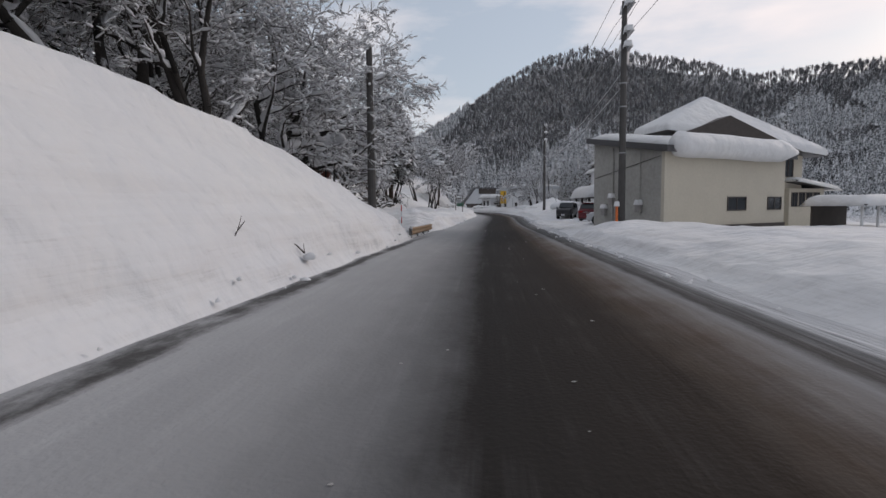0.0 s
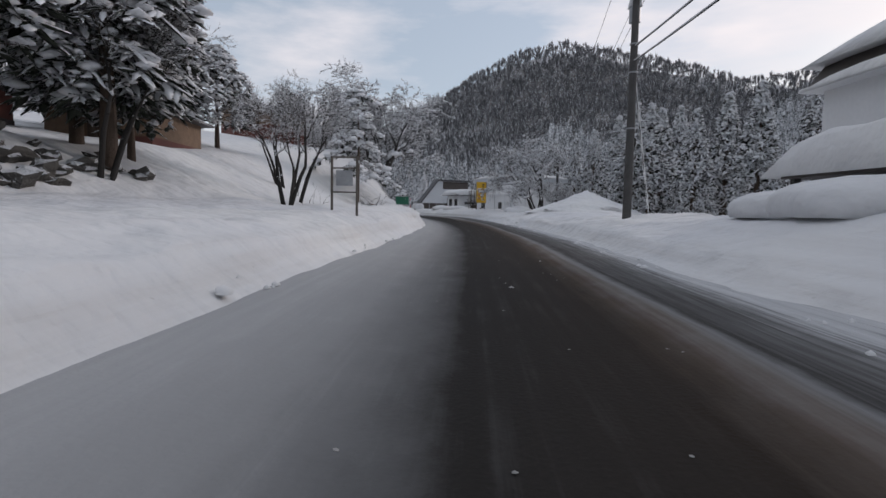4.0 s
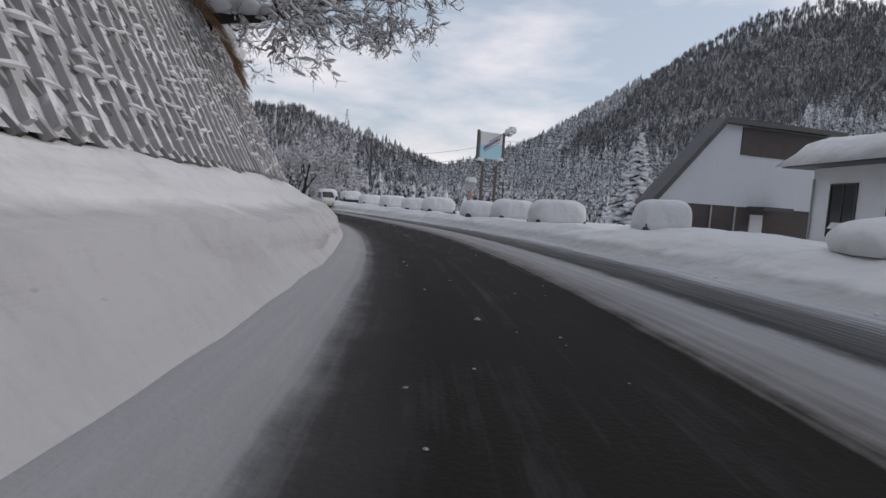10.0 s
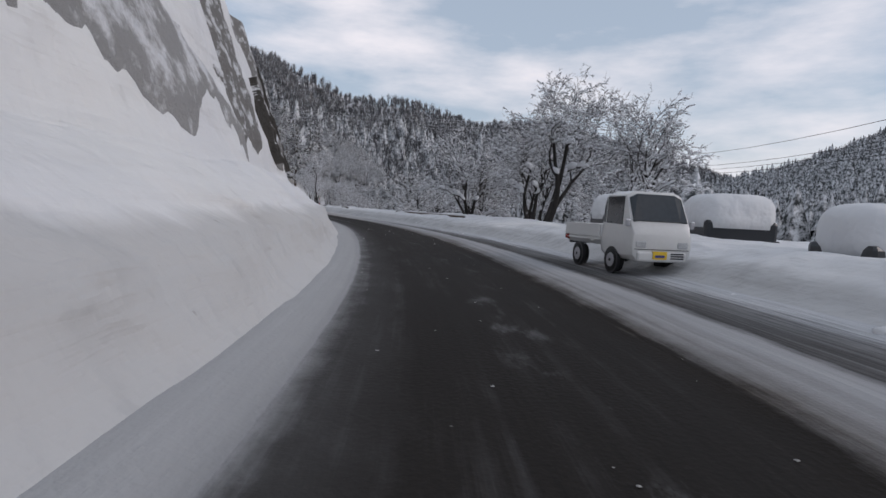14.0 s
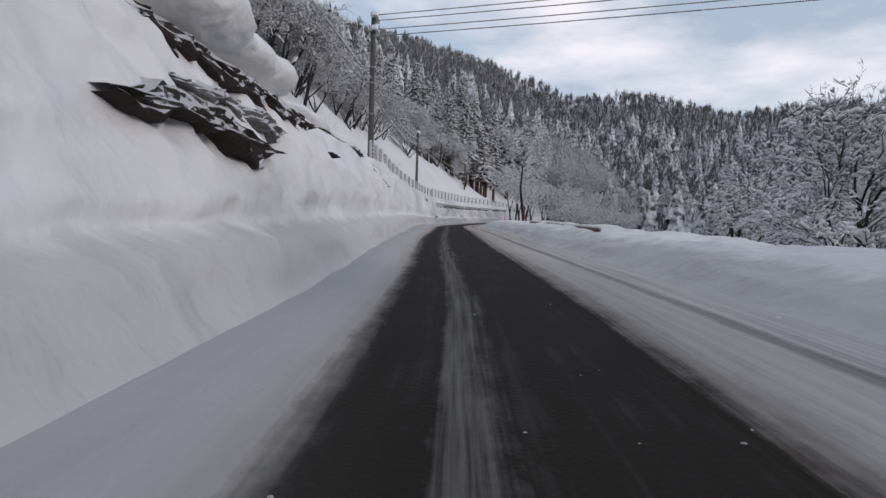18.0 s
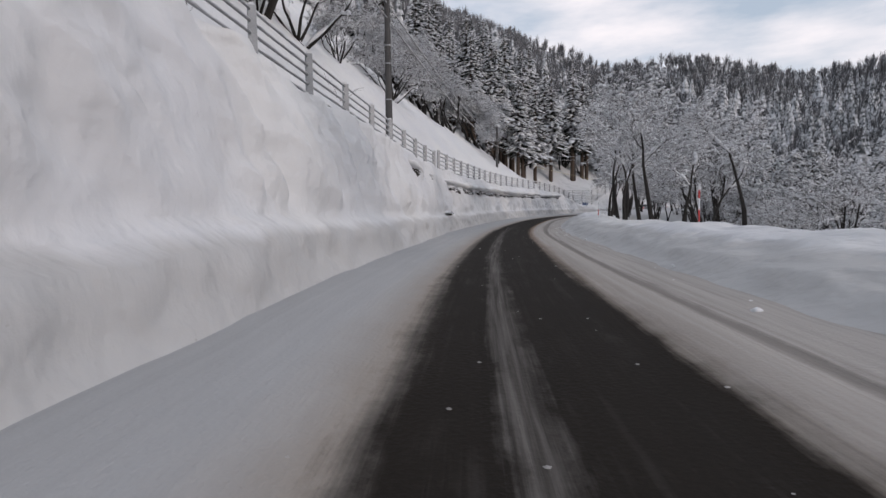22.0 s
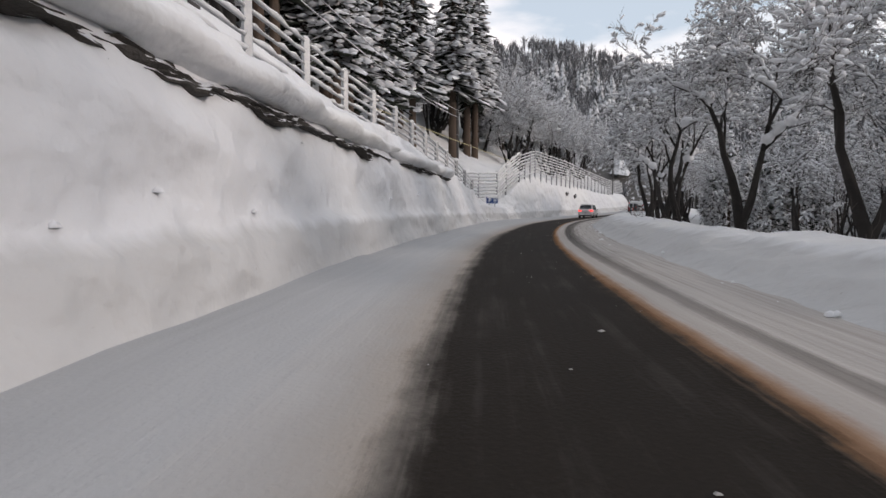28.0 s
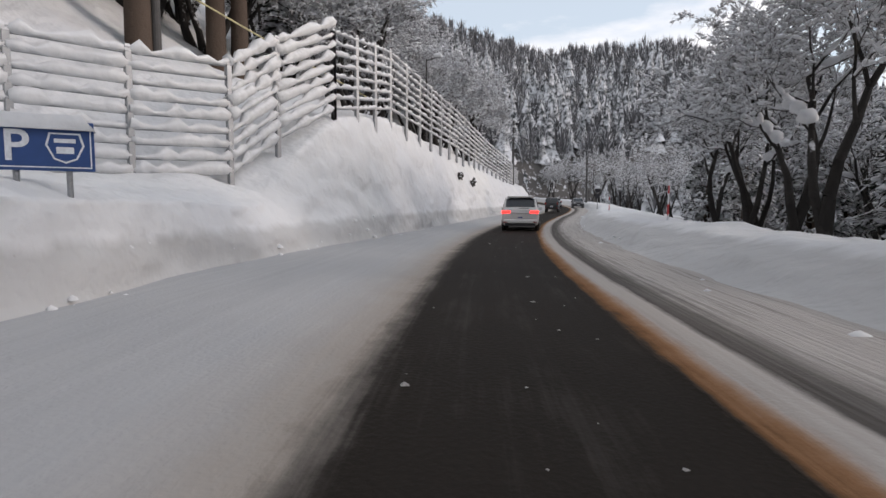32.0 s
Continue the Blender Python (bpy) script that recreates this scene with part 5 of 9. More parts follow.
bare(7, 9, "tall leafless tree bowed with heavy snow beside the bank", G_R, [(291.1, 7.6, 0, 0.70), (299.1, 7.6, 90, 0.58), (293.5, 9.5, 170, 0.6), (303.5, 8.2, 260, 0.85), (313.0, 8.6, 40, 1.0), (318, 8.0, 130, 0.8), (326.4, 8.4, 210, 0.9), (286, 9.8, 300, 0.6), (273.0, 8.0, 30, 0.95), (309, 10, 15, 1)], stems=1, depth=4, kids=2, spread=1.0, snow=0.20, lean=0.3, stout=0.016)
bare(8, 9, "dark-stemmed leafless tree carrying clumps of snow", G_R, [(351.6, 9.0, 0, 1.0), (358, 8.0, 100, 0.9), (366, 8.6, 200, 1.0), (374, 8.4, 300, 1.0), (381, 8.6, 50, 1.05), (387.6, 9.6, 150, 1.0), (392, 10.6, 250, 1.0), (399, 11.5, 350, 1.0), (344, 9.6, 20, 0.9), (336, 8.6, 120, 0.8), (406, 12, 90, 1)], stems=2, depth=4, kids=2, spread=0.9, snow=0.19, stout=0.020, bole=0.22)
bare(9, 6.5, "slender leafless tree in the snowy thicket above the river", G_R, spread_spots(14, 266, 298, 11.5, 24, 0.45, 0.75) + spread_spots(46, 298, 420, 10.5, 26, 0.8, 1.4) + spread_spots(30, 400, 510, 9, 26, 0.9, 1.6), stems=3, depth=3, kids=2, spread=0.9, snow=0.12)
thicket("hillside_trees", "leafless trees scattered over the steep snowy hillside", bare_tree_meshes(10, 8, stems=2, depth=3, kids=2, spread=0.85, snow=0.10), spread_spots(100, 222, 300, -40, -11.5, 0.8, 1.4) + spread_spots(40, 190, 228, -44, -12.5, 0.8, 1.3) + spread_spots(70, 392, 510, -40, -11, 0.8, 1.4), TREE_MATS)
thicket("hillside_scrub", "leafless scrub bowed with snow on the hillside above the fence", bare_tree_meshes(15, 5.5, stems=5, depth=3, kids=3, spread=1.1, snow=0.10, lean=0.6), spread_spots(62, 228, 318, -24, -10.5, 0.7, 1.25), TREE_MATS)
bare(12, 6, "leafless shrub-like tree growing out of the cliff top", G_L, [(186, -8.5, 0, 0.8), (181, -9.5, 90, 0.7), (196, -9, 200, 0.8), (203, -9.5, 10, 0.9), (211, -11, 100, 0.9), (218, -12, 220, 0.9), (208, -13.5, 300, 1), (160, -10.5, 33, 0.6), (172, -10, 80, 0.7)], stems=4, depth=2, kids=4, spread=0.9, snow=0.05)

bare(13, 11, "tall leafless tree laced with snow above the fence", G_L, spread_spots(26, 396, 452, -22, -10.5, 0.9, 1.3) + spread_spots(18, 328, 356, -26, -10.5, 0.7, 1.0), stems=3, depth=4, kids=2, spread=1.0, snow=0.18, bole=0.14, droop=0.2, lean=0.35, stout=0.02)

t = plant("cedar_tree", "tall narrow cedar flecked with snow", "tree", clump_tree_meshes(21, 13.5, 2.5, 330, 0.06, 1.15, 0.8), None, "cedars by the river", CEDAR_MATS)
scatter(t, [(112, 24, 0, 1.0), (107.5, 22, 90, 1.0), (103, 21, 180, 0.95), (116, 27, 20, 1.1), (109, 26, 200, 1.0), (99, 23, 60, 0.8), (122, 30, 140, 1.1), (95, 26, 300, 0.9), (104, 30, 10, 1.1), (128, 31, 250, 1.0), (135, 34, 40, 1.0), (90, 30, 0, 1.0), (84, 33, 120, 1.0), (100, 36, 220, 1.2), (118, 36, 280, 1.2), (142, 37, 180, 1.1), (78, 34, 60, 1.0), (72, 36, 80, 1.0)])
cedar(28, 13, 3.0, "dark cedar behind the snowy bank", "cedars on the hillside", spread_spots(40, -10, 60, -45, -17, 0.8, 1.3), levels=24, per=11, snow=0.5)
cedar(22, 11.0, 3.2, "snow-laden ornamental spruce in front of the works", "spruces", [(174.5, 37.3, 0, 1.0)], name="spruce_tree", levels=22, per=18, snow=1.0, dip=0.42, puff=0.24)
t = plant("cypress_tree", "dark full-crowned cypress speckled with clumps of snow", "tree", clump_tree_meshes(23, 13.5, 3.4, 460, 0.17, 0.6), None, "cypresses", CEDAR_MATS)
scatter(t, [(71, -13.6, 0, 1.0), (73.5, -16.5, 200, 0.85), (82, -21, 70, 0.85)])
t = plant("pine_tree", "spreading pine with broad pads of snow", "tree", clump_tree_meshes(24, 9.0, 3.9, 130, 0.22, 0.9, 0.98), None, "pines", CEDAR_MATS)
scatter(t, [(65, -15.4, 60, 0.9), (61.5, -17, 160, 0.9), (97, -19, 100, 0.9), (57, -19, 230, 0.8), (92, -22, 300, 1.1), (75, -15.0, 10, 0.75), (52, -20, 90, 1.0), (46, -22, 20, 1.1), (40, -21, 150, 1.0)])
t = plant("pine_tree", "drooping pine buried under thick pads of snow", "tree", pad_pine_meshes(71, 11.6, 4.9, 15, 0.27), None, "pines", CEDAR_MATS)
scatter(t, [(105.5, -8.05, 0, 1.0)], -0.5)
t = plant("fir_tree", "tall fir heavy with snow behind the hill houses", "tree", clump_tree_meshes(29, 13, 2.4, 300, 0.1, 1.1, 0.9), None, "firs", CEDAR_MATS)
scatter(t, [(66, -26, 0, 1.0), (58, -29, 70, 1.1), (49, -27, 150, 1.0), (76, -27, 210, 0.9), (40, -30, 300, 1.2), (33, -26, 45, 1.0), (87, -26, 120, 0.9)])
cedar(25, 19, 3.0, "tall cedar with a bare lower trunk, snow on its branches", "cedars above the fence", spread_spots(11, 366, 400, -20, -13.5, 1.15, 1.45) + spread_spots(12, 350, 372, -26, -14, 0.9, 1.2) + spread_spots(30, 356, 398, -42, -22, 0.9, 1.3), levels=28, per=12, base=0.3, snow=0.85, shape=0.6, puff=0.08)
t = plant("cedar_tree", "dark cedar behind the roadside trees", "tree", clump_tree_meshes(26, 12.5, 2.9, 200, 0.02, 1.0, 0.6), None, "cedars by the river", CEDAR_MATS)
scatter(t, spread_spots(34, 380, 432, 14.5, 26, 0.55, 0.95) + spread_spots(16, 330, 380, 22, 40, 0.8, 1.2))
cedar(27, 10, 2.4, "cedar on the wooded slope above the cutting", "cedars on the hillside", spread_spots(60, 200, 286, -55, -22, 0.9, 1.5) + spread_spots(40, 405, 510, -45, -16, 0.9, 1.5), levels=24, per=11, snow=0.8, puff=0.10)


# ---- shaping helpers ----
def bm_box(bm, x0, x1, y0, y1, z0, z1):
    v = [bm.verts.new(p) for p in ((x0, y0, z0), (x1, y0, z0), (x1, y1, z0), (x0, y1, z0), (x0, y0, z1), (x1, y0, z1), (x1, y1, z1), (x0, y1, z1))]
    for f in ((3, 2, 1, 0), (4, 5, 6, 7), (0, 1, 5, 4), (1, 2, 6, 5), (2, 3, 7, 6), (3, 0, 4, 7)):
        bm.faces.new([v[i] for i in f])


def boxes(*bs, bevel=0.0):
    bm = bmesh.new()
    for b in bs:
        bm_box(bm, *b)
    if bevel:
        bmesh.ops.bevel(bm, geom=bm.edges[:], offset=bevel, segments=2, affect="EDGES", profile=0.5)
    return bm


def prism(pts, y0, y1, bevel=0.0):
    """An outline in x, z drawn out along y."""
    bm = bmesh.new()
    a = [bm.verts.new((x, y0, z)) for x, z in pts]
    b = [bm.verts.new((x, y1, z)) for x, z in pts]
    bm.faces.new(a)
    bm.faces.new(b[::-1])
    n = len(pts)
    for k in range(n):
        bm.faces.new((a[k], b[k], b[(k + 1) % n], a[(k + 1) % n]))
    bmesh.ops.recalc_face_normals(bm, faces=bm.faces[:])
    if bevel:
        bmesh.ops.bevel(bm, geom=bm.edges[:], offset=bevel, segments=2, affect="EDGES", profile=0.5)
    return bm


def rod(p, q, r, r2=None, sides=8):
    bm = bmesh.new()
    v, f = tubes([(*p, r, *q, r if r2 is None else r2)], sides)
    vs = [bm.verts.new(x) for x in v]
    for t in f:
        bm.faces.new([vs[i] for i in t])
    bm.faces.new(vs[:sides][::-1])
    bm.faces.new(vs[sides:])
    bmesh.ops.recalc_face_normals(bm, faces=bm.faces[:])
    return bm


def pipe(pts, radii, sides=5):
    """One continuous tube along points."""
    pts = [Vector(p) for p in pts]
    v, f = [], []
    for k, p in enumerate(pts):
        u = (pts[min(k + 1, len(pts) - 1)] - pts[max(k - 1, 0)]).normalized()
        a = u.cross(Vector((0, 0, 1)) if abs(u.z) < 0.9 else Vector((1, 0, 0))).normalized()
        b = u.cross(a)
        r = radii if isinstance(radii, float) else radii[k]
        v += [p + (a * math.cos(2 * math.pi * j / sides) + b * math.sin(2 * math.pi * j / sides)) * r for j in range(sides)]
    for k in range(len(pts) - 1):
        f += [(k * sides + j, k * sides + (j + 1) % sides, (k + 1) * sides + (j + 1) % sides, (k + 1) * sides + j) for j in range(sides)]
    f += [tuple(range(sides))[::-1], tuple((len(pts) - 1) * sides + j for j in range(sides))]
    return v, f


def lump(x0, x1, y0, y1, z0, h, seed=0, over=0.12, n=14, tilt=(0, 0)):
    """A thick, rounded slab of lying snow that bulges over its edges."""
    u = np.linspace(-1, 1, n)
    U, V = np.meshgrid(u, u, indexing="ij")
    ex, ey = np.clip((np.abs(U) - 0.72) / 0.28, 0, 1), np.clip((np.abs(V) - 0.72) / 0.28, 0, 1)
    e = np.clip(np.hypot(ex, ey), 0, 1)
    X, Y = (x0 + x1) / 2 + U * ((x1 - x0) / 2 + over), (y0 + y1) / 2 + V * ((y1 - y0) / 2 + over)
    Z = z0 + h * np.sqrt(np.clip(1 - e ** 2, 0, 1)) * (1 + 0.10 * rumple(X, Y, 1.1, seed)) - 0.10 * e + tilt[0] * (X - x0) + tilt[1] * (Y - y0)
    low = np.stack([X * 0.985 + 0.015 * (x0 + x1) / 2, Y * 0.985 + 0.015 * (y0 + y1) / 2, np.minimum(z0 - 0.02 + tilt[0] * (X - x0) + tilt[1] * (Y - y0), Z - 0.01)], -1)
    top = np.stack([X, Y, Z], -1)
    f1 = grid_faces(n, n)
    rim = [i for i in range(n)] + [i * n + n - 1 for i in range(1, n)] + [(n - 1) * n + j for j in range(n - 2, -1, -1)] + [i * n for i in range(n - 2, 0, -1)]
    m = n * n
    sidef = [(rim[k], rim[(k + 1) % len(rim)], rim[(k + 1) % len(rim)] + m, rim[k] + m) for k in range(len(rim))]
    faces = f1[:, ::-1].tolist() + (f1 + m).tolist() + sidef
    return np.concatenate([top.reshape(-1, 3), low.reshape(-1, 3)]), faces


def snow_part(parent, *a, name="snow_cover", **k):
    o = part(name, lump(*a, **k), SNOW, parent, "thick rounded layer of snow")
    o.data.shade_smooth()
    return o


def window(parent, x, y, z, w, h, face, frame_mat=DARK_TRIM, mull=1):
    """A framed window in a wall; face: 'x-' or 'y-' is the side that it looks to."""
    o = new("window")
    o.parent = parent
    t, dp = 0.06, 0.05

    def bx(a0, a1, z0, z1, d0, d1):
        return (x + d0, x + d1, y + a0, y + a1, z + z0, z + z1) if face == "x-" else (x + a0, x + a1, y + d0, y + d1, z + z0, z + z1)

    part("frame", boxes(bx(-w / 2, w / 2, h - t, h, -dp, 0.02), bx(-w / 2, w / 2, 0, t, -dp, 0.02), bx(-w / 2, -w / 2 + t, 0, h, -dp, 0.02), bx(w / 2 - t, w / 2, 0, h, -dp, 0.02),
                        *[bx(-w / 2 + w * (k + 1) / (mull + 1) - 0.025, -w / 2 + w * (k + 1) / (mull + 1) + 0.025, t, h - t, -dp + 0.01, 0.02) for k in range(mull)]), frame_mat, o)
    part("pane", boxes(bx(-w / 2 + t, w / 2 - t, t, h - t, -0.012, 0.0)), GLASS, o)
    return o


# ---- the buildings on the river side ----
hA = thing("storehouse", "beige mortar storehouse with grey side wall and heavy roof snow", "building", pose(10.53, 26.6, 0.0, 0, 0, 31))
# local x: along the beige front, y: back from it; the near corner is the origin; the plan is askew
RISE, SKEW = 0.165, 0.30


def rising(bm, above=3.0):
    """Lifts what is above a height so that it follows the lean-to roof."""
    for v in bm.verts:
        if v.co.z > above:
            v.co.z += RISE * v.co.y
    return bm


part("wall", boxes((0, 10.8, 0, 0.25, 0.35, 4.1)), PLASTER, hA, "beige mortar front wall")
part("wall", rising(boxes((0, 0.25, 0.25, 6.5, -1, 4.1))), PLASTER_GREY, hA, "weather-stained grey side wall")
part("wall", rising(boxes((10.55, 10.8, 0.25, 6.5, -1, 4.1))), PLASTER, hA)
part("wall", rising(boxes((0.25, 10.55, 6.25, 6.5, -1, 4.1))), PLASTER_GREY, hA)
part("roof", rising(boxes((-0.4, 11.2, -0.55, 6.95, 4.1, 4.42), bevel=0.02)), ROOF, hA, "lean-to roof with a dark fascia")
snow_part(hA, -0.15, 11.1, -0.3, 6.8, 4.40, 0.42, seed=1, over=0.18, tilt=(0, RISE))
X_ = np.linspace(0.1, 11.3, 26)
part("snow_cornice", pipe([(x, -0.42 + 0.06 * float(lumpy(x / 2, 0.0, 5)), 4.42 + 0.05 * float(lumpy(x / 1.5, 4.0, 6))) for x in X_], [0.62 * min(1, 0.45 + (x - 0.1) * 1.4, 0.25 + (11.3 - x) * 0.45) for x in X_], 14), SNOW, hA, "bulging roll of snow over the front eaves").data.shade_smooth()
for wx, ww in ((6.05, 1.75), (9.75, 1.45)):
    window(hA, wx, 0, 1.12, ww, 0.76, "y-")
part("base_boards", boxes((2.2, 10.8, -0.10, 0.20, 0.15, 0.38)), DARK_TRIM, hA, "dark sill along the foot of the wall")
for px_ in (4.5, 8.0, 10.6):
    part("stilt", boxes((px_, px_ + 0.14, 0.05, 0.19, -1, 0.3)), DARK_TRIM, hA)
# dark sheet put in for the shade below the raised floor
part("undercroft", boxes((2.0, 10.7, 0.6, 0.7, -1, 0.35)), DARK_TRIM, hA, "dark sheet standing for the shade under the raised floor")
for k, (py, z0, z1, r) in enumerate(((4.4, -0.5, 4.7, 0.05), (1.9, 1.0, 4.3, 0.03))):
    part("downpipe", rod((-0.06, py, z0), (-0.06, py, z1), r), PLASTER_GREY, hA)
for my, mz in ((1.9, 1.1), (4.4, 1.5), (5.2, 0.9)):
    part("meter_box", boxes((-0.28, 0, my - 0.18, my + 0.18, mz, mz + 0.5), bevel=0.03), CONCRETE, hA, "small grey meter box capped with snow")
    snow_part(hA, -0.3, 0.0, my - 0.2, my + 0.2, mz + 0.5, 0.16, n=8, over=0.03)
part("conduit", rod((-0.03, 0.3, 3.9), (-0.03, 6.3, 3.1), 0.018), CABLE, hA)
for o in hA.children_recursive:
    if o.type == "MESH":
        for v in o.data.vertices:
            v.co.x += SKEW * v.co.y

hM = thing("main_house", "two-storey beige house with a broad hipped gable roof under snow", "house", pose(15.6, 38.6, 0.0, 0, 0, 16))
part("wall", boxes((0.9, 12.6, 0.6, 3.3, -1, 6.2)), PLASTER, hM)


def hip(z, over):
    """A hipped roof skin: eaves, ridge and a closed underside."""
    v = [(-0.6 - over, -0.6 - over, 6.6 + z), (13.6 + over, -0.6 - over, 5.0 + z), (13.6 + over, 4.4, 5.0 + z), (-0.6 - over, 3.4, 6.6 + z), (5.2, 2.9, 9.35 + z), (5.6, 3.3, 9.35 + z)]
    return np.array(v), [(0, 1, 4), (1, 2, 5, 4), (2, 3, 5), (3, 0, 4, 5), (3, 2, 1, 0)]


part("roof", hip(0.0, 0.0), ROOF, hM, "dark hipped roof")
bm = bmesh.new()
vs_ = [bm.verts.new(q) for q in hip(0.55, 0.12)[0]]
for f_ in hip(0.55, 0.12)[1][:4]:
    bm.faces.new([vs_[i] for i in f_])
low_ = [bm.verts.new(q) for q in hip(0.04, 0.06)[0][:4]]
for a, b_ in ((0, 1), (1, 2), (2, 3), (3, 0)):
    bm.faces.new((vs_[b_], vs_[a], low_[a], low_[b_]))
bmesh.ops.bevel(bm, geom=bm.edges[:], offset=0.22, segments=3, affect="EDGES", profile=0.5)
part("snow_cover", bm, SNOW, hM, "thick layer of snow on the roof").data.shade_smooth()
part("gable", prism([(0.2, 6.35), (11.2, 5.25), (4.4, 7.75)], -0.75, 1.2), DARK_TRIM, hM, "dark boarded gable")
part("lean_to_roof", prism([(10.9, 3.1), (14.9, 2.5), (14.9, 2.6), (10.9, 3.25)], -0.5, 3.8), ROOF, hM)
snow_part(hM, 10.9, 15.1, -0.6, 3.9, 3.2, 0.35, seed=4, tilt=(-0.16, 0))
part("lean_to_wall", boxes((11.0, 14.4, 0.2, 3.6, -1, 2.6)), PLASTER, hM)
for k in range(4):
    window(hM, 11.5 + 0.72 * k, 0.2, 1.2, 0.6, 1.1, "y-")
window(hM, 10.2, 0.6, 1.3, 0.9, 1.3, "y-")
window(hM, 11.2, 0.6, 3.5, 1.0, 1.6, "y-")

shed = thing("carport_shed", "low open shed with dark posts under deep snow", "shed", pose(24.0, 31.6, -0.6, 0, 0, 24))
for px_ in (0, 1.6, 3.2):
    part("post", boxes((px_, px_ + 0.12, 0, 0.12, -0.5, 1.9)), WHITE_WALL, shed)
part("back_wall", boxes((-0.1, 3.4, 2.8, 2.9, -0.5, 1.9)), DARK_TRIM, shed)
part("roof", boxes((-0.4, 3.8, -0.4, 3.2, 1.9, 2.0)), ROOF, shed)
snow_part(shed, -0.4, 3.8, -0.4, 3.2, 2.0, 0.55, seed=5)

hW = thing("white_house", "white two-storey house with brown roof band and deep snow", "house", pose(17.5, 52.8, -0.1, 0, 0, -2.5))
part("wall", boxes((0, 0.25, 0, 17, -0.5, 5.6)), WHITE_WALL, hW)
part("wall", boxes((0.25, 10, 0, 0.25, -0.5, 5.6)), WHITE_WALL, hW)
part("wall", boxes((0.25, 10, 16.75, 17, -0.5, 5.6)), WHITE_WALL, hW)
part("wall", boxes((9.75, 10, 0.25, 16.75, -0.5, 5.6)), WHITE_WALL, hW)
part("eaves", boxes((-0.6, 10.5, -0.5, 17.5, 5.6, 5.75), bevel=0.02), WHITE_WALL, hW)
part("roof_band", prism([(-0.45, 5.75), (0.25, 6.65), (9.8, 6.65), (10.3, 5.75)], -0.35, 17.3), DARK_TRIM, hW, "dark brown sloping roof band")
snow_part(hW, -0.05, 10.0, -0.5, 17.5, 6.65, 0.95, seed=6, over=0.35)
snow_part(hW, -0.62, -0.25, -0.4, 17.3, 5.75, 0.22, seed=7, over=0.04)
for wy in (3.2, 8.2, 13.0):
    window(hW, 0, wy, 3.75, 1.5, 0.95, "x-")
    part("window_hood", boxes((-0.16, 0, wy - 1.0, wy + 1.0, 4.8, 4.98), (-0.12, 0, wy - 1.0, wy - 0.85, 4.25, 4.8), (-0.12, 0, wy + 0.85, wy + 1.0, 4.25, 4.8)), DARK_TRIM, hW)
window(hW, 2.1, 0, 3.6, 1.5, 1.25, "y-")
part("window_hood", boxes((1.1, 3.1, -0.16, 0, 4.95, 5.12), (1.1, 1.25, -0.12, 0, 4.5, 4.95), (2.95, 3.1, -0.12, 0, 4.5, 4.95)), DARK_TRIM, hW)
part("canopy", boxes((-2.6, 0, -0.4, 15.0, 2.35, 2.55), bevel=0.02), DARK_TRIM, hW, "dark canopy over the ground floor")
snow_part(hW, -2.7, 0, -0.6, 15.2, 2.5, 1.2, seed=8, over=0.3)
snow_part(hW, -0.3, 10, -1.2, -0.02, 2.3, 0.3, seed=9, over=0.05)
part("side_canopy", boxes((-0.2, 10, -1.2, 0, 2.15, 2.3)), ROOF, hW)
for py in (0.0, 3.6, 7.2, 11.0, 14.6):
    part("canopy_post", boxes((-2.4, -2.2, py, py + 0.2, -0.4, 2.35)), POLE_C, hW)
for wy, ww in ((5.0, 2.2), (9.2, 2.6), (13.2, 2.0)):
    window(hW, 0, wy, 0.1, ww, 2.0, "x-", STEEL, 2)
window(hW, 3.2, 0, 0.5, 2.0, 1.1, "y-", STEEL)
window(hW, 7.2, 0, 0.5, 1.6, 1.1, "y-", STEEL)

# ---- the works with its office ----
x_, y_, z_ = lane(130.5, 18.3)
wA = thing("factory_hall", "white flat-roofed factory hall with snow along the parapet", "building", pose(float(x_), float(y_), 0.0, 0, 0, heading(136) + 2.0))
part("wall", boxes((0, 0.3, 0, 11.2, -0.5, 5.6)), WHITE_WALL, wA)
part("wall", boxes((0.3, 10, 0, 0.3, -0.5, 5.6)), WHITE_WALL, wA)
part("wall", boxes((0.3, 10, 10.9, 11.2, -0.5, 5.6)), WHITE_WALL, wA)
part("wall", boxes((9.7, 10, 0.3, 10.9, -0.5, 5.6)), WHITE_WALL, wA)
part("fascia", boxes((-0.5, 10.5, -0.5, 11.6, 5.6, 6.3), bevel=0.03), BLUE_PANEL, wA, "pale grey-blue metal fascia")
snow_part(wA, -0.5, 10.5, -0.5, 11.6, 6.3, 0.45, seed=11, over=0.12, n=18)
part("lower_block", boxes((-1.2, -0.02, 0.6, 9.0, -0.5, 3.4)), WHITE_WALL, wA, "lower white block in front of the hall")
snow_part(wA, -1.2, 0, 0.6, 9.0, 3.4, 0.35, seed=12, over=0.12)
part("downpipe", rod((-1.26, 3.2, 0), (-1.26, 3.2, 3.3), 0.05), STEEL, wA)
window(wA, -1.2, 1.6, 1.2, 1.0, 1.0, "x-")
window(wA, -1.2, 7.0, 1.2, 1.0, 1.2, "x-")
for k in range(2):
    part("wall_joint", boxes((2.5 + 3.5 * k, 2.54 + 3.5 * k, -0.012, 0, -0.4, 5.6)), STEEL, wA)

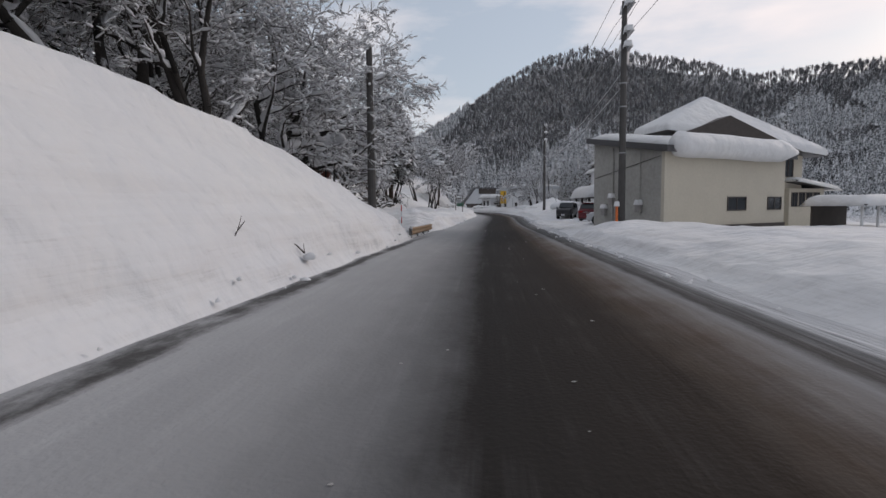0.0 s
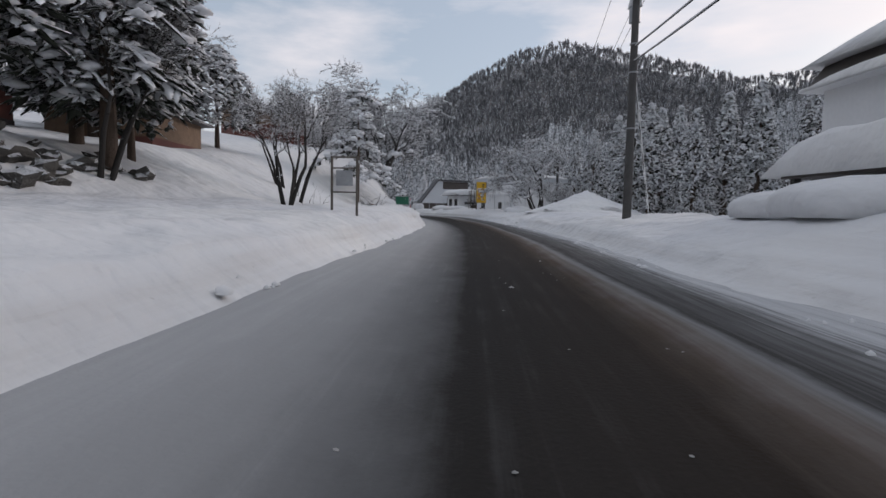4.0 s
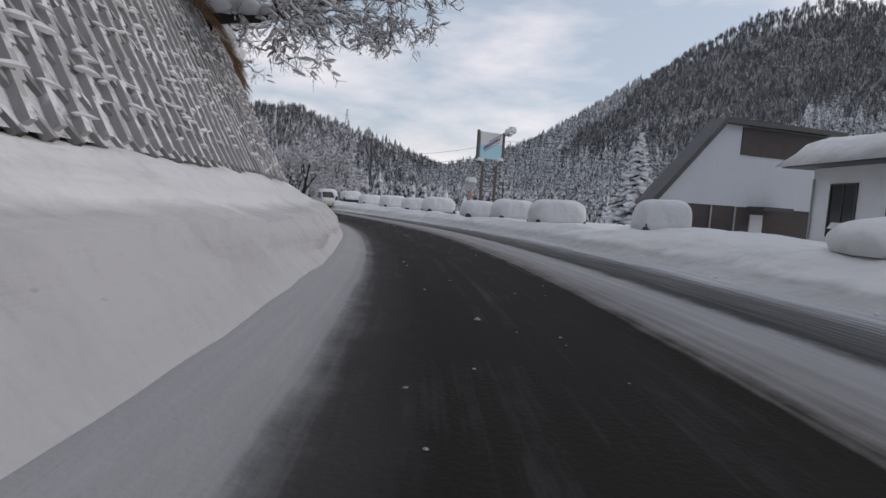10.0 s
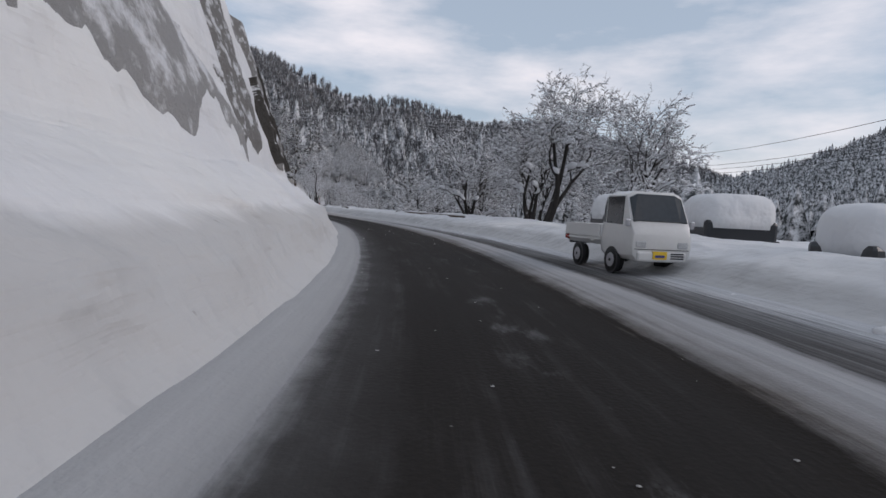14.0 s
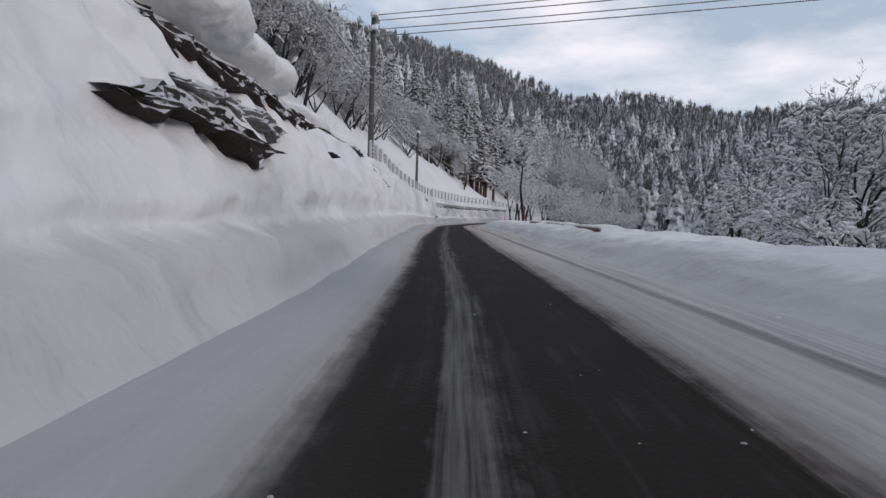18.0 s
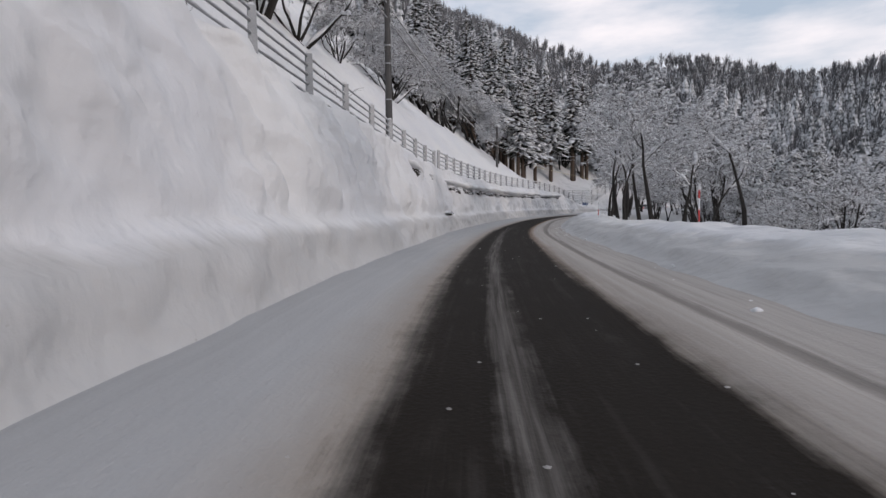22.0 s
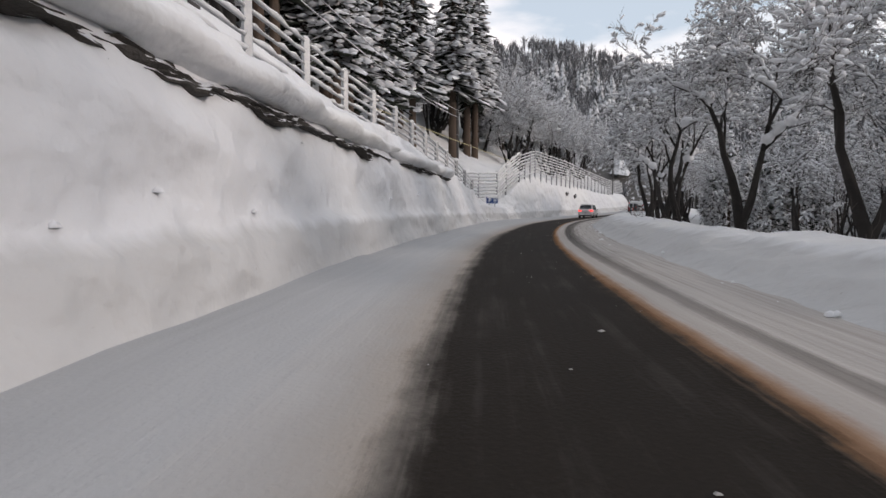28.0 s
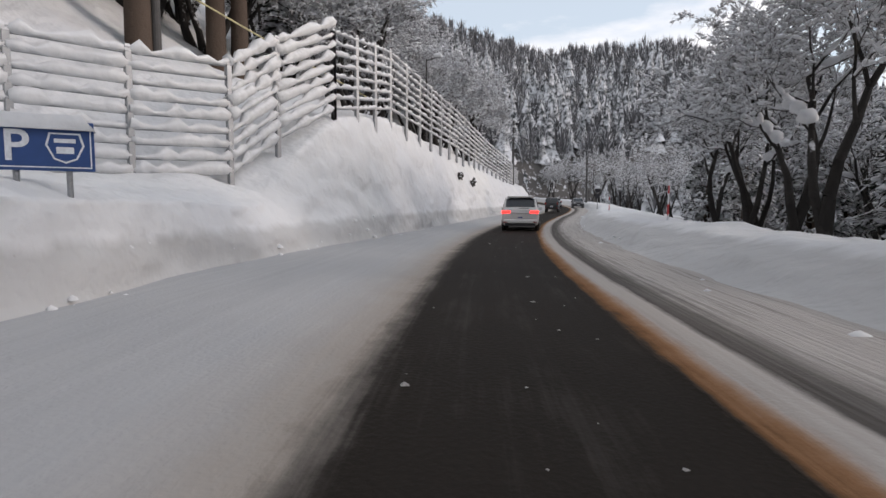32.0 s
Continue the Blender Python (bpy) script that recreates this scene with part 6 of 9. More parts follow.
x_, y_, z_ = lane(141.6, 15.4)
wB = thing("office_annex", "white office annex with black letters and thick roof snow", "building", pose(float(x_), float(y_), 0.1, 0, 0, heading(144) - 6))
part("wall", boxes((0, 8.5, 0, 0.25, -0.5, 3.3)), WHITE_WALL, wB)
part("wall", boxes((0, 0.25, 0.25, 5.4, -0.5, 3.3)), WHITE_WALL, wB)
part("wall", boxes((0.25, 8.5, 5.15, 5.4, -0.5, 3.3)), WHITE_WALL, wB)
part("wall", boxes((8.25, 8.5, 0.25, 5.15, -0.5, 3.3)), WHITE_WALL, wB)
part("dark_base", boxes((-0.04, 0, 0, 5.4, -0.4, 0.35)), DARK_TRIM, wB)
part("roof", boxes((-0.9, 9.0, -0.7, 6.0, 3.3, 3.45), bevel=0.03), ROOF, wB)
snow_part(wB, -0.9, 9.0, -0.7, 6.0, 3.45, 0.95, seed=13, over=0.18, n=18)
for wy in (1.5, 3.9):
    window(wB, 0, wy, 0.8, 1.2, 1.9, "x-")
    part("snow_on_sill", lump(-0.09, -0.055, wy - 0.5, wy + 0.5, 1.2, 0.12, n=6, over=0.0), SNOW, wB)
part("gutter_pipe", rod((-0.06, 5.3, 0.2), (-0.06, 5.3, 2.9), 0.04), STEEL, wB)


def lettering(parent, text, size, m, material, name="lettering", depth=0.015, shear=0.0, squeeze=1.0, align="LEFT"):
    cu = bpy.data.curves.new(name, "FONT")
    cu.body, cu.size, cu.extrude, cu.shear, cu.align_x, cu.offset = text, size, depth, shear, align, 0.012 * size
    tmp = bpy.data.objects.new(name, cu)
    scene.collection.objects.link(tmp)
    bpy.context.view_layer.update()
    me = bpy.data.meshes.new_from_object(tmp.evaluated_get(bpy.context.evaluated_depsgraph_get()))
    bpy.data.objects.remove(tmp)
    me.materials.clear()
    me.materials.append(material)
    ob = new(name, me)
    ob.parent = parent
    ob.matrix_local = m @ Matrix.Diagonal((squeeze, 1, 1, 1))
    return ob


for k, (ww, hh) in enumerate(((0.30, 0.44), (0.30, 0.40), (0.38, 0.40), (0.30, 0.40), (0.26, 0.40), (0.26, 0.40), (0.10, 0.40))):
    x0 = 1.0 + (0, 0.36, 0.72, 1.16, 1.52, 1.84, 2.16)[k]
    part("name_letter", boxes((x0, x0 + ww, -0.02, 0, 1.75, 1.75 + hh), bevel=0.03), INK, wB, "black letter block of the company name")
part("name_bar", boxes((1.3, 3.3, -0.03, 0, 2.24, 2.30)), INK, wB, "black bar above the name")
for k in range(7):
    part("small_writing", boxes((1.45 + 0.3 * k, 1.63 + 0.3 * k, -0.02, 0, 2.46, 2.60)), INK, wB)
for k in range(5):
    part("small_writing", boxes((3.55 + 0.24 * k, 3.7 + 0.24 * k, -0.02, 0, 1.75, 1.9)), INK, wB)

x_, y_, z_ = lane(153.6, 15.4)
wC = thing("workshop_wing", "workshop wing with slanting pale blue gable above dark glazing", "building", pose(float(x_), float(y_), 0.2, 0, 0, heading(150) + 4))
part("gable_wall", prism([(-0.3, 1.9), (3.9, 6.4), (12, 6.4), (12, 1.9)], 0, 0.3), BLUE_PANEL, wC)
part("roof", prism([(-0.7, 1.75), (3.9, 6.7), (13, 6.7), (13, 6.45), (4.0, 6.4), (-0.45, 1.6)], -0.4, 0.8), ROOF, wC)
part("side_wall", boxes((0.0, 0.3, 0.3, 0.75, -0.5, 2.2)), BLUE_PANEL, wC)
part("dark_panel", boxes((5.4, 12, -0.05, 0, 4.8, 6.35)), DARK_TRIM, wC)
part("shop_front", boxes((0.3, 12, 0.05, 0.2, -0.5, 1.9)), DARK_TRIM, wC, "dark ground-floor glazing")
for k in range(4):
    part("mullion", boxes((0.3 + 1.7 * k, 0.42 + 1.7 * k, -0.02, 0.04, -0.5, 1.9)), STEEL, wC)
part("white_door", boxes((6.6, 7.5, -0.05, 0.04, -0.3, 1.5)), WHITE_WALL, wC)
part("storm_porch", boxes((6.2, 8.4, -1.2, -0.1, 1.75, 1.95)), ROOF, wC)

# ---- buildings above the road on the hill side ----
def hill_house(name, label, m, w, dp, h, wall_mat, low_mat, snow_h=0.35):
    o = thing(name, label, "house", m)
    part("wall", boxes((0, w, 0, dp, 0.7, h)), wall_mat, o)
    part("lower_wall", boxes((-0.03, w + 0.03, -0.03, dp + 0.03, -3.0, 0.7)), low_mat, o)
    part("roof", boxes((-0.7, w + 0.7, -0.7, dp + 0.7, h, h + 0.14), bevel=0.02), ROOF, o)
    snow_part(o, -0.7, w + 0.7, -0.7, dp + 0.7, h + 0.14, snow_h, seed=len(bpy.data.objects) % 17, over=0.05)
    return o


barn = hill_house("barn", "long brown barn with red-brown lower boards and snow on its roof", pose(-20.2, 122.4, 11.1, 0, 0, 33.3), 9.85, 6, 2.6, TIMBER, RUST_RED, 0.8)
hill = hill_house("hill_house", "ochre house with dark eaves half hidden behind pines", pose(-26.8, 68, 6.2, 0, 0, 10), 6, 9, 2.9, OCHRE, DARK_TRIM, 0.4)
window(hill, 6.0, 4, 1.2, 2.0, 1.1, "x-")
hill_house("hill_house", "low brown house behind the trees with a snowy roof", pose(-17.5, 83, 4.2, 0, 0, 0), 6, 7, 2.3, TIMBER, RUST_RED, 0.3)
hill_house("hill_house", "small rust-red outbuilding on the hillside", pose(-20.5, 76.5, 4.6, 0, 0, 8), 3.4, 4, 2.1, RUST_RED, DARK_TRIM, 0.3)


# ---- poles and cables ----
def utility_pole(s, d, h, lift=-0.3, lean=0.0, arms=((0.86, 1.0),), kettle=True, label="dark concrete utility pole with snow-capped crossarms"):
    o = thing("utility_pole", label, "utility pole", stand(s, d, lift, 90, lean), "utility poles")
    part("pole", rod((0, 0, -1), (0, 0, h), 0.20, 0.13, 12), POLE_C, o)
    for f, w in arms:
        z = h * f
        part("crossarm", boxes((-w, w, -0.16, -0.08, z, z + 0.09)), STEEL, o)
        part("snow_cover", lump(-w, w, -0.26, 0.02, z + 0.09, 0.24, n=9, over=0.07), SNOW, o).data.shade_smooth()
        for k in (-0.9, -0.3, 0.3, 0.9):
            part("insulator", rod((w * k, -0.12, z + 0.09), (w * k, -0.12, z + 0.26), 0.045, 0.03), PALE_SIGN, o)
    if kettle:
        part("transformer", rod((0.42, -0.1, h * 0.74), (0.42, -0.1, h * 0.74 + 0.75), 0.24, 0.24, 14), STEEL, o, "grey cylindrical transformer")
        part("snow_cover", lump(0.2, 0.64, -0.32, 0.12, h * 0.74 + 0.75, 0.3, n=8, over=0.04), SNOW, o).data.shade_smooth()
        part("bracket", boxes((0, 0.42, -0.05, 0.0, h * 0.73, h * 0.74)), STEEL, o)
    for z in (h * 0.35, h * 0.55, h * 0.65):
        part("band", rod((0, 0, z), (0, 0, z + 0.06), 0.195, 0.195, 12), STEEL, o)
    return o


utility_pole(28.3, 6.75, 11.5, arms=((0.97, 0.8), (0.86, 0.7), (0.8, 0.5)))
utility_pole(74.7, 6.9, 11.8, arms=((0.98, 0.9), (0.90, 0.8), (0.82, 0.6)))
part_guard = thing("pole_sleeve", "orange guard sleeve round the foot of the utility pole", "pole guard", stand(28.0, 6.45, 0, 90))
part("sleeve", rod((0, 0, -0.2), (0, 0, 1.15), 0.07, 0.07, 10), ORANGE_PAINT, part_guard)
part("snow_cover", lump(-0.1, 0.1, -0.1, 0.1, 1.15, 0.14, n=8, over=0.03), SNOW, part_guard).data.shade_smooth()
utility_pole(22.6, -4.9, 7.8, arms=(), kettle=False, label="slim dark utility pole on the snowy bank")
utility_pole(120.5, 19.5, 9.0, arms=((0.95, 1.0),), kettle=False)
utility_pole(202.4, 49.6, 12.5, arms=((0.97, 0.9), (0.88, 0.7)), label="distant utility pole beyond the parked cars")
p_ = along(-52.0, 246.0)
utility_pole(float(p_[0][0]), float(p_[1][0]), 24.0, arms=((0.96, 0.7),), kettle=False, label="utility pole among the riverside trees")
utility_pole(254.0, -4.9, 9.8, lift=-0.5, arms=((0.96, 0.7), (0.88, 0.5)), kettle=False, label="utility pole standing on the snowy slope")
utility_pole(132.1, -12.2, 6.6, arms=((0.93, 0.5),), kettle=False, label="slim utility pole behind the hillside barn")
utility_pole(290.4, -5.1, 8.6, lift=-0.5, arms=((0.96, 0.6),), kettle=False, label="utility pole above the roadside fence")
utility_pole(392, -13.5, 9.0, arms=((0.95, 0.7),), kettle=False, label="utility pole among the cedars")
utility_pole(448, -6.0, 9.5, arms=((0.95, 0.7), (0.86, 0.5)), kettle=False, label="utility pole beside the road ahead")
utility_pole(466, 6.0, 8.0, arms=(), kettle=False, label="slim pole at the bend ahead")


def cables(label, ends, sag, r=0.012, mat_=CABLE, snow=0.0, group="overhead cables"):
    """One hanging cable for each pair of ends (world points)."""
    for a, b in ends:
        a, b = Vector(a), Vector(b)
        pts = [a.lerp(b, k / 16) - Vector((0, 0, sag * 4 * (k / 16) * (1 - k / 16))) for k in range(17)]
        o = thing("overhead_cable", label, "cable", Matrix.Translation(a), group)
        pts = [p - a for p in pts]
        part("wire", pipe(pts, r), mat_, o)
        if snow:
            lift = Vector((0, 0, r + snow * 0.6))
            part("snow_sleeve", pipe([p + lift for p in pts], [snow * (0.75 + 0.25 * (k % 3)) for k in range(17)]), SNOW, o)


def top(s, d, z):
    x, y, q = lane(s, d)
    return (float(x), float(y), float(q) + z)


cables("black power cable strung along the road", [(top(-40, 7.0 + k, 10.6 + j), top(28.3, 6.75 + k, 10.2 + j)) for k, j in ((-0.6, 1.2), (0.6, 1.2), (-0.5, 0.1), (0.5, 0.1))], 0.5)
cables("black power cable strung along the road", [(top(28.3, 6.75 + k, 10.2 + j), top(74.7, 6.9 + k, 10.4 + j)) for k, j in ((-0.6, 1.2), (0.6, 1.2), (-0.5, 0.1), (0.5, 0.1))], 0.6)
cables("thick snow-sleeved telephone cable", [(top(28.3, 6.75, 8.1), top(74.7, 6.9, 8.2)), (top(28.3, 6.75, 7.4), top(74.7, 6.9, 7.6))], 0.7, 0.022, snow=0.03)
cables("black power cable strung along the road", [(top(74.7, 6.9 + k, 10.4 + j), top(120.5, 19.5 + k, 9.2 + j * 0.3)) for k, j in ((-0.6, 1.2), (0.6, 1.2), (0.5, 0.1))], 0.6)
cables("snow-sleeved stay wire of the utility pole", [(top(74.7, 6.9, 7.5), top(79.0, 9.5, 0.8))], 0.0, 0.02, snow=0.05)
cables("power cable crossing the valley", [((-16, 226, 13.2 - k), (-140, 400, 37 - 1.5 * k)) for k in (0, 2.2, 2.9, 3.6)] + [((-16, 226, 13.2 - k), (150, 150, 24 - k)) for k in (0, 2.2, 2.9)], 6.0, 0.035)
cables("snow-covered cable running along the hillside", [(top(254.0, -4.9, 9.6), top(290.4, -5.1, 11.3)), (top(254.0, -4.9, 8.8), top(290.4, -5.1, 10.6)), (top(290.4, -5.1, 11.3), top(345, -9.5, 11.5)), (top(290.4, -5.1, 10.6), top(345, -9.5, 10.6)), (top(205, -8, 14), top(254.0, -4.9, 9.6))], 0.8, 0.018, snow=0.035)
cables("thin power cable crossing over the road", [(top(254.0, -4.9, 13.6 - k), (-52.0, 246.0, 14.6 - k)) for k in (0.0, 0.35, 0.9, 1.3)], 0.35, 0.018, snow=0.02)
cables("snow-covered cable running along the hillside", [(top(345, -9.5, 11.5), top(392, -13.5, 13)), (top(345, -9.5, 10.6), top(392, -13.5, 12.2))], 0.8, 0.018, snow=0.03)
cables("cable in a yellow guard running to the fence", [(top(372, -13.8, 9.6), top(398, -6.6, 6.6))], 0.15, 0.03, YELLOW_GUARD)
utility_pole(345, -9.5, 7.0, lift=-0.5, arms=((0.96, 0.6),), kettle=False, label="utility pole standing above the fence")

# ---- guard rails ----
RUSTY = mat("ochre_rust_paint", (0.30, 0.19, 0.10), 0.7, scale=4, vary=0.35)
OLD_RAIL = mat("dark_rusty_rail", (0.11, 0.075, 0.05), 0.8, scale=4, vary=0.35)
RAIL = [(0.0, -0.155), (0.05, -0.11), (0.05, -0.05), (0.0, 0.0), (0.05, 0.05), (0.05, 0.11), (0.0, 0.155)]


def guard_rail(label, s0, s1, d, lift, sign, gap=2.0, mat_=STEEL):
    """A corrugated beam on posts, following the road; sign: the side of the road that it stands on."""
    p0 = place(s0, d)
    o = thing("guard_rail", label, "guard rail", Matrix.Translation(p0), "guard rails")
    S_ = np.arange(s0, s1 + 0.01, 1.0)
    rows = []
    for s in S_:
        for a, z in [(-q, w) for q, w in RAIL] + [(0.012 - q, w) for q, w in RAIL[::-1]]:
            x, y, r0 = lane(s, d + a * sign)
            rows.append((float(x) - p0.x, float(y) - p0.y, float(r0) + lift + z - p0.z))
    n = 2 * len(RAIL)
    f = [(i * n + k, i * n + (k + 1) % n, (i + 1) * n + (k + 1) % n, (i + 1) * n + k) for i in range(len(S_) - 1) for k in range(n)]
    part("beam", (np.array(rows), f), mat_, o).data.shade_smooth()
    s = s0 + 0.3
    while s < s1:
        x, y, r0 = lane(s, d + 0.09 * sign)
        a = Vector((float(x), float(y), float(r0) + lift)) - p0
        part("post", rod((a.x, a.y, a.z - 0.9), (a.x, a.y, a.z + 0.12), 0.06, 0.06, 10), STEEL, o)
        s += gap
    v = []
    for s in S_:
        x, y, r0 = lane(s, d + 0.03 * sign)
        v.append((float(x) - p0.x, float(y) - p0.y, float(r0) + lift + 0.16 - p0.z))
    part("snow_cover", pipe(v, 0.06, 6), SNOW, o).data.shade_smooth()


guard_rail("rusty ochre guard rail at the gap in the bank", 21.8, 28.8, -3.1, 0.40, -1, mat_=RUSTY)
guard_rail("brown guard rail nearly drowned in the snow bank", 207, 224, 6.9, 0.72, 1, 4.0, OLD_RAIL)
guard_rail("rusty guard rail with its top edge above the snow", 240, 257, 6.1, 0.68, 1, 4.0, OLD_RAIL)

# ---- fences on the retaining wall ----
def crest(s):
    a, z = section(LEFT, s)
    return float(a[3]) + 0.25, float(z[3])


def fence_bay(o, p, q, h, rails, snow, wide=0.11):
    """A post at p and rails from p to q, as parts of o."""
    part("post", boxes((p.x - wide / 2, p.x + wide / 2, p.y - wide / 2, p.y + wide / 2, p.z - 0.9, p.z + h), bevel=0.012), STEEL, o)
    part("post_snow", lump(p.x - 0.07, p.x + 0.07, p.y - 0.07, p.y + 0.07, p.z + h, 0.06, n=6, over=0.01), SNOW, o)
    if q is None:
        return
    for k in range(rails):
        f = (k + 0.6) / rails * h
        a, b = p + Vector((0, 0, f)), q + Vector((0, 0, f))
        part("rail", tubes([(*a, 0.022, *b, 0.022)], 4), STEEL, o)
        if snow:
            v, n = [], 9
            sn = random.Random(int(p.x * 91 + p.y * 57 + k))
            row = [a.lerp(b, j / n) + Vector((0, 0, 0.03)) for j in range(n + 1)]
            rad = [snow * sn.uniform(0.2, 1.0) for _ in row]
            part("rail_snow", pipe([u + Vector((0, 0, q * 0.6)) for u, q in zip(row, rad)], rad), SNOW, o).data.shade_smooth()


def fence_line(label, s0, s1, step, h, rails, snow, dd=0.0):
    x, y, z = lane(s0, -crest(s0)[0] - dd)
    base = Vector((float(x), float(y), float(z) + crest(s0)[1]))
    o = thing("snow_fence", label, "fence", Matrix.Translation(base), "fences on the wall")
    pts = []
    s = s0
    while s <= s1:
        a, zc = crest(s)
        x, y, z = lane(s, -(a + dd))
        pts.append(Vector((float(x), float(y), float(z) + zc - 0.05)) - base)
        s += step
    for p, q in zip(pts, pts[1:] + [None]):
        fence_bay(o, p, q, h, rails, snow, 0.17)


fence_line("grey steel fence with thin rails on top of the snow wall", 250.5, 300, 3.0, 1.15, 5, 0.03)
fence_line("grey steel fence with snow-dusted rails above the ledge", 300, 372, 3.0, 1.35, 5, 0.07)

# taller slatted avalanche fence round the parking pull-off
def tall_fence(label, pts, h, rails, snow, step=2.4):
    base = Vector(pts[0])
    o = thing("avalanche_fence", label, "fence", Matrix.Translation(base), "fences on the wall")
    line_ = []
    for a, b in zip(pts, pts[1:]):
        a, b = Vector(a), Vector(b)
        n = max(1, round((b - a).length / step))
        line_ += [a.lerp(b, k / n) - base for k in range(n)]
    line_.append(Vector(pts[-1]) - base)
    for p, q in zip(line_, line_[1:] + [None]):
        fence_bay(o, p, q, h, rails, snow, 0.14)


tall_fence("tall slatted avalanche fence plastered with snow behind the parking sign", [(-197.2, 276.6, 1.7), (-196.5, 280.9, 1.7), (-196.2, 283.2, 1.8), (-196.7, 285.0, 2.9), (-197.4, 287.7, 4.2)], 3.1, 9, 0.20)
tall_fence("tall steel fence with snowy slats along the bank", [(-197.4, 287.7, 4.2), (-200.7, 293.8, 5.4), (-207.0, 307.2, 5.2), top(425, -5.2, 4.4), top(440, -5.4, 3.4), top(470, -5.4, 3.0)], 2.9, 8, 0.11)

# ---- lattice retaining wall ----
def wall_at(s, v, out=0.0):
    a, z = section(LEFT, s)
    a0, a1, z0, z1 = float(a[3]), float(a[4]), float(z[3]), float(z[4])
    n = math.hypot(a1 - a0, z1 - z0)
    x, y, r0 = lane(s, -(a0 + (a1 - a0) * v - out * (z1 - z0) / n))
    return Vector((float(x), float(y), float(r0) + z0 + (z1 - z0) * v + out * (a1 - a0) / n))


LAT0, LAT1 = 116.5, 174.0
base = wall_at(LAT0, 0)
wall_l = thing("lattice_wall", "grey precast concrete lattice retaining wall with snow in its cells", "retaining wall", Matrix.Translation(base))


def slanting_bar(s_a, s_b, v_a, v_b, wide, out0, out1, n=7):
    """A square concrete bar lying on the wall from (s_a, v_a) to (s_b, v_b)."""
    v, f = [], []
    for k in range(n):
        u = k / (n - 1)
        s, h = s_a + (s_b - s_a) * u, v_a + (v_b - v_a) * u
        for ds, o in ((-wide, out0), (wide, out0), (wide * 0.8, out1), (-wide * 0.8, out1)):
            v.append(wall_at(s + ds, h, o) - base)
    for k in range(n - 1):
        for j in range(4):
            f.append((k * 4 + j, k * 4 + (j + 1) % 4, k * 4 + 4 + (j + 1) % 4, k * 4 + 4 + j))
    return np.array(v), f


part("backing", (np.array([wall_at(s, v, 0.13) - base for s in np.arange(LAT0, LAT1, 1.0) for v in np.linspace(-0.02, 1.0, 12)]), grid_faces(len(np.arange(LAT0, LAT1, 1.0)), 12)), CELL_FILL, wall_l, "stones and snow filling the cells").data.shade_smooth()
ROWS, PITCH = 14, 0.46
low, rest = [], []
for k in range(int((LAT1 - LAT0) / PITCH)):
    s = LAT0 + PITCH * k
    low.append(slanting_bar(s + 2.6, s, -0.03, 1.0, 0.05, 0.08, 0.19))
    for row in range(ROWS):
        sa = s + (PITCH / 2 if row % 2 else 0.0)
        bar = slanting_bar(sa, sa + 0.17, row / ROWS - 0.010, (row + 1) / ROWS + 0.004, 0.068, 0.06, 0.24, n=2)
        f_end = [(0, 1, 2, 3), (7, 6, 5, 4)]
        bar = (bar[0], bar[1] + f_end)
        if 133 < s < 142.5:
            part("lattice_bar", bar, LATTICE, wall_l)
        else:
            rest.append(bar)


def flat_merge(pairs):
    vs, fs, n = [], [], 0
    for v, f in pairs:
        vs += list(v)
        fs += [tuple(i + n for i in t) for t in f]
        n += len(v)
    return np.array(vs), fs


o = part("lattice_bars", flat_merge(rest), LATTICE, wall_l)
o["kind"] = "stuff"
for j in range(0, len(low), 10):
    part("cross_bar", flat_merge(low[j:j + 10]), LATTICE_LOW, wall_l)
# snow lodged on the bars
rs = random.Random(9)
lodged = []
for k in range(1500):
    s, v = rs.uniform(LAT0 + 2, LAT1), rs.uniform(0.0, 0.98)
    p, q = wall_at(s, v, 0.22) - base, wall_at(s + rs.uniform(0.2, 0.5), v + rs.uniform(-0.01, 0.01), 0.24) - base
    w = rs.uniform(0.03, 0.09)
    lodged.append((*p, w, *q, w * 0.5))
o = part("lodged_snow", pads(lodged, 5), SNOW, wall_l, "snow lodged on the bars")
o["kind"] = "stuff"
# dry grass hanging over the wall's upper edge, and a cornice of snow
blades = []
for k in range(2200):
    s = rs.uniform(LAT0 + 3, LAT1)
    patch_ = rumple(np.array(s), np.array(0.0), 5.0, 2.0)
    if patch_ < 0.22:
        continue
    p = wall_at(s, 1.02 + rs.uniform(-0.03, 0.05), 0.25) - base
    q = wall_at(s + rs.uniform(-0.25, 0.35), 1.0 - rs.uniform(0.06, 0.30), 0.45 + rs.uniform(0, 0.35)) - base
    blades.append((*p, 0.02, *q, 0.004))
o = part("dry_grass", tubes(blades, 3), DRY_GRASS, wall_l, "brown dry grass hanging over the wall")
o["kind"] = "stuff"


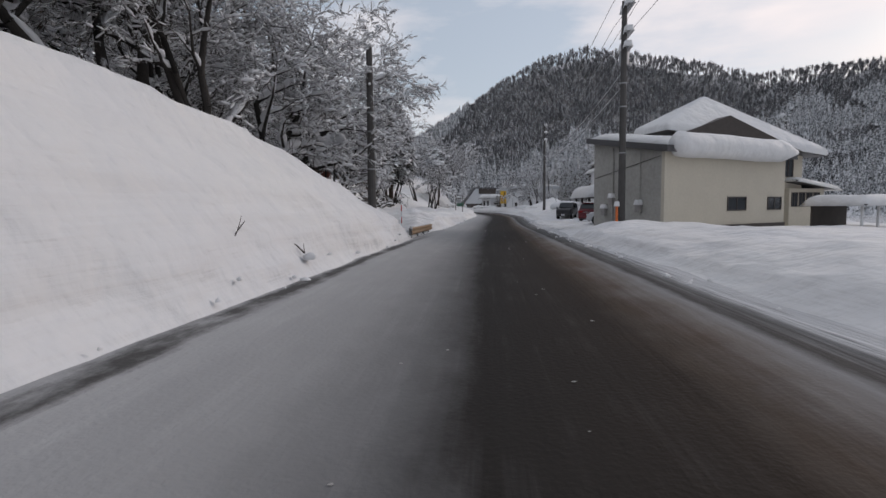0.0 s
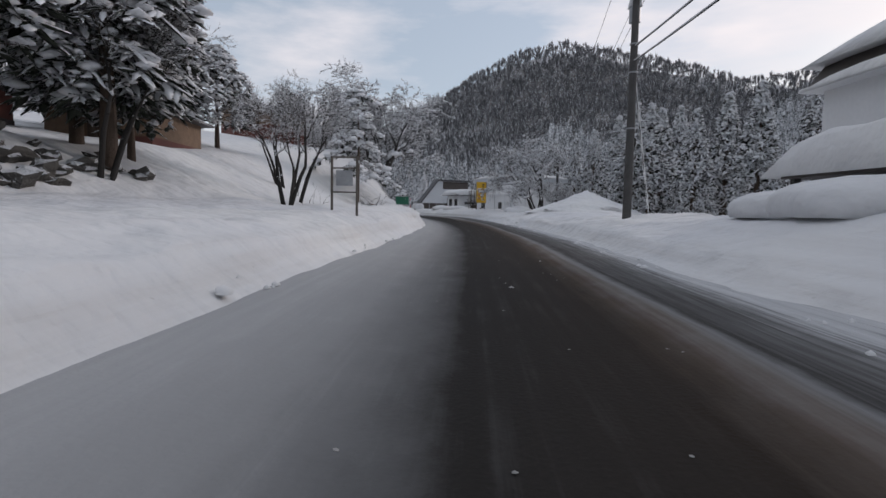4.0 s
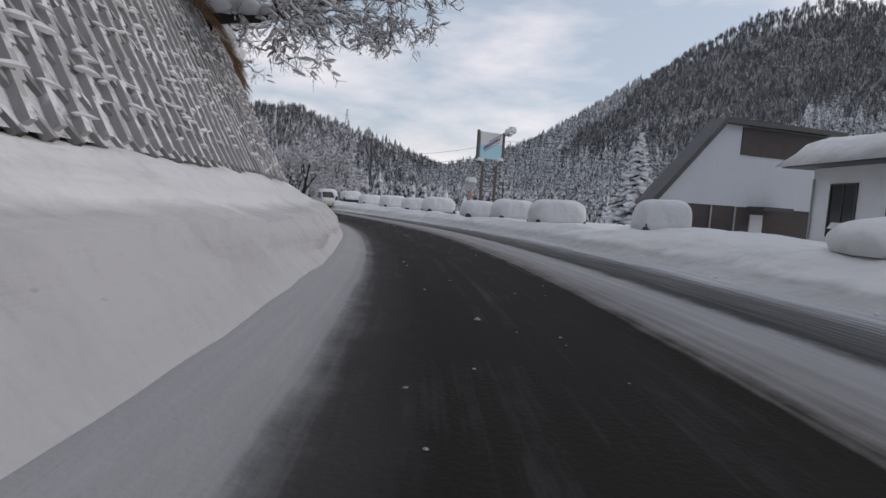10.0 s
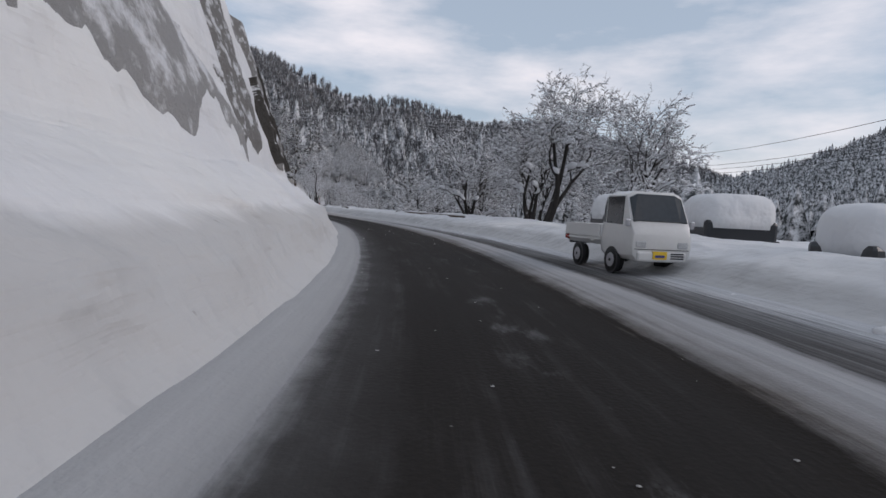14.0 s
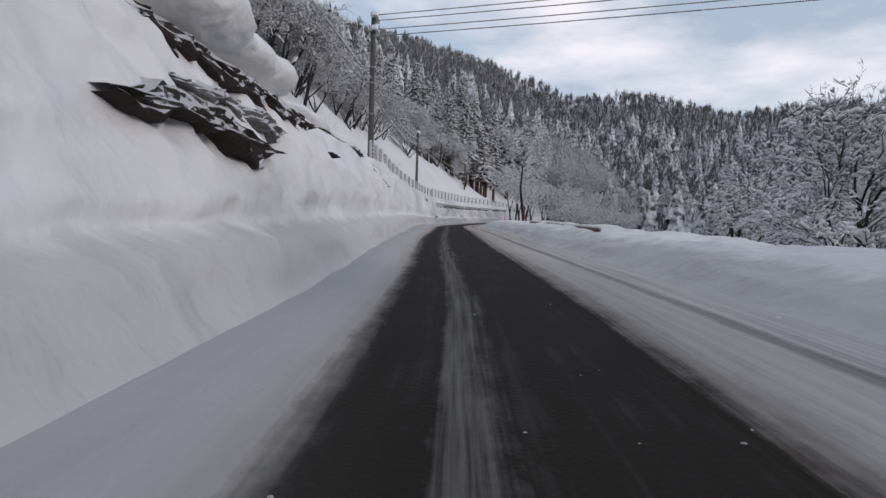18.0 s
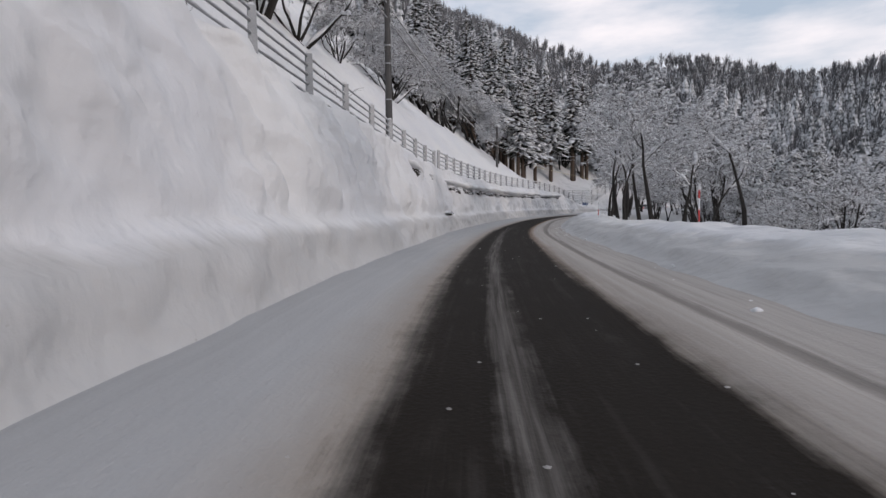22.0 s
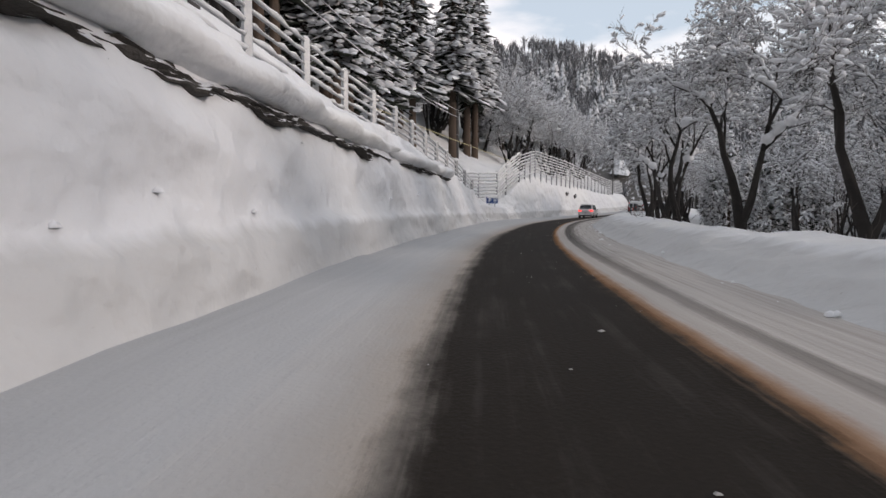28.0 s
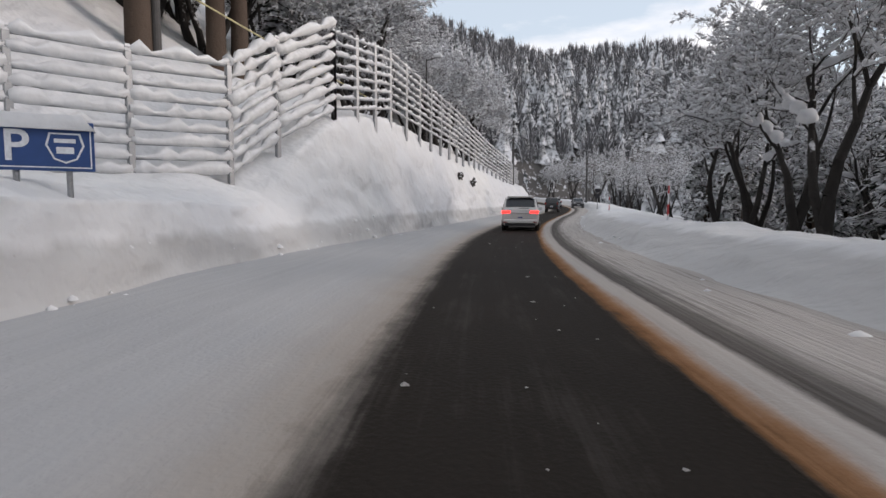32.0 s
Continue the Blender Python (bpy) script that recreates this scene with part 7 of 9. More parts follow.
def snow_roll(name, label, s0, s1, fn, r0, seed, step=0.35, wide=1.5, n=14):
    """An overhanging, lumpy roll of snow along the road that thins out at its ends; fn gives its line."""
    S_ = np.arange(s0, s1, step)
    b = fn(s0)
    v = []
    for s in S_:
        c = fn(s) - b
        thin = min(1.0, 0.25 + (s - s0) / 2.5, 0.25 + (s1 - s) / 2.5)
        hx, hy = math.cos(radians(heading(s))), math.sin(radians(heading(s)))
        a = 2 * math.pi * np.arange(n) / n
        r = r0 * thin * (0.85 + 0.35 * float(lumpy(s / 3.0, 0.0, seed, 2)) + 0.42 * lumpy(s / 0.7 + 0 * a, np.cos(a) * r0 * 2.2 + np.sin(a) + seed, seed + 5, 4))
        v.append(np.stack([c.x + hx * np.cos(a) * r * wide, c.y + hy * np.cos(a) * r * wide, c.z + np.sin(a) * r * 0.85], -1))
    f = [(i * n + k, i * n + (k + 1) % n, (i + 1) * n + (k + 1) % n, (i + 1) * n + k) for i in range(len(S_) - 1) for k in range(n)]
    f += [tuple(range(n))[::-1], tuple((len(S_) - 1) * n + k for k in range(n))]
    o = mesh_object(name, np.concatenate(v), f, SNOW)
    o.location = b
    return tagged(o, label, "snow")


snow_roll("snow_cornice", "overhanging cornice of snow along the top of the lattice wall", 117, 190, lambda s: wall_at(s, 1.07, 0.0), 0.75, 3)

# ---- rock ----
def rock_mesh(seed, sx, sy, sz, cuts=2):
    bm = bmesh.new()
    bmesh.ops.create_icosphere(bm, subdivisions=cuts, radius=1.0)
    for v in bm.verts:
        k = 0.72 + 0.5 * noise.noise(v.co * 1.3 + Vector((seed * 3.1, 0, 0))) + 0.25 * noise.noise(v.co * 3.1 + Vector((0, seed, 0)))
        v.co = Vector((v.co.x * sx, v.co.y * sy, v.co.z * sz)) * k
    return bm


def on_left(s, d, z):
    x, y, r0 = lane(s, d)
    return Vector((float(x), float(y), float(r0) + z))


def face_at(s, z, sink=0.1):
    """A place in the face of the left bank at height z."""
    a, h = section(LEFT, s)
    return on_left(s, -(float(np.interp(z, h, a)) + sink), z)


def rock_band(name, label, s0, s1, line_z, half, out, material, seed, step=0.16):
    """A dark undercut band of broken rock in the bank's face; line_z gives its height along the road."""
    S_ = np.arange(s0, s1 + 0.01, step)
    b = face_at(s0, line_z(s0))
    v, rows = [], 13
    for s in S_:
        z, end = line_z(s), min(1.0, (s - s0) / 1.2 + 0.15, (s1 - s) / 1.2 + 0.15)
        up = half * end * (0.8 + 0.7 * float(lumpy(s / 1.6, 0.0, seed, 3)) + 0.5 * float(lumpy(s / 0.45, 5.0, seed + 2, 2)))
        low = half * end * (0.8 + 0.9 * float(lumpy(s / 1.1, 7.0, seed + 1, 3)) + 0.7 * float(lumpy(s / 0.3, 9.0, seed + 4, 2)))
        for k in range(rows):
            u = k / (rows - 1) * 2 - 1
            block = round(2.5 * float(lumpy(s / 0.7 + 0.4 * u, u * 1.6, seed + 3, 3))) / 2.5
            o_ = out * (1 - 0.5 * u * u) + 0.16 * block + 0.09 * float(lumpy(s / 0.22, u * 4.0, seed + 5, 2)) - (0.5 if abs(u) > 0.99 else 0)
            v.append(face_at(s + 0.06 * float(lumpy(s / 0.3, u * 3, seed + 8, 1)), z + u * (up if u > 0 else low), -o_) - b)
    o = mesh_object(name, np.array(v), grid_faces(len(S_), rows), material, smooth=False)
    o.location = b
    return tagged(o, label, "rock", "rocks in the snow wall")


def bent(*pts):
    return lambda s: float(np.interp(s, [q[0] for q in pts], [q[1] for q in pts]))


BAND_A, BAND_B = bent((218, 3.7), (224, 3.95), (226.5, 3.85), (229.5, 3.65), (233, 3.42)), bent((238, 4.1), (242, 3.6), (245, 3.28), (249, 2.55))
rock_band("rock_band", "brown undercut rock band below an overhang of snow", 218.5, 233.6, BAND_A, 0.46, 0.36, BROWN_ROCK, 3)
rock_band("rock_band", "dark undercut rock showing between snow bulges", 238.2, 242.6, BAND_B, 0.26, 0.32, BROWN_ROCK, 5)
rock_band("rock_band", "dark undercut rock showing between snow bulges", 245.0, 249.2, BAND_B, 0.13, 0.17, BROWN_ROCK, 6)
# hollows: raised patches whose dark colour stands for the shade inside; one mottled rock
rock_band("rock_hollow", "raised dark patch standing for the shade under a bulge of snow", 247.2, 248.9, bent((247, 3.62), (249, 3.42)), 0.15, 0.12, BROWN_ROCK, 10)
rock_band("rock_hollow", "raised dark rock patch standing for a shaded hollow in the snow slope", 224.3, 228.8, bent((224.3, 2.42), (226.2, 2.38), (228.8, 2.24)), 0.36, 0.36, BROWN_ROCK, 7)
rock_band("rock_hollow", "mottled rock with snow lodged on it above the hollow", 225.8, 230.4, bent((225.8, 2.9), (230.4, 2.85)), 0.40, 0.26, CRAG, 9)
rock_band("rock_hollow", "raised dark rock patch standing for a shaded hollow in the snow slope", 234.6, 235.6, bent((234, 2.9), (236, 2.8)), 0.14, 0.28, BROWN_ROCK, 8)
rock_band("rock_hollow", "small dark patch standing for the shade under a lip of snow", 288.3, 291.2, bent((288, 3.28), (291, 2.98)), 0.16, 0.12, ROCK, 11)
rock_band("rock_hollow", "small dark patch standing for the shade under a lip of snow", 293.0, 294.3, bent((293, 3.05), (294.5, 2.9)), 0.13, 0.12, ROCK, 12)
rock_band("rock_hollow", "dark patch standing for a shaded hole low in the snow wall", 295.7, 297.4, bent((295, 1.16), (298, 1.08)), 0.24, 0.40, ROCK, 13)
snow_roll("snow_cornice", "thick overhang of snow above the brown rock band", 217.5, 234.6, lambda s: face_at(s, BAND_A(s) + 1.12, -0.62), 0.80, 21, wide=1.2)
snow_roll("snow_cornice", "bulging lip of snow above the dark rock", 236.5, 244.5, lambda s: face_at(s, BAND_B(s) + 0.52, -0.20), 0.42, 22, wide=1.3)
snow_roll("snow_cornice", "bulging lip of snow above the dark rock", 244.4, 249.0, lambda s: face_at(s, BAND_B(s) + 0.33, -0.02), 0.27, 23, wide=1.3)
snow_roll("snow_cornice", "small lip of snow above a hollow in the wall", 292.6, 294.8, lambda s: face_at(s, 3.28 - 0.10 * (s - 293), -0.10), 0.22, 25, wide=1.2)
snow_roll("snow_cornice", "small lip of snow above a hollow in the wall", 287.6, 291.6, lambda s: face_at(s, 3.58 - 0.10 * (s - 288), -0.02), 0.26, 24, wide=1.2)

# bare grey face between the lattice and the cliff, snow sliding down over it
SF, VF = np.arange(172.5, 193.0, 0.25), np.linspace(0.02, 1.05, 40)
b = wall_at(172.5, 0)
v = []
for s in SF:
    for u in VF:
        dusted = max(0.0, s - 190.7 + 12.2 * u + 1.5 * float(lumpy(s / 1.5, u * 6.0, 29, 3)))
        lie = 0.09 + 0.12 * float(lumpy(s / 3.2 + u * 0.8, u * 2.2, 3, 4)) - 1.4 * max(0.0, 0.19 + 0.12 * float(lumpy(s / 1.9, 3.0, 19, 3)) - u) - 0.12 * dusted + 0.14 * max(0.0, float(lumpy(s / 1.1 + u * 4, u * 3.0, 37, 3)) - 0.25) * (dusted > 0)
        v.append(wall_at(s, u, min(max(lie, -0.3), 0.30)) - b)
o = mesh_object("cliff_face", np.array(v), grid_faces(len(SF), len(VF)), SLAB)
o.location = b
tagged(o, "smooth grey rock face with snow sliding over it", "rock")

# mottled grey crag past it: bare between snow-filled gullies, with dark clefts
BARE = bent((189, -0.2), (190.5, 0.10), (193, 0.16), (195, -0.05), (196, -0.3), (197.6, -0.1), (198.4, 0.22), (202.2, 0.22), (202.8, -0.12), (203.6, -0.3), (204.4, 0.16), (207.4, 0.18), (208.2, -0.2), (210, -0.25), (211, 0.06), (214, 0.08), (216, -0.25), (220, -0.4))
SF, VF = np.arange(189.0, 220.0, 0.2), np.linspace(0.04, 1.08, 44)
b = wall_at(189.0, 0)
v = []
for s in SF:
    for u in VF:
        lie = BARE(s + 0.5 * u) + 0.20 * float(lumpy(s / 1.3, u * 4.0, 11, 4)) - 0.5 * max(0.0, 0.14 - u) * 4
        v.append(wall_at(s, u, min(max(lie, -0.3), 0.42)) - b)
o = mesh_object("rock_crag", np.array(v), grid_faces(len(SF), len(VF)), CRAG, smooth=False)
o.location = b
tagged(o, "grey craggy rock face with snow lodged in gullies", "rock")
# the clefts are dark ribbons raised from the face
for k, (s0_, w_, u0, u1) in enumerate(((196.6, 0.24, 0.10, 0.62), (197.9, 0.15, 0.06, 0.40), (203.0, 0.22, 0.05, 0.95), (204.6, 0.10, 0.1, 0.5), (208.3, 0.18, 0.06, 0.80), (213.6, 0.16, 0.1, 0.6))):
    U_ = np.linspace(u0, u1, 30)
    b = wall_at(s0_, u0)
    v = []
    for u in U_:
        mid = s0_ - 0.5 * u + 0.35 * float(lumpy(u * 5.0, k * 3.0, 31, 3))
        thin = min(1.0, 0.2 + (u - u0) * 9, 0.2 + (u1 - u) * 9)
        for q in (-1, -0.5, 0, 0.5, 1):
            v.append(wall_at(mid + q * w_ * thin * (0.8 + 0.5 * float(lumpy(u * 9.0, q, 33 + k, 2))), u, (0.34 if abs(q) < 0.9 else -0.1) + 0.08 * float(lumpy(u * 14.0, q * 2, 35, 2))) - b)
    o = mesh_object("rock_cleft", np.array(v), grid_faces(len(U_), 5), ROCK, smooth=False)
    o.location = b
    tagged(o, "dark raised ribbon of rock running down the grey rock face", "rock", "clefts in the cliff")

# boulders of the old stone bank
bank_o = thing("stone_bank", "old bank of dark boulders capped with snow", "stone wall", Matrix.Translation(on_left(50, -15, 1.2)))
b0 = bank_o.matrix_basis.translation
rk = [rock_mesh(60 + k, 0.75, 0.75, 0.5, 2) for k in range(5)]
rk_me = []
for bm in rk:
    me = bpy.data.meshes.new("boulder")
    bm.to_mesh(me)
    bm.free()
    me.materials.append(ROCK)
    rk_me.append(me)
for k in range(110):
    s = rs.uniform(36, 72)
    f = rs.uniform(0.08, 0.85)
    a, z = section(LEFT, s)
    p = on_left(s, -(float(a[4]) + (float(a[5]) - float(a[4])) * f), float(z[4]) + (float(z[5]) - float(z[4])) * f)
    o = new("boulder", rk_me[k % 5])
    o.parent = bank_o
    sc = rs.uniform(0.35, 1.0)
    o.matrix_basis = Matrix.Translation(p - b0) @ pose(0, 0, 0, rs.uniform(-20, 20), rs.uniform(-20, 20), rs.uniform(0, 360)) @ Matrix.Diagonal((sc, sc * rs.uniform(0.8, 1.6), sc * rs.uniform(0.7, 1.2), 1))

# undercut ledge along the wall, with a lumpy layer of snow over it
LEDGE_Z = bent((296, 2.78), (320, 2.80), (345, 2.85), (364, 2.95))
rock_band("rock_ledge", "dark undercut rock ledge running along the snow wall", 299.5, 347, LEDGE_Z, 0.19, 0.17, LEDGE, 41)
rock_band("rock_ledge", "thin end of the dark ledge in the snow wall", 348.5, 361, LEDGE_Z, 0.09, 0.16, LEDGE, 42)
snow_roll("snow_cornice", "lumpy layer of snow hanging over the dark ledge", 298.5, 349, lambda s: face_at(s, LEDGE_Z(s) + 0.46, -0.14), 0.35, 6, wide=1.35)
snow_roll("snow_cornice", "lumpy layer of snow hanging over the thin ledge", 347.5, 363, lambda s: face_at(s, LEDGE_Z(s) + 0.36, -0.10), 0.30, 7, wide=1.35)


# ---- vehicles ----
def shell(secs):
    """A car body lofted through cross-sections: y, bottom, belt, roof, half width, roof's share of it."""
    v, f = [], []
    n = 12
    for y, zb, zw, zr, w, k in secs:
        mid = zb + (zw - zb) * 0.55
        half = [(w * 0.86, zb), (w * 0.97, zb + 0.10), (w, mid), (w * 0.965, zw), (w * k, zw + (zr - zw) * 0.88), (w * k * 0.72, zr)]
        v += [(x, y, z) for x, z in half] + [(-x, y, z) for x, z in half[::-1]]
    for i in range(len(secs) - 1):
        f += [(i * n + j, i * n + (j + 1) % n, (i + 1) * n + (j + 1) % n, (i + 1) * n + j) for j in range(n)]
    f += [tuple(range(n))[::-1], tuple((len(secs) - 1) * n + j for j in range(n))]
    return [Vector(p) for p in v], f


def panel(a, b, c, d, out, inset, hub=2.0):
    """A four-cornered plate set in from its corners and raised by out."""
    m = (a + b + c + d) / 4
    nrm = (c - a).cross(d - b).normalized()
    if nrm.dot(m - Vector((0, hub, 0.9))) < 0:
        nrm = -nrm
    q = [p + (m - p).normalized() * inset + nrm * out for p in (a, b, c, d)]
    w = [p - nrm * (out + 0.02) for p in q]
    return q + w, [(0, 1, 2, 3), (7, 6, 5, 4), (0, 4, 5, 1), (1, 5, 6, 2), (2, 6, 7, 3), (3, 7, 4, 0)]


def screen(v, low, high, way, n=12):
    """Glass bent over the sloping end of a car body, between two of its sections."""
    cols = (4, 5, 6, 7)
    q = []
    for f in (0.10, 0.90):
        row = [v[low * n + c].lerp(v[high * n + c], f) for c in cols]
        m = (row[0] + row[3]) / 2
        row = [m + (p - m) * 0.92 for p in row]
        q.append([p + Vector((0, way * 0.03, 0.02)) for p in row])
    pts = q[0] + q[1]
    back = [p - Vector((0, way * 0.06, 0.04)) for p in pts]
    f = [(0, 1, 5, 4), (1, 2, 6, 5), (2, 3, 7, 6), (8, 12, 13, 9), (9, 13, 14, 10), (10, 14, 15, 11), (0, 4, 12, 8), (3, 11, 15, 7), (0, 8, 9, 1), (1, 9, 10, 2), (2, 10, 11, 3), (4, 5, 13, 12), (5, 6, 14, 13), (6, 7, 15, 14)]
    return [tuple(p) for p in pts + back], f


def wheel(parent, x, y, r, wide):
    o = new("wheel")
    o.parent = parent
    s_ = 1 if x > 0 else -1
    part("tyre", rod((x - s_ * wide, y, r), (x, y, r), r, r * 0.97, 22), RUBBER, o).data.shade_smooth()
    part("rim", rod((x - s_ * 0.03, y, r), (x + s_ * 0.012, y, r), r * 0.66, r * 0.60, 22), CHROME, o)
    part("hub", rod((x, y, r), (x + s_ * 0.022, y, r), r * 0.16, r * 0.14, 12), PLASTIC, o)


SHAPES = {
    # y from the tail, bottom, belt, roof, half width, roof's share
    "minivan": [(0.0, 0.42, 0.98, 1.02, 0.80, 0.86), (0.06, 0.30, 1.00, 1.10, 0.885, 0.86), (0.34, 0.24, 1.02, 1.60, 0.90, 0.80), (0.9, 0.22, 1.02, 1.68, 0.90, 0.82), (2.2, 0.22, 1.00, 1.70, 0.90, 0.82), (3.1, 0.22, 0.98, 1.60, 0.90, 0.80),
                (4.02, 0.22, 0.98, 1.04, 0.89, 0.86), (4.60, 0.24, 0.84, 0.88, 0.84, 0.86), (4.80, 0.34, 0.70, 0.72, 0.66, 0.86)],
    "hatch": [(0.0, 0.40, 0.88, 0.92, 0.70, 0.86), (0.05, 0.30, 0.92, 0.98, 0.80, 0.86), (0.42, 0.22, 0.94, 1.42, 0.83, 0.78), (1.2, 0.20, 0.93, 1.52, 0.84, 0.80), (2.1, 0.20, 0.91, 1.52, 0.84, 0.80), (2.6, 0.20, 0.90, 1.42, 0.84, 0.78),
              (3.35, 0.20, 0.88, 0.96, 0.83, 0.86), (3.80, 0.22, 0.76, 0.80, 0.78, 0.86), (3.98, 0.32, 0.62, 0.64, 0.62, 0.86)],
    "jeep": [(0.0, 0.45, 1.02, 1.06, 0.72, 0.94), (0.05, 0.40, 1.04, 1.12, 0.76, 0.94), (0.16, 0.38, 1.05, 1.64, 0.77, 0.88), (1.0, 0.36, 1.05, 1.70, 0.77, 0.89), (1.9, 0.36, 1.05, 1.66, 0.77, 0.88), (2.25, 0.36, 1.06, 1.12, 0.76, 0.92),
             (3.20, 0.38, 1.00, 1.04, 0.75, 0.92), (3.34, 0.46, 0.92, 0.94, 0.70, 0.90)],
    "truck": [(0.0, 0.55, 0.72, 0.74, 0.70, 0.95), (0.04, 0.55, 0.72, 0.74, 0.70, 0.95), (1.95, 0.55, 0.74, 0.76, 0.70, 0.95), (2.0, 0.35, 1.05, 1.62, 0.70, 0.90), (2.15, 0.32, 1.05, 1.80, 0.71, 0.93), (2.94, 0.32, 1.03, 1.80, 0.71, 0.93), (3.27, 0.32, 1.00, 1.08, 0.71, 0.97), (3.36, 0.34, 0.86, 0.88, 0.69, 0.92)],
}


def car(name, label, m, shape, colour, lit=False, snow=0.0, plate=PLATE, scale=1.0, group=""):
    """A car with its tail at local y = 0 and its nose along +y."""
    secs = SHAPES[shape]
    L, W, H = secs[-1][0], max(q[4] for q in secs), max(q[3] for q in secs)
    o = thing(name, label, "car" if shape != "truck" else "truck", m @ Matrix.Translation((0, -L / 2, 0)), group)
    v, f = shell(secs)
    body = part("body", ([tuple(p) for p in v], f), colour, o)
    body.data.shade_smooth()
    bv = body.modifiers.new("round", "BEVEL")
    bv.width, bv.segments, bv.limit_method = 0.035, 2, "ANGLE"
    n = 12
    high = [i for i, q in enumerate(secs) if q[3] - q[2] > 0.3]
    i0, i1 = high[0], high[-1]

    def at_(i, j):
        return v[i * n + j]
    # tail and wind screens
    if shape != "truck":
        part("rear_window", screen(v, i0 - 1, i0, -1), GLASS, o)
    part("windscreen", screen(v, i1 + 1, i1, 1), GLASS, o)
    for side_ in (0, 1):
        for k in range(i0, i1):
            a, b, c, d = (at_(k, 3), at_(k + 1, 3), at_(k + 1, 4), at_(k, 4)) if side_ == 0 else (at_(k + 1, 8), at_(k, 8), at_(k, 7), at_(k + 1, 7))
            part("side_window", panel(a, b, c, d, 0.010, 0.05), GLASS, o)
    # wheels in dark arches
    r = {"jeep": 0.34, "truck": 0.26}.get(shape, 0.31)
    for y in (0.85 if shape != "jeep" else 0.62, L - 0.82):
        for x in (-W, W):
            part("wheel_arch", rod((x * 0.90, y, r), (x * 1.004, y, r), r * 1.16, r * 1.16, 22), PLASTIC, o)
            wheel(o, x * 1.02, y, r, 0.20)
    # bumpers, lamps, plates, mirrors
    zb = secs[1][1]
    part("rear_bumper", boxes((-W * 0.90, W * 0.90, -0.06, 0.12, zb + 0.06, zb + 0.24), bevel=0.04), colour if shape in ("minivan", "hatch") else PLASTIC, o)
    part("lower_trim", boxes((-W * 0.80, W * 0.80, -0.03, 0.10, zb - 0.06, zb + 0.06), bevel=0.02), PLASTIC, o)
    part("front_bumper", boxes((-W * 0.82, W * 0.82, L - 0.16, L + 0.04, 0.30, 0.52), bevel=0.05), colour if shape in ("minivan", "hatch", "truck") else PLASTIC, o)
    if shape == "truck":
        # slatted intake beside the plate, a seam under the lamps, marker lamps in the bumper
        part("grille", boxes(*[(-0.50, -0.20, L + 0.03, L + 0.048, z, z + 0.03) for z in (0.37, 0.42, 0.47)], bevel=0.004), PLASTIC, o)
        part("seam", boxes((-W * 0.9, W * 0.9, L - 0.03, L + 0.006, 0.555, 0.57)), PLASTIC, o)
        for x in (-0.52, 0.46):
            part("headlamp", boxes((x - 0.10, x + 0.16, L - 0.10, L + 0.012, 0.59, 0.74), bevel=0.03), LENS_CLEAR, o, "clear headlamp")
    else:
        part("grille", boxes((-W * 0.42, W * 0.42, L - 0.06, L + 0.03, 0.56, 0.70), bevel=0.015), PLASTIC, o)
    zl = secs[0][2] - 0.14 if shape != "truck" else 0.6
    for s_ in (-1, 1):
        lamp = new("tail_lamp")
        lamp.parent = o
        xa, xb = sorted((s_ * W * 0.985, s_ * W * (0.52 if shape == "minivan" else 0.76)))
        part("lens", boxes((xa, xb, -0.035, 0.20, zl, zl + (0.13 if shape == "minivan" else 0.26)), bevel=0.03), BRAKE if lit else LENS_RED, lamp)
        part("reflector", boxes((s_ * W * 0.78 - 0.09, s_ * W * 0.78 + 0.09, -0.075, -0.05, zb + 0.10, zb + 0.14)), LENS_RED, lamp)
        shape == "truck" or part("headlamp", boxes((s_ * W * 0.68 - 0.17, s_ * W * 0.68 + 0.17, L - 0.24, L - 0.015, 0.60, 0.76), bevel=0.04), LENS_CLEAR, o)
        yw = secs[i1][0] + 0.25
        q = 0.05 if shape == "truck" else 0.10
        part("mirror", boxes((s_ * (W + q) - q, s_ * (W + q) + q, yw, yw + 0.08, secs[i1][2], secs[i1][2] + 0.16), bevel=0.025), CHROME if shape == "truck" else colour, o)
        part("door_handle", boxes((s_ * W * 0.985 - 0.02, s_ * W * 0.985 + 0.02, L * 0.45, L * 0.45 + 0.16, secs[2][2] - 0.12, secs[2][2] - 0.09)), colour, o)
    for y, t in ((-0.05, 0.012), (L + 0.02, 0.03)):
        xp = 0.06 if shape == "truck" and y > 0 else 0.0
        num = part("number_plate", boxes((xp - 0.165, xp + 0.165, y - 0.012, y + t, 0.58 if y < 0 else 0.36, 0.745 if y < 0 else 0.525)), plate, o, "number plate with plain bars")
        z0 = 0.58 if y < 0 else 0.36
        part("plate_bar", boxes((xp - 0.11, xp + 0.11, y - 0.016 if y < 0 else y + t, y - 0.012 if y < 0 else y + t + 0.004, z0 + 0.035, z0 + 0.09)), NAVY_INK, num)
    if shape == "truck":
        for x in (-W, W - 0.04):
            part("bed_side", boxes((x, x + 0.04, 0.02, 1.93, 0.73, 1.04), bevel=0.008), colour, o)
        part("tailgate", boxes((-W + 0.04, W - 0.04, 0.0, 0.04, 0.73, 1.04), bevel=0.008), colour, o)
        part("bed_snow", lump(-W * 0.85, W * 0.85, 0.15, 1.8, 0.76, 0.1, n=8, over=0.0), SNOW, o).data.shade_smooth()
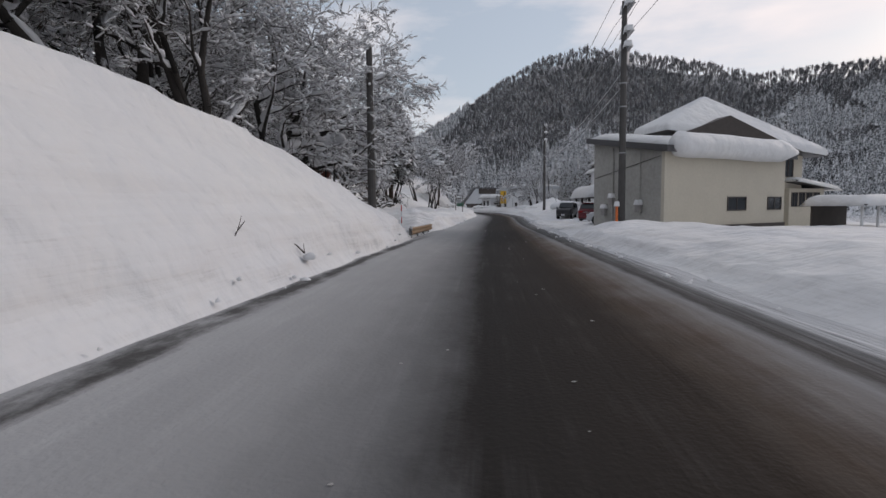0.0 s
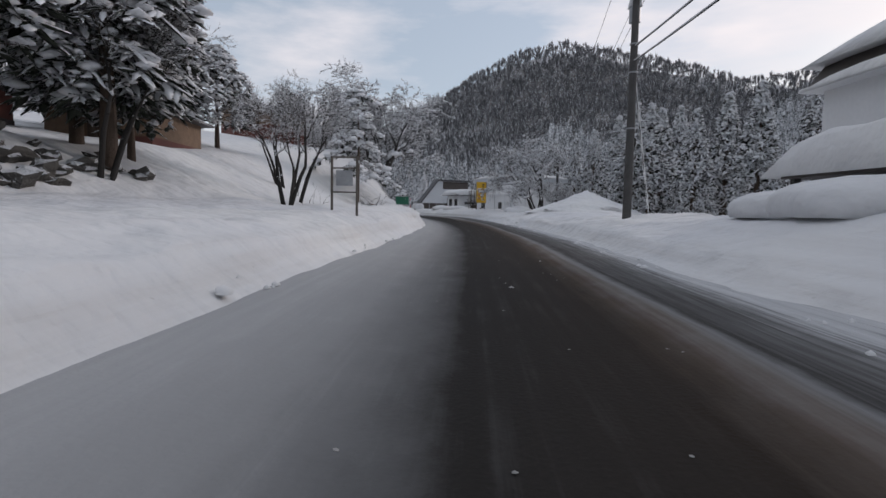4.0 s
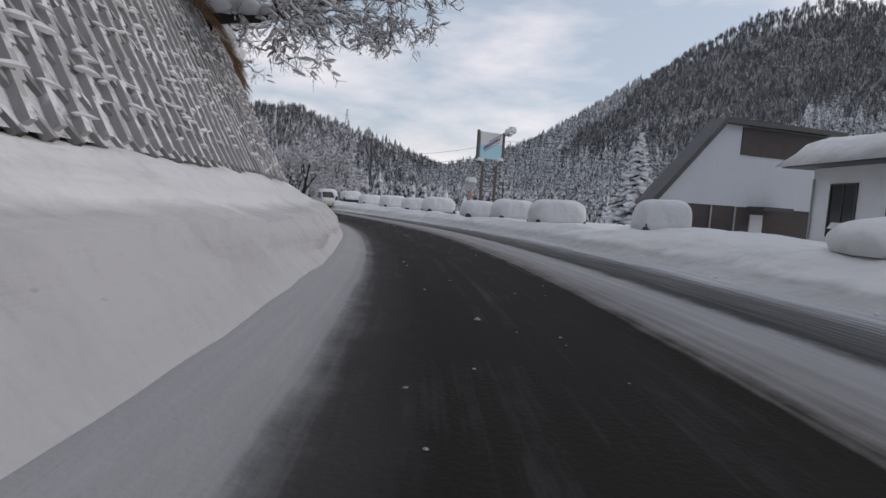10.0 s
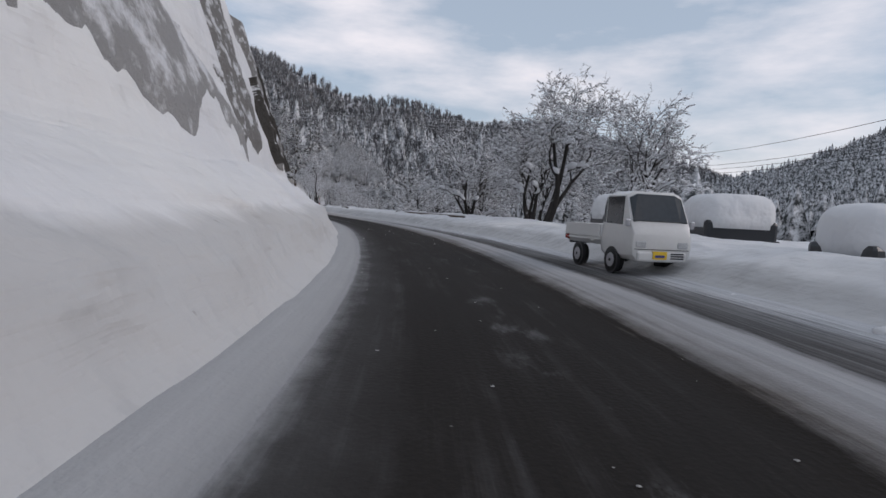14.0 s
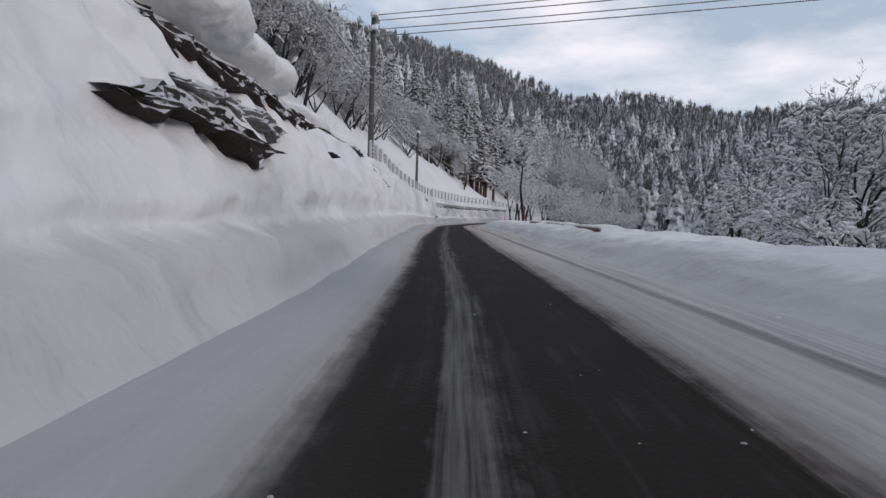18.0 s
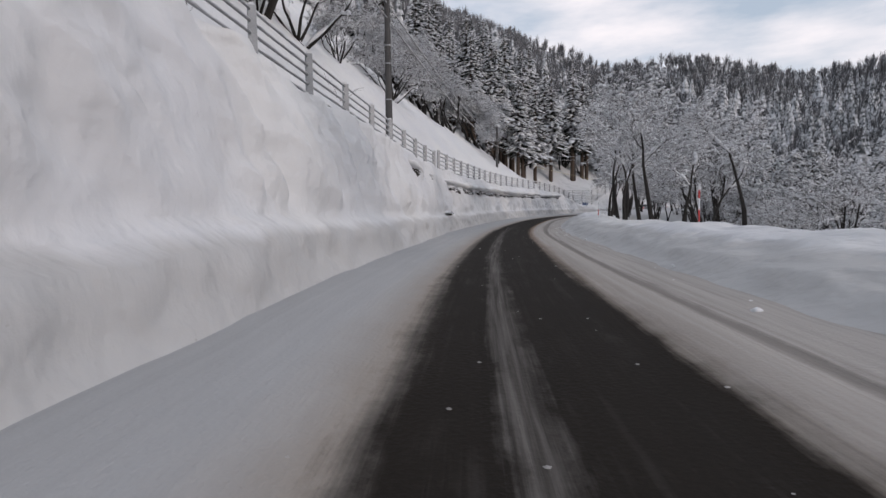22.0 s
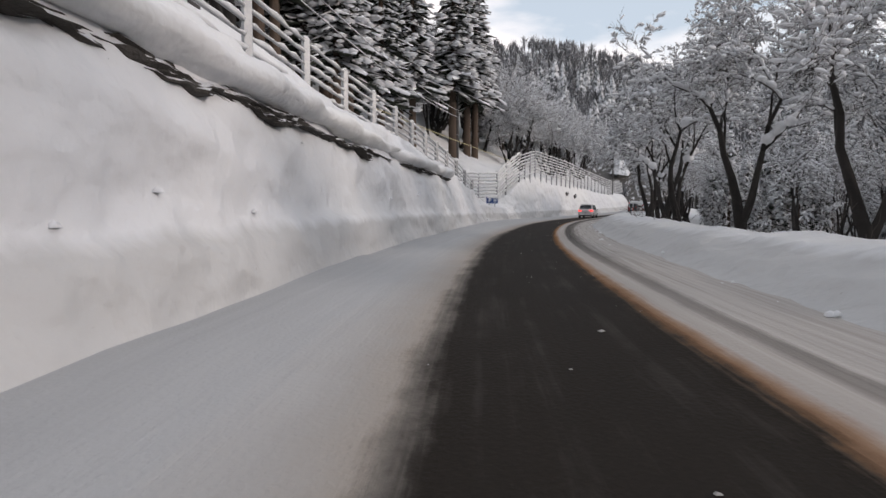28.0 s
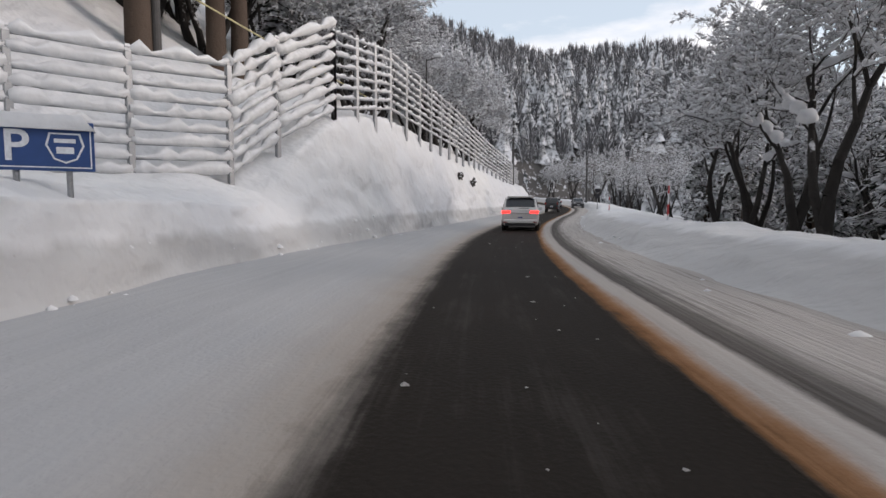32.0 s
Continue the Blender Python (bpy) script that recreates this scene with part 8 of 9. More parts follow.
    if shape == "minivan":
        part("garnish", boxes((-0.46, 0.46, -0.04, 0.05, 0.84, 0.88), bevel=0.01), CHROME, o)
        part("spoiler", prism([(-W * 0.72, 1.60), (W * 0.72, 1.60), (W * 0.66, 1.66), (-W * 0.66, 1.66)], 0.14, 0.45, bevel=0.01), colour, o)
        part("wiper", boxes((-0.05, 0.42, 0.03, 0.06, 1.07, 1.09)), PLASTIC, o)
    if snow:
        y0, y1 = secs[i0][0], secs[i1][0]
        part("snow_cover", lump(-W * 0.68, W * 0.68, y0 + 0.05, y1, H - 0.05, snow, n=10, over=0.02), SNOW, o, "snow on the roof").data.shade_smooth()
        if shape == "jeep":
            part("bonnet_snow", lump(-W * 0.6, W * 0.6, y1 + 0.5, L - 0.15, 1.00, snow * 0.6, n=8, over=0.0), SNOW, o).data.shade_smooth()
    return o


def road_stand(s, d, turn=0.0, lift=0.0):
    x, y, z = lane(s, d)
    return pose(float(x), float(y), float(z) + lift, 0, 0, heading(s) + turn)


car("minivan", "white minivan braking with lit red tail lamps", pose(-197.4, 300.2, 0.0, 0, 0, 29), "minivan", P_WHITE, lit=True)
car("estate_car", "dark sport utility car driving ahead on the road", road_stand(437, 0.2, 0, 0.02), "jeep", P_BLACK, group="cars in the lane ahead")
car("hatchback", "silver-white hatchback driving ahead on the road", road_stand(458, 0.1, 0, 0.02), "hatch", P_SILVER, group="cars in the lane ahead")
car("hatchback", "dark hatchback coming the other way", road_stand(456, 3.3, 180, 0.02), "hatch", P_BLACK)
car("kei_truck", "white light truck coming the other way", road_stand(186.2, 5.42, 183, 0.02), "truck", P_WHITE, plate=PLATE_Y)
car("hatchback", "white hatchback parked on the snowy forecourt, wheel turned", stand(41.6, 9.4, 0.0, 62), "hatch", P_SILVER, snow=0.06)
car("family_car", "dark red family car parked tail to the road", stand(47.9, 9.0, 0.0, -22), "minivan", P_RED, snow=0.07)
car("off_road_car", "small black off-road car with snow on its front", stand(56.2, 7.6, 0.0, 160), "jeep", P_BLACK, snow=0.05)


def rounded_block(a, b, h, seed, e=0.42, rows=12, cols=28, rough=0.045, peak=0.62):
    """A bulging, soft-edged block of snow, flat below."""
    v, f = [], []
    for i in range(rows):
        t = (i / (rows - 1)) * math.pi / 2
        for j in range(cols):
            u = 2 * math.pi * j / cols
            ct, st = math.cos(t) ** e, math.sin(t) ** peak
            cu, su = math.cos(u), math.sin(u)
            x = a * ct * math.copysign(abs(cu) ** 0.5, cu)
            y = b * ct * math.copysign(abs(su) ** 0.5, su)
            k = 1 + rough * float(rumple(np.array(x * 1.0), np.array(y + st * h), 0.9, seed)) - 0.07 * (1 - st) ** 2
            v.append((x * k, y * k, h * st * (1 + rough * 0.7 * float(rumple(np.array(x), np.array(y), 1.2, seed + 3)))))
    for i in range(rows - 1):
        f += [(i * cols + j, i * cols + (j + 1) % cols, (i + 1) * cols + (j + 1) % cols, (i + 1) * cols + j) for j in range(cols)]
    f.append(tuple(range(cols))[::-1])
    return np.array(v), f


def buried_car(s, d, turn, a, b, h, low, seed, nose=False):
    o = thing("buried_car", "parked car buried under a rounded block of snow" if not nose else "parked car under a loaf of snow, dark front showing", "car", stand(s, d, -0.12, turn), "snow-buried cars in the car park")
    part("body", boxes((-a * 0.86, a * 0.86, -b * 0.9, b * 0.9, -0.1, low + 0.25), bevel=0.12), P_BLACK, o, "dark lower body just showing")
    for x in (-a * 0.8, a * 0.8):
        for y in (-b * 0.55, b * 0.55):
            part("wheel", rod((x * 0.85, y, 0.26), (x, y, 0.26), 0.28, 0.28, 14), RUBBER, o)
    part("bumper", boxes((-a * 0.8, a * 0.8, -b * 0.99, -b * 0.88, 0.0, 0.20), bevel=0.04), PLASTIC if nose else P_SILVER, o)
    c = part("snow_cover", rounded_block(a, b, h - low, seed), SNOW, o, "thick rounded block of snow")
    c.location = (0, 0, low)
    c.data.shade_smooth()
    return o


for k, (s, d, turn, a, b, h, low, nose) in enumerate(((146.8, 10.2, 80, 0.8, 1.0, 1.25, 0.0, True), (153.6, 9.6, 84, 0.95, 1.45, 1.35, 0.10, False), (158.9, 10.0, 90, 0.95, 1.45, 1.35, 0.12, False), (163.6, 10.0, 86, 0.9, 1.35, 1.2, 0.05, False),
                                                         (170.6, 10.1, 92, 0.95, 1.4, 1.3, 0.1, False), (174.5, 9.9, 88, 0.85, 1.3, 1.15, 0.0, False), (179.1, 9.9, 90, 0.9, 1.35, 1.25, 0.1, False), (183.6, 9.7, 94, 0.85, 1.3, 1.2, 0.15, False), (188.0, 9.6, 88, 0.85, 1.2, 1.5, 0.5, True), (194.4, 9.9, 90, 0.8, 1.15, 1.55, 0.5, True))):
    buried_car(s, d, turn, a, b, h, low, 11 + k, nose)

for s, d, a, b, h in ((62.5, 8.4, 1.5, 2.0, 0.9), (65.5, 8.8, 1.6, 1.8, 0.8), (111.5, 10.2, 1.1, 1.5, 0.9), (97.4, 12.2, 4.6, 5.6, 1.95), (133.0, 10.0, 1.3, 2.2, 0.7), (137.5, 9.6, 1.1, 1.6, 0.8)):
    p = place(s, d, -0.25)
    o = mesh_object("snow_mound", *(rounded_block(a, b, h, s, e=0.95, rough=0.11) if h < 1.9 else rounded_block(a, b, h, s, 2.0, 18, 40, 0.13, 2.2)), SNOW)
    o.matrix_basis = pose(p.x, p.y, p.z, 0, 0, heading(s) + s * 7)
    tagged(o, "soft heap of cleared snow beside the forecourt", "snow heap", "snow heaps")


# ---- signs and small things along the road ----
def posts(o, xs, y, z0, z1, r=0.05, material=BROWN_STEEL, square=True):
    for x in xs:
        part("post", boxes((x - r, x + r, y - r, y + r, z0, z1), bevel=0.006) if square else rod((x, y, z0), (x, y, z1), r, r, 10), material, o)


def strokes(parent, rows, x0, z0, sx, sz, y, material, name="sign_bar", thick=0.05):
    """Slanting bars that stand for writing: x, z to x, z in a unit cell."""
    for xa, za, xb, zb in rows:
        a, b = Vector((x0 + xa * sx, y, z0 + za * sz)), Vector((x0 + xb * sx, y, z0 + zb * sz))
        u = (b - a).normalized()
        w = Vector((-u.z, 0, u.x)) * thick / 2
        q = [a - w, b - w, b + w, a + w]
        bm = bmesh.new()
        f0 = [bm.verts.new(p) for p in q]
        f1 = [bm.verts.new(p + Vector((0, -0.012, 0))) for p in q]
        bm.faces.new(f0)
        bm.faces.new(f1[::-1])
        for k in range(4):
            bm.faces.new((f0[k], f1[k], f1[(k + 1) % 4], f0[(k + 1) % 4]))
        bmesh.ops.recalc_face_normals(bm, faces=bm.faces[:])
        part(name, bm, material, parent)


# yellow board on two legs with stays
p = place(124.2, 10.0)
ysg = thing("yellow_signboard", "yellow roadside signboard with dark writing and orange-red arrow", "sign", pose(p.x, p.y, -0.1, 0, 0, heading(124) + 8) @ Matrix.Scale(1.06, 4))
part("board", boxes((-0.72, 0.72, -0.05, 0.05, 1.95, 4.65), bevel=0.01), YELLOW, ysg)
part("edge_frame", boxes((-0.76, -0.72, -0.06, 0.06, 1.93, 4.67), (0.72, 0.76, -0.06, 0.06, 1.93, 4.67), (-0.72, 0.72, -0.06, 0.06, 4.65, 4.69), (-0.72, 0.72, -0.06, 0.06, 1.91, 1.95)), STEEL, ysg)
posts(ysg, (-0.62, 0.6), 0.1, -0.5, 4.4, 0.06)
for x in (-0.66, 0.56):
    part("stay", rod((x, 0.12, 2.4), (x - 0.1, 1.5, 0.3), 0.04), BROWN_STEEL, ysg)
for k, g in enumerate((((0.1, 0.9, 0.9, 0.9), (0.5, 1.0, 0.5, 0.9), (0.2, 0.7, 0.8, 0.7), (0.15, 0.0, 0.15, 0.5), (0.15, 0.5, 0.9, 0.5), (0.9, 0.5, 0.85, 0.05), (0.35, 0.25, 0.7, 0.25)),
                       ((0.1, 0.9, 0.95, 0.9), (0.15, 0.9, 0.05, 0.1), (0.35, 0.7, 0.85, 0.7), (0.35, 0.45, 0.85, 0.45), (0.6, 0.4, 0.6, 0.0), (0.3, 0.1, 0.4, 0.3), (0.8, 0.3, 0.9, 0.1)),
                       ((0.15, 0.85, 0.85, 0.85), (0.85, 0.85, 0.1, 0.05), (0.45, 0.4, 0.9, 0.05)), ((0.85, 0.95, 0.1, 0.05),), ((0.45, 1.0, 0.55, 0.0),),
                       ((0.3, 0.75, 0.1, 0.1), (0.6, 0.75, 0.9, 0.1), (0.8, 0.95, 0.95, 0.85)), ((0.45, 1.0, 0.55, 0.0),), ((0.35, 0.95, 0.1, 0.5), (0.3, 0.8, 0.9, 0.8), (0.9, 0.8, 0.3, 0.0)))):
    strokes(ysg, g, 0.08, 4.20 - 0.285 * k, 0.34, 0.22, -0.052, INK, thick=0.045)
part("arrow", prism([(-0.44, 3.35), (-0.30, 3.35), (-0.30, 3.52), (-0.20, 3.52), (-0.37, 3.72), (-0.54, 3.52), (-0.44, 3.52)], -0.066, -0.052), RED_INK, ysg, "orange-red arrow pointing up")
for z in (2.86, 2.42):
    part("red_block", boxes((-0.52, -0.22, -0.064, -0.052, z, z + 0.26), bevel=0.01), RED_INK, ysg)
    part("gap_bar", boxes((-0.48, -0.26, -0.068, -0.064, z + 0.09, z + 0.12), (-0.48, -0.26, -0.068, -0.064, z + 0.17, z + 0.19)), YELLOW, ysg)

# empty steel frame beside it
p = place(126.6, 9.9)
fr = thing("empty_sign_frame", "empty rusty steel sign frame standing in the snow", "sign frame", pose(p.x, p.y, 0, 0, 0, heading(126) + 2))
posts(fr, (-0.42, 0.42), 0, 0.2, 3.75, 0.055)
posts(fr, (-0.5, 0.34), 0.5, 0.2, 3.7, 0.035)
for z in (2.1, 3.6):
    part("crossbar", boxes((-0.75, 0.75, -0.04, 0.04, z, z + 0.07)), BROWN_STEEL, fr)
part("cross_tie", boxes((-0.46, -0.40, 0, 0.5, 3.62, 3.66), (0.37, 0.42, 0, 0.5, 3.62, 3.66)), BROWN_STEEL, fr)
part("lower_panel", boxes((-0.36, 0.36, -0.02, 0.02, 0.95, 1.65)), DARK_TRIM, fr)

# tall billboard with bent posts
bil = thing("tall_billboard", "tall pale and cyan billboard on bent brown posts", "billboard", pose(-7.0, 168.85, 0.1, 0, 0, 46.7))
part("panel", boxes((-1.0, 1.0, -0.08, 0.08, 5.75, 6.75)), PALE_SIGN, bil)
part("lower_panel", boxes((-1.0, 1.0, -0.078, 0.08, 4.75, 5.75)), SKY_INK, bil)
part("cyan_wedge", prism([(1.0, 5.75), (1.0, 5.95), (-0.2, 5.752)], -0.086, -0.08), SKY_INK, bil)
for k in range(7):
    xa = -0.72 + 0.215 * k
    zz = 5.38 + 0.125 * k
    part("slanted_block", prism([(xa, zz), (xa + 0.14, zz + 0.08), (xa + 0.20, zz + 0.36), (xa + 0.06, zz + 0.28)], -0.10, -0.086), NAVY_INK, bil)
part("red_bar", prism([(-0.30, 5.98), (0.86, 6.62), (0.86, 6.68), (-0.30, 6.04)], -0.10, -0.086), RED_INK, bil)
part("red_bar", prism([(-0.62, 5.28), (0.74, 6.06), (0.74, 6.10), (-0.62, 5.33)], -0.10, -0.086), RED_INK, bil)
for s_ in (-1, 1):
    part("post", boxes((s_ * 0.62 - 0.09, s_ * 0.62 + 0.09, -0.06, 0.10, -0.8, 4.2), bevel=0.01), BROWN_STEEL, bil)
    xs = sorted((s_ * 0.53, s_ * 0.71))
    part("elbow", prism([(s_ * 0.53, 4.2), (s_ * 0.71, 4.2), (s_ * 1.26, 4.75), (s_ * 1.08, 4.75)], -0.06, 0.10), BROWN_STEEL, bil)
    part("side_post", boxes((s_ * 1.17 - 0.09, s_ * 1.17 + 0.09, -0.06, 0.10, 4.75, 6.85), bevel=0.01), BROWN_STEEL, bil)
    part("snow_cover", lump(*sorted((s_ * 0.6, s_ * 1.2)), -0.08, 0.12, 4.78 if s_ > 0 else 4.66, 0.16, n=8, over=0.03), SNOW, bil).data.shade_smooth()
for k in range(7):
    part("rung", boxes((-0.53, 0.53, 0.0, 0.04, 1.5 + 0.38 * k, 1.54 + 0.38 * k)), BROWN_STEEL, bil)
for k, (x, z) in enumerate(((1.45, 6.75), (1.75, 6.95))):
    lampb = new("flood_lamp")
    lampb.parent = bil
    part("arm", rod((1.17, 0, 6.6), (x, -0.1, z), 0.03), BROWN_STEEL, lampb)
    part("housing", rod((x, -0.1, z), (x + 0.05, -0.4, z + 0.05), 0.14, 0.2, 14), STEEL, lampb)
    part("snow_cover", lump(x - 0.2, x + 0.22, -0.42, 0.0, z + 0.12, 0.3, n=9, over=0.06), SNOW, lampb).data.shade_smooth()

# round traffic mirror on an orange post
tm = thing("traffic_mirror", "round snow-plastered traffic mirror on an orange post", "traffic mirror", pose(-7.5, 165.3, 0.6, 0, 0, 40))
part("post", rod((0, 0, -0.6), (0.02, 0, 1.8), 0.045, 0.045, 10), ORANGE_PAINT, tm)
part("shell", rod((0, 0.05, 2.05), (0, 0.13, 2.05), 0.42, 0.34, 28), ORANGE_PAINT, tm)
part("mirror", rod((0, 0.05, 2.05), (0, 0.0, 2.05), 0.40, 0.38, 28), MIRROR, tm)
part("rim", rod((0, 0.06, 2.05), (0, 0.02, 2.05), 0.44, 0.44, 28), SNOW, tm, "rim plastered with snow")
part("snow_cover", lump(-0.34, 0.34, -0.14, 0.16, 2.36, 0.26, n=9, over=0.06), SNOW, tm).data.shade_smooth()

# green board on the hill side
gs = thing("green_signboard", "blank dark green road signboard on two thin legs", "sign", pose(2.15, 107.7, 0, 0, 0, 8))
part("board", boxes((-0.68, 0.68, -0.02, 0.02, 1.42, 2.24), bevel=0.006), GREEN_SIGN, gs)
part("edge", boxes((-0.69, 0.69, -0.024, 0.024, 2.24, 2.26), (-0.69, 0.69, -0.024, 0.024, 1.40, 1.42)), STEEL, gs)
posts(gs, (-0.4, 0.35), 0.05, -0.2, 2.1, 0.03, STEEL, False)


def snow_pole(s, d, h, lean=0.0, lift=-0.2, xyz=None):
    m = stand(s, d, lift, 0, lean) if xyz is None else pose(*xyz, lean, 0, 0)
    o = thing("snow_pole", "red and white striped snow marker pole", "marker pole", m, "snow marker poles")
    n = max(2, int(h / 0.35))
    for k in range(n):
        part("band", rod((0, 0, h * k / n), (0, 0, h * (k + 1) / n), 0.026, 0.026, 8), RED_PAINT if k % 2 else WHITE_INK, o)
    part("snow_cover", lump(-0.03, 0.03, -0.03, 0.03, h, 0.07, n=6, over=0.01), SNOW, o)


snow_pole(0, 0, 1.5, xyz=(3.0, 107.6, 0.7))
for s, d, h, lean in ((30.5, -5.0, 2.1, 3), (262.5, 6.6, 1.5, 4), (281, 6.4, 1.4, -3), (392.5, 6.6, 1.6, 5), (393.6, 6.9, 1.3, -6), (412, 6.2, 1.4, 2), (302, 6.3, 1.2, 4)):
    snow_pole(s, d, h, lean)

# blue parking sign
pk = thing("parking_sign", "dark blue parking sign with white P, snow on top", "sign", pose(-190.85, 277.65, -0.04, 0, 0, 66))
part("board", boxes((-0.56, 0.56, -0.02, 0.02, 1.64, 2.24), bevel=0.008), BLUE_SIGN, pk)
part("border", boxes((-0.53, 0.53, -0.026, -0.021, 2.19, 2.205), (-0.53, 0.53, -0.026, -0.021, 1.675, 1.69), (-0.53, -0.515, -0.026, -0.021, 1.69, 2.19), (0.515, 0.53, -0.026, -0.021, 1.69, 2.19)), WHITE_INK, pk)
lettering(pk, "P", 0.52, pose(-0.36, -0.024, 1.76, 90, 0, 0), WHITE_INK, depth=0.006)
part("route_shield", prism([(0.10, 2.10), (0.42, 2.10), (0.46, 1.95), (0.38, 1.78), (0.26, 1.73), (0.14, 1.78), (0.06, 1.95)], -0.026, -0.021), WHITE_INK, pk, "outline of a route shield")
part("shield_face", prism([(0.12, 2.08), (0.40, 2.08), (0.435, 1.95), (0.365, 1.795), (0.26, 1.755), (0.155, 1.795), (0.085, 1.95)], -0.030, -0.026), BLUE_SIGN, pk)
part("shield_bar", boxes((0.15, 0.37, -0.034, -0.030, 1.98, 2.03), (0.17, 0.35, -0.034, -0.030, 1.85, 1.93)), WHITE_INK, pk)
posts(pk, (-0.25, 0.28), 0.06, 0.9, 2.1, 0.035, STEEL, False)
part("snow_cover", lump(-0.56, 0.56, -0.06, 0.08, 2.24, 0.08, n=9, over=0.02), SNOW, pk).data.shade_smooth()

# thin steel frame with a small board by the houses
p = place(70.2, -4.5)
gf = thing("notice_frame", "thin dark steel frame holding a small notice", "notice board", pose(p.x, p.y, p.z - 1.1, 0, 0, heading(70)))
posts(gf, (-0.45, 0.45), 0, 0.3, 3.05, 0.04)
part("top_bar", boxes((-0.45, 0.45, -0.03, 0.03, 2.98, 3.04)), BROWN_STEEL, gf)
part("notice", boxes((-0.3, 0.3, -0.015, 0.015, 2.0, 2.55)), STEEL, gf)
part("notice_bar", boxes((-0.41, 0.41, -0.02, 0.02, 1.75, 1.8), (-0.41, 0.41, -0.02, 0.02, 2.6, 2.65)), BROWN_STEEL, gf)

# log rail on two short posts
p = place(104.6, -5.9, -0.25)
lr = thing("log_rail", "dark log rail on two posts half sunk in snow", "rail", pose(p.x, p.y, p.z - 0.4, 0, 0, heading(105) + 14))
posts(lr, (-0.55, 0.5), 0, -0.3, 0.95, 0.06, TIMBER)
part("log", rod((-0.85, 0, 1.03), (0.8, 0, 0.98), 0.075, 0.07, 10), TIMBER, lr)
part("snow_cover", lump(-0.5, 0.4, -0.06, 0.06, 1.07, 0.08, n=7, over=0.01), SNOW, lr).data.shade_smooth()

# signs and lamp at the bend ahead
ts = thing("post_sign", "dark traffic signs stacked on a snowy post", "sign", stand(426, 5.4, -0.2, 4))
part("post", rod((0, 0, -0.3), (0, 0, 2.6), 0.04, 0.04, 10), STEEL, ts)
for z in (1.55, 2.1):
    part("plate", rod((0, -0.05, z), (0, -0.08, z), 0.24, 0.24, 20), INK, ts)
part("snow_cover", lump(-0.22, 0.22, -0.12, 0.06, 2.36, 0.18, n=8, over=0.03), SNOW, ts).data.shade_smooth()
sl = thing("street_lamp", "slim street lamp with a snow-capped head", "street lamp", stand(416, -8.6, -0.6, -90))
part("pole", rod((0, 0, -0.5), (0, 0, 8.2), 0.09, 0.06, 10), POLE_C, sl)
part("arm", rod((0, 0, 8.1), (0, 0.9, 8.3), 0.04), POLE_C, sl)
part("head", boxes((-0.14, 0.14, 0.7, 1.3, 8.24, 8.38), bevel=0.04), STEEL, sl)
part("snow_cover", lump(-0.16, 0.16, 0.65, 1.35, 8.38, 0.22, n=8, over=0.04), SNOW, sl).data.shade_smooth()

# dark lumps added for the unidentified objects under the canopy of the white house
for s, d in ((58.5, 12.4), (61.8, 12.7)):
    o = thing("covered_machine", "unidentified dark lump under the snowy canopy", "machine", stand(s, d, -0.05, 20), "covered machines")
    part("cover", rounded_block(0.55, 0.9, 0.9, s, rows=8, cols=18), PLASTIC, o).data.shade_smooth()
    part("snow_cover", lump(-0.4, 0.4, -0.6, 0.6, 0.85, 0.16, n=8, over=0.02), SNOW, o).data.shade_smooth()

# mast on the far ridge
def mast(x, y, z, h):
    o = thing("lattice_mast", "distant steel lattice mast on the wooded ridge", "mast", pose(x, y, z, 0, 0, 20))
    w = h * 0.09
    for a, b in ((-1, -1), (1, -1), (1, 1), (-1, 1)):
        part("leg", rod((a * w, b * w, 0), (a * w * 0.12, b * w * 0.12, h), 0.16, 0.1, 5), STEEL, o)
    for k in range(5):
        u = (k + 1) / 6
        q = w * (1 - 0.88 * u)
        for s_ in (-1, 1):
            part("brace", rod((-q, s_ * q, h * u), (q * 0.9, s_ * q * 0.9, h * (u + 0.12)), 0.08, 0.08, 4), STEEL, o)
    for u in (0.72, 0.85, 0.96):
        part("arm", rod((-w * 1.1, 0, h * u), (w * 1.1, 0, h * u), 0.09, 0.09, 4), STEEL, o)


mx, my = -212.0, 545.0
mast(mx, my, float(hills(np.array([mx]), np.array([my]))[0]) + 8, 18)

# snow clods and crumbs lying on the carriageway
rc = random.Random(31)
cv, cf = [], []
for k in range(2600):
    s = rc.uniform(-5, 440) if k < 1700 else rc.uniform(148, 176)
    d = rc.choice((rc.gauss(0.8, 0.7), rc.gauss(2.0, 0.35), rc.uniform(-2.2, 5.0), rc.gauss(-1.2, 0.4)))
    if abs(d - 1) > 5:
        continue
    x, y, z = lane(s, d)
    r = rc.uniform(0.008, 0.022) if rc.random() < 0.93 else rc.uniform(0.025, 0.045)
    o = len(cv)
    for t in range(5):
        b = t * 1.2566 + rc.uniform(-0.3, 0.3)
        cv.append((float(x) + r * rc.uniform(0.7, 1.4) * math.cos(b), float(y) + r * rc.uniform(0.7, 1.4) * math.sin(b), float(z) + 0.006))
    cv.append((float(x), float(y), float(z) + r * rc.uniform(0.4, 0.9)))
    cf += [(o + t, o + (t + 1) % 5, o + 5) for t in range(5)]
o = mesh_object("snow_crumbs", np.array(cv), cf, mat("grey_slush", (0.33, 0.32, 0.31), 0.8, scale=6, vary=0.4), smooth=False)
tagged(o, "grey crumbs of slush scattered over the road", "slush", kind="stuff")

